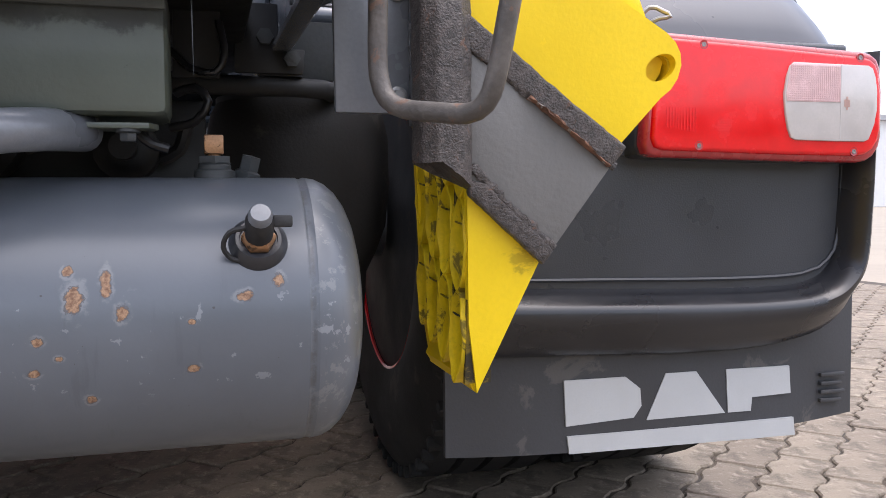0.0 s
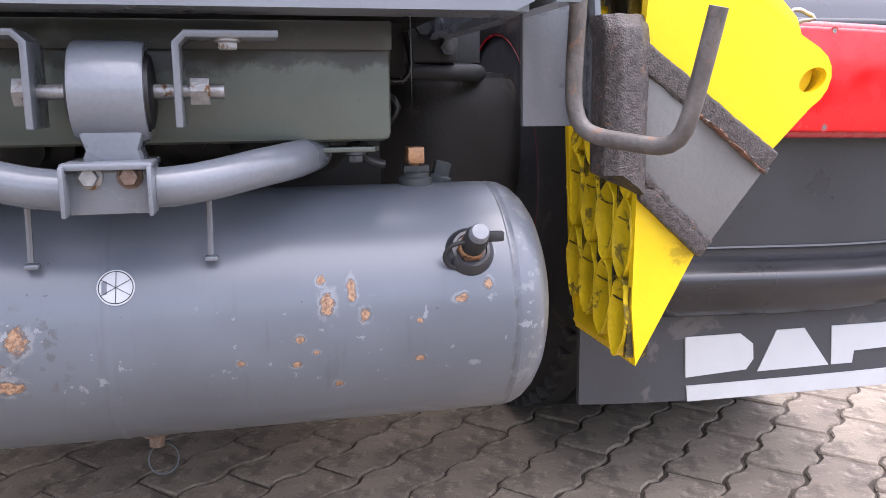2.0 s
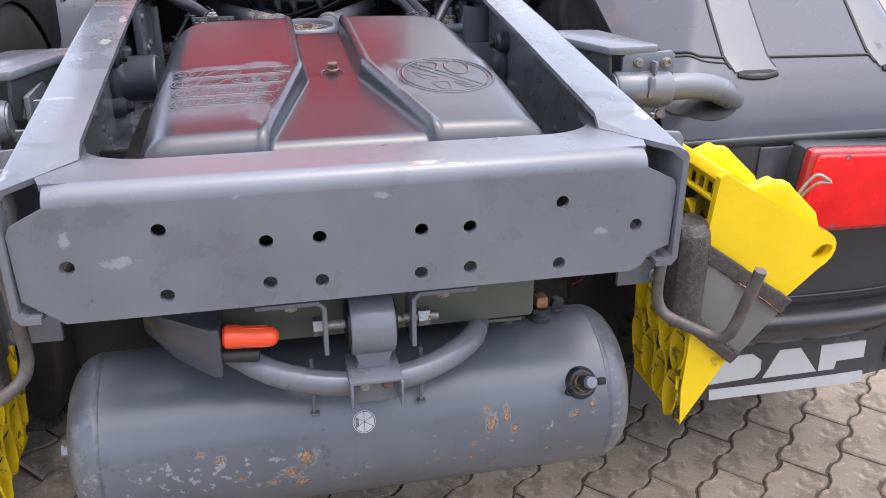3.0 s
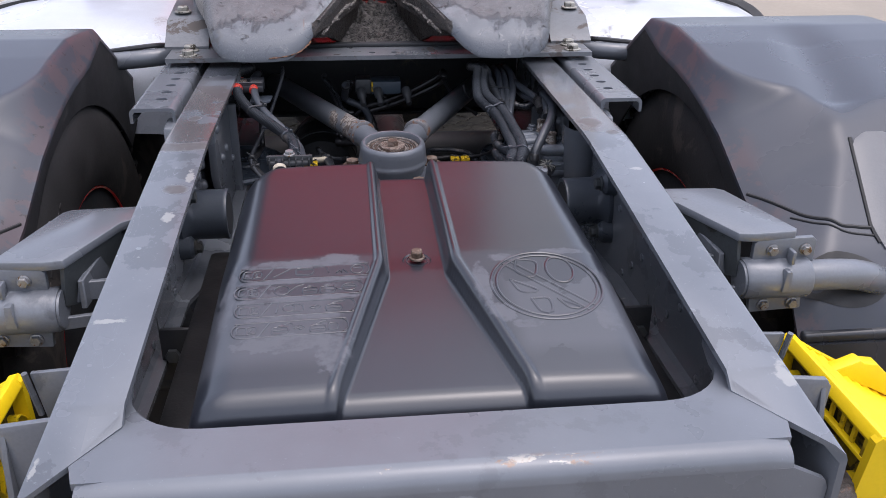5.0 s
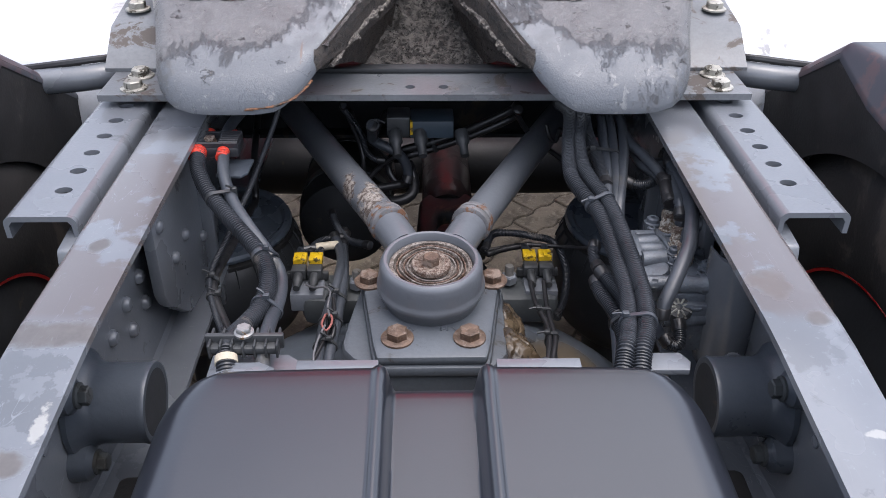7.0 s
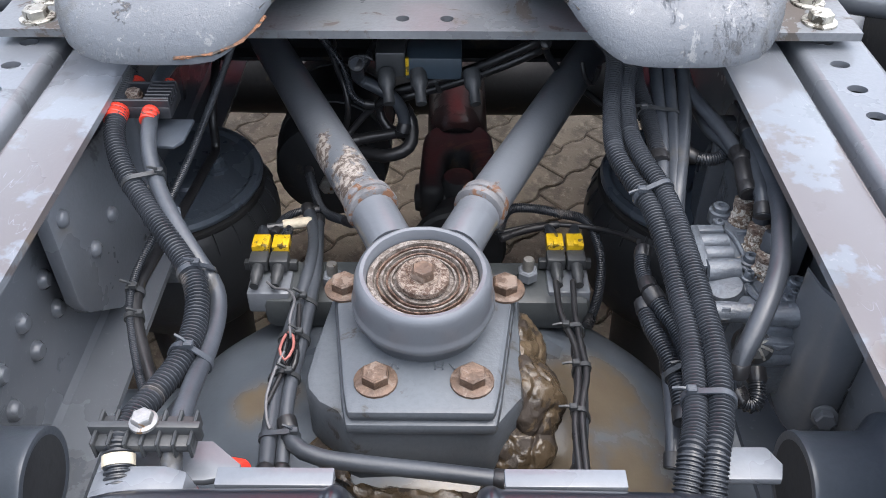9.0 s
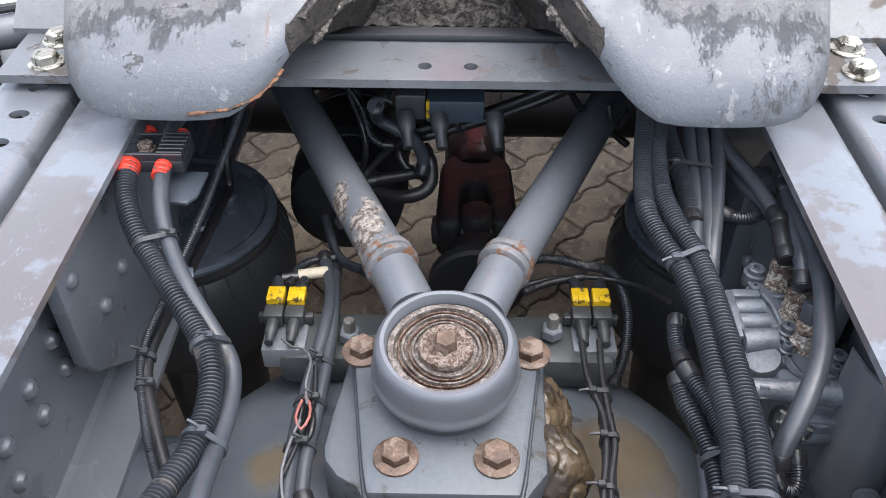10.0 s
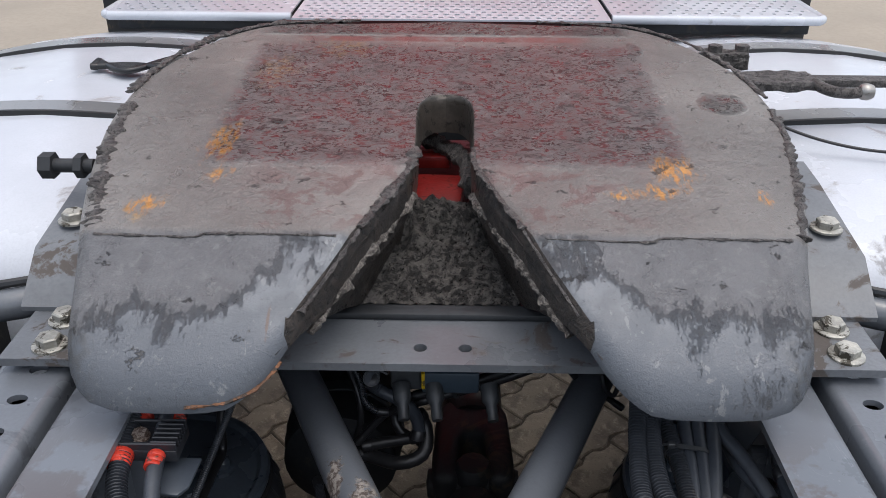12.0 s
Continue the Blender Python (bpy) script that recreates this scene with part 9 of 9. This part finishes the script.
part("port", rev([(0.014, 0), (0.014, 0.012), (0.009, 0.014), (0, 0.014)], (-0.16, 2.46, 0.66), (0, -1, 0), 6), BOLT, res)
beam = thing("front_crossmember", (0, 2.70, 0.76), "dark chassis crossmember below the fifth wheel", "crossmember")
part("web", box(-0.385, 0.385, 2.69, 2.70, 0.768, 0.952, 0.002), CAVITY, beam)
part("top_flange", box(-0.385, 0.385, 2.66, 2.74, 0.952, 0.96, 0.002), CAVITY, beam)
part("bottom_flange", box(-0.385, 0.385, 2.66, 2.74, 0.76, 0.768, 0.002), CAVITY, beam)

# ---- stays and cables round the mudguards ----
for sx in (-1, 1):
    solid("mudguard_stay", mirror(pipe([(0.44, 2.47, 0.975), (0.50, 2.43, 0.985), (0.56, 2.405, 0.985), (0.68, 2.40, 0.975), (0.80, 2.40, 0.95)], 0.021, 16), sx), FRAME, "grey tubular mudguard stay behind the mounting plate", "support tube", "mudguard stays")
    solid("stay_cable", mirror(pipe([(0.49, 2.45, 1.005), (0.52, 2.425, 1.012), (0.57, 2.41, 1.010), (0.66, 2.405, 1.0)], 0.006, 8), sx), CABLE, "black cable strapped to a tubular stay", "cable", "stay cables")
for k in range(5):
    hose("loose black cable lying on the middle mudguard", "p", 0.006, (-0.42, 3.07 + 0.02 * k, 1.075), (-0.47, 3.09 + 0.022 * k, 1.080 + 0.006 * (k % 2)), (-0.55, 3.10 + 0.018 * k, 1.082), (-0.62, 3.13 - 0.01 * k, 1.080), (-0.70, 3.12 + 0.01 * k, 1.079))
hose("thin cable slung across the middle mudguard", "p", 0.0025, (0.44, 2.83, 1.14), (0.52, 2.80, 1.09), (0.64, 2.76, 1.066), (0.80, 2.72, 1.072), (1.0, 2.70, 1.065))
chain = thing("small_chain", (0.70, 2.75, 1.05), "short dark steel chain lying on the mudguard", "chain")
for k in range(7):
    o = Vector((0.705 + 0.012 * k, 2.72 + 0.022 * k, 1.066 + 0.0008 * k))
    u, v = (Vector((0.48, 0.88, 0)), Vector((-0.88, 0.48, 0.2))) if k % 2 else (Vector((0.48, 0.88, 0)), Vector((0.0, 0.0, 1)))
    part("link", pipe([o + u * 0.016 * math.cos(a) + v * 0.008 * math.sin(a) for a in [i * math.pi / 6 for i in range(13)]], 0.0024, 6, 0.006), CAVITY, chain)

# ---- distance ----
# Unseen wall behind the camera, added to reflect green onto tank and crossmember.
REFLECTOR_GREEN = surface("green_reflector_paint", srgb(112, 122, 100), 0.8, var=0.2, scale=1.2, grain=14, bump=0.4, dirt=srgb(84, 92, 76), dirt_at=0.55, dirt_scale=2.0)
solid("reflector_wall", box(-26, 26, -10.4, -10.0, -0.02, 2.0), REFLECTOR_GREEN, "unseen dull green wall added for green reflections", "wall", kind="structure")

hall = thing("warehouse", (20, 70, 0), "pale grey warehouse far across the yard", "building")
part("wall", box(-60, 90, 66, 90, 0, 8.0), surface("pale_cladding", srgb(206, 208, 210), 0.6, var=0.05, scale=0.3, grain=3), hall)
part("roof", box(-60.5, 90.5, 65.5, 90.5, 8.0, 8.5), surface("pale_roof", srgb(150, 152, 156), 0.6, var=0.05, scale=0.3, grain=3), hall)


# ---- ground ----
def paver_paint():
    n = Nodes("concrete_paver")
    big, fine = n.noise(1.4, 5), n.noise(90, 6, 0.7)
    c = n.mix(n.object_random(), srgb(119, 108, 95), srgb(143, 132, 116))
    c = n.mix(n.ramp(n.island(), 0.0, 1.0, 0.0, 0.4), c, srgb(119, 108, 95))
    c = n.mix(n.ramp(big, 0.35, 0.7, 0.0, 0.7), c, srgb(105, 95, 83))
    c = n.mix(n.ramp(n.noise(14, 7, 0.7), 0.46, 0.62, 0.0, 0.7), c, srgb(86, 77, 67))
    c = n.mix(n.ramp(n.noise(38, 8, 0.75), 0.52, 0.64, 0.0, 0.55), c, srgb(163, 152, 137))
    c = n.mix(n.ramp(n.noise(160, 5, 0.7), 0.56, 0.66, 0.0, 0.6), c, srgb(83, 75, 65))
    c = n.mix(n.ramp(fine, 0.6, 0.75, 0.0, 0.6), c, srgb(182, 171, 156))
    return n.done(c, 0.85, 0.0, n.bump(fine, 0.6, 0.003))


PAVER = paver_paint()
JOINT = surface("dark_joint_dirt", srgb(74, 66, 57), 0.95, var=0.35, scale=12, grain=90, bump=0.8)
FAR = surface("far_paving", srgb(146, 137, 124), 0.9, var=0.12, scale=0.8, grain=30, bump=0.3)
ground = solid("ground", box(-1500, 1500, -1500, 1500, -0.6, -0.02), FAR, "wide paved yard of grey-brown concrete", "ground", kind="structure")
solid("paving_bed", box(-4.6, 4.6, -2.4, 6.6, -0.0195, -0.0085), JOINT, "dark earth in the joints of the paving", "ground", kind="structure")
PU, PV, TURN_P = 0.222, 0.108, radians(43)


def zig(u):
    f = (u / (PU / 2)) % 1.0
    return 0.0085 * math.sin(f * 2 * math.pi) + 0.002 * math.sin(f * 6 * math.pi)


def paver_outline(seed):
    """A zigzag stone with worn, uneven edges."""
    a = PU / 2 - 0.003
    us = [-a + 2 * a * i / 14 for i in range(15)]

    def wear(u, side):
        return 0.0032 * noise.noise(Vector((u * 45, side * 3.7, seed * 9.1))) + 0.0018 * noise.noise(Vector((u * 130, side, seed * 5.3)))

    low = [(u, -PV / 2 + 0.003 + zig(u) + wear(u, 1)) for u in us]
    high = [(u, PV / 2 - 0.003 + zig(u) + wear(u, 2)) for u in reversed(us)]
    ends = [(a + wear(v, 3) - 0.001, v) for v in (-0.02, 0.012)]
    return low + ends + high


def paver_faces(bm, m, seed, lift=0.0):
    out = paver_outline(seed)
    cx, cy = sum(p[0] for p in out) / len(out), sum(p[1] for p in out) / len(out)
    top = [bm.verts.new(m @ Vector((cx + (u - cx) * 0.965, cy + (v - cy) * 0.94, lift))) for u, v in out]
    mid = [bm.verts.new(m @ Vector((u, v, lift - 0.0035))) for u, v in out]
    low = [bm.verts.new(m @ Vector((u, v, -0.016))) for u, v in out]
    bm.faces.new(top)
    for a, b in ((top, mid), (mid, low)):
        for i in range(len(out)):
            j = (i + 1) % len(out)
            bm.faces.new((b[i], b[j], a[j], a[i]))


paver_meshes = []
for k in range(8):
    me = bpy.data.meshes.new("paver")
    bm = bmesh.new()
    paver_faces(bm, Matrix.Identity(4), k)
    bm.to_mesh(me)
    bm.free()
    me.materials.append(PAVER)
    paver_meshes.append(me)
pavement = thing("pavement", (0, 1.5, 0), "grey-brown zigzag concrete pavers with dark joints", "paving", kind="structure")
rest = bmesh.new()
rng = random.Random(4)
near = []
for r in range(-70, 90):
    for q in range(-40, 50):
        u, v = q * PU + (PU / 2 if r % 2 else 0), r * PV
        x, y = u * math.cos(TURN_P) - v * math.sin(TURN_P), u * math.sin(TURN_P) + v * math.cos(TURN_P) + 1.5
        if not (-4.5 < x < 4.5 and -2.3 < y < 6.5):
            continue
        m = Matrix.Translation((x, y, rng.uniform(-0.005, -0.001))) @ Matrix.Rotation(TURN_P + rng.uniform(-0.015, 0.015), 4, "Z") @ Matrix.Rotation(rng.uniform(-0.016, 0.016), 4, "X")
        if (-0.6 < x < 1.9 and 1.2 < y < 2.3) and len(near) < 150 or (-0.8 < x < 0.8 and 2.3 <= y < 4.1) and len(near) < 290:
            near.append(m)
        else:
            paver_faces(rest, m, rng.randrange(40))
for k, m in enumerate(near):
    ob = new("paver", paver_meshes[k % 8])
    ob.parent = pavement
    ob.matrix_parent_inverse = Matrix.Translation((0, -1.5, 0))
    ob.matrix_basis = m
tagged(part("more_pavers", rest, PAVER, pavement, normals=False), kind="stuff")
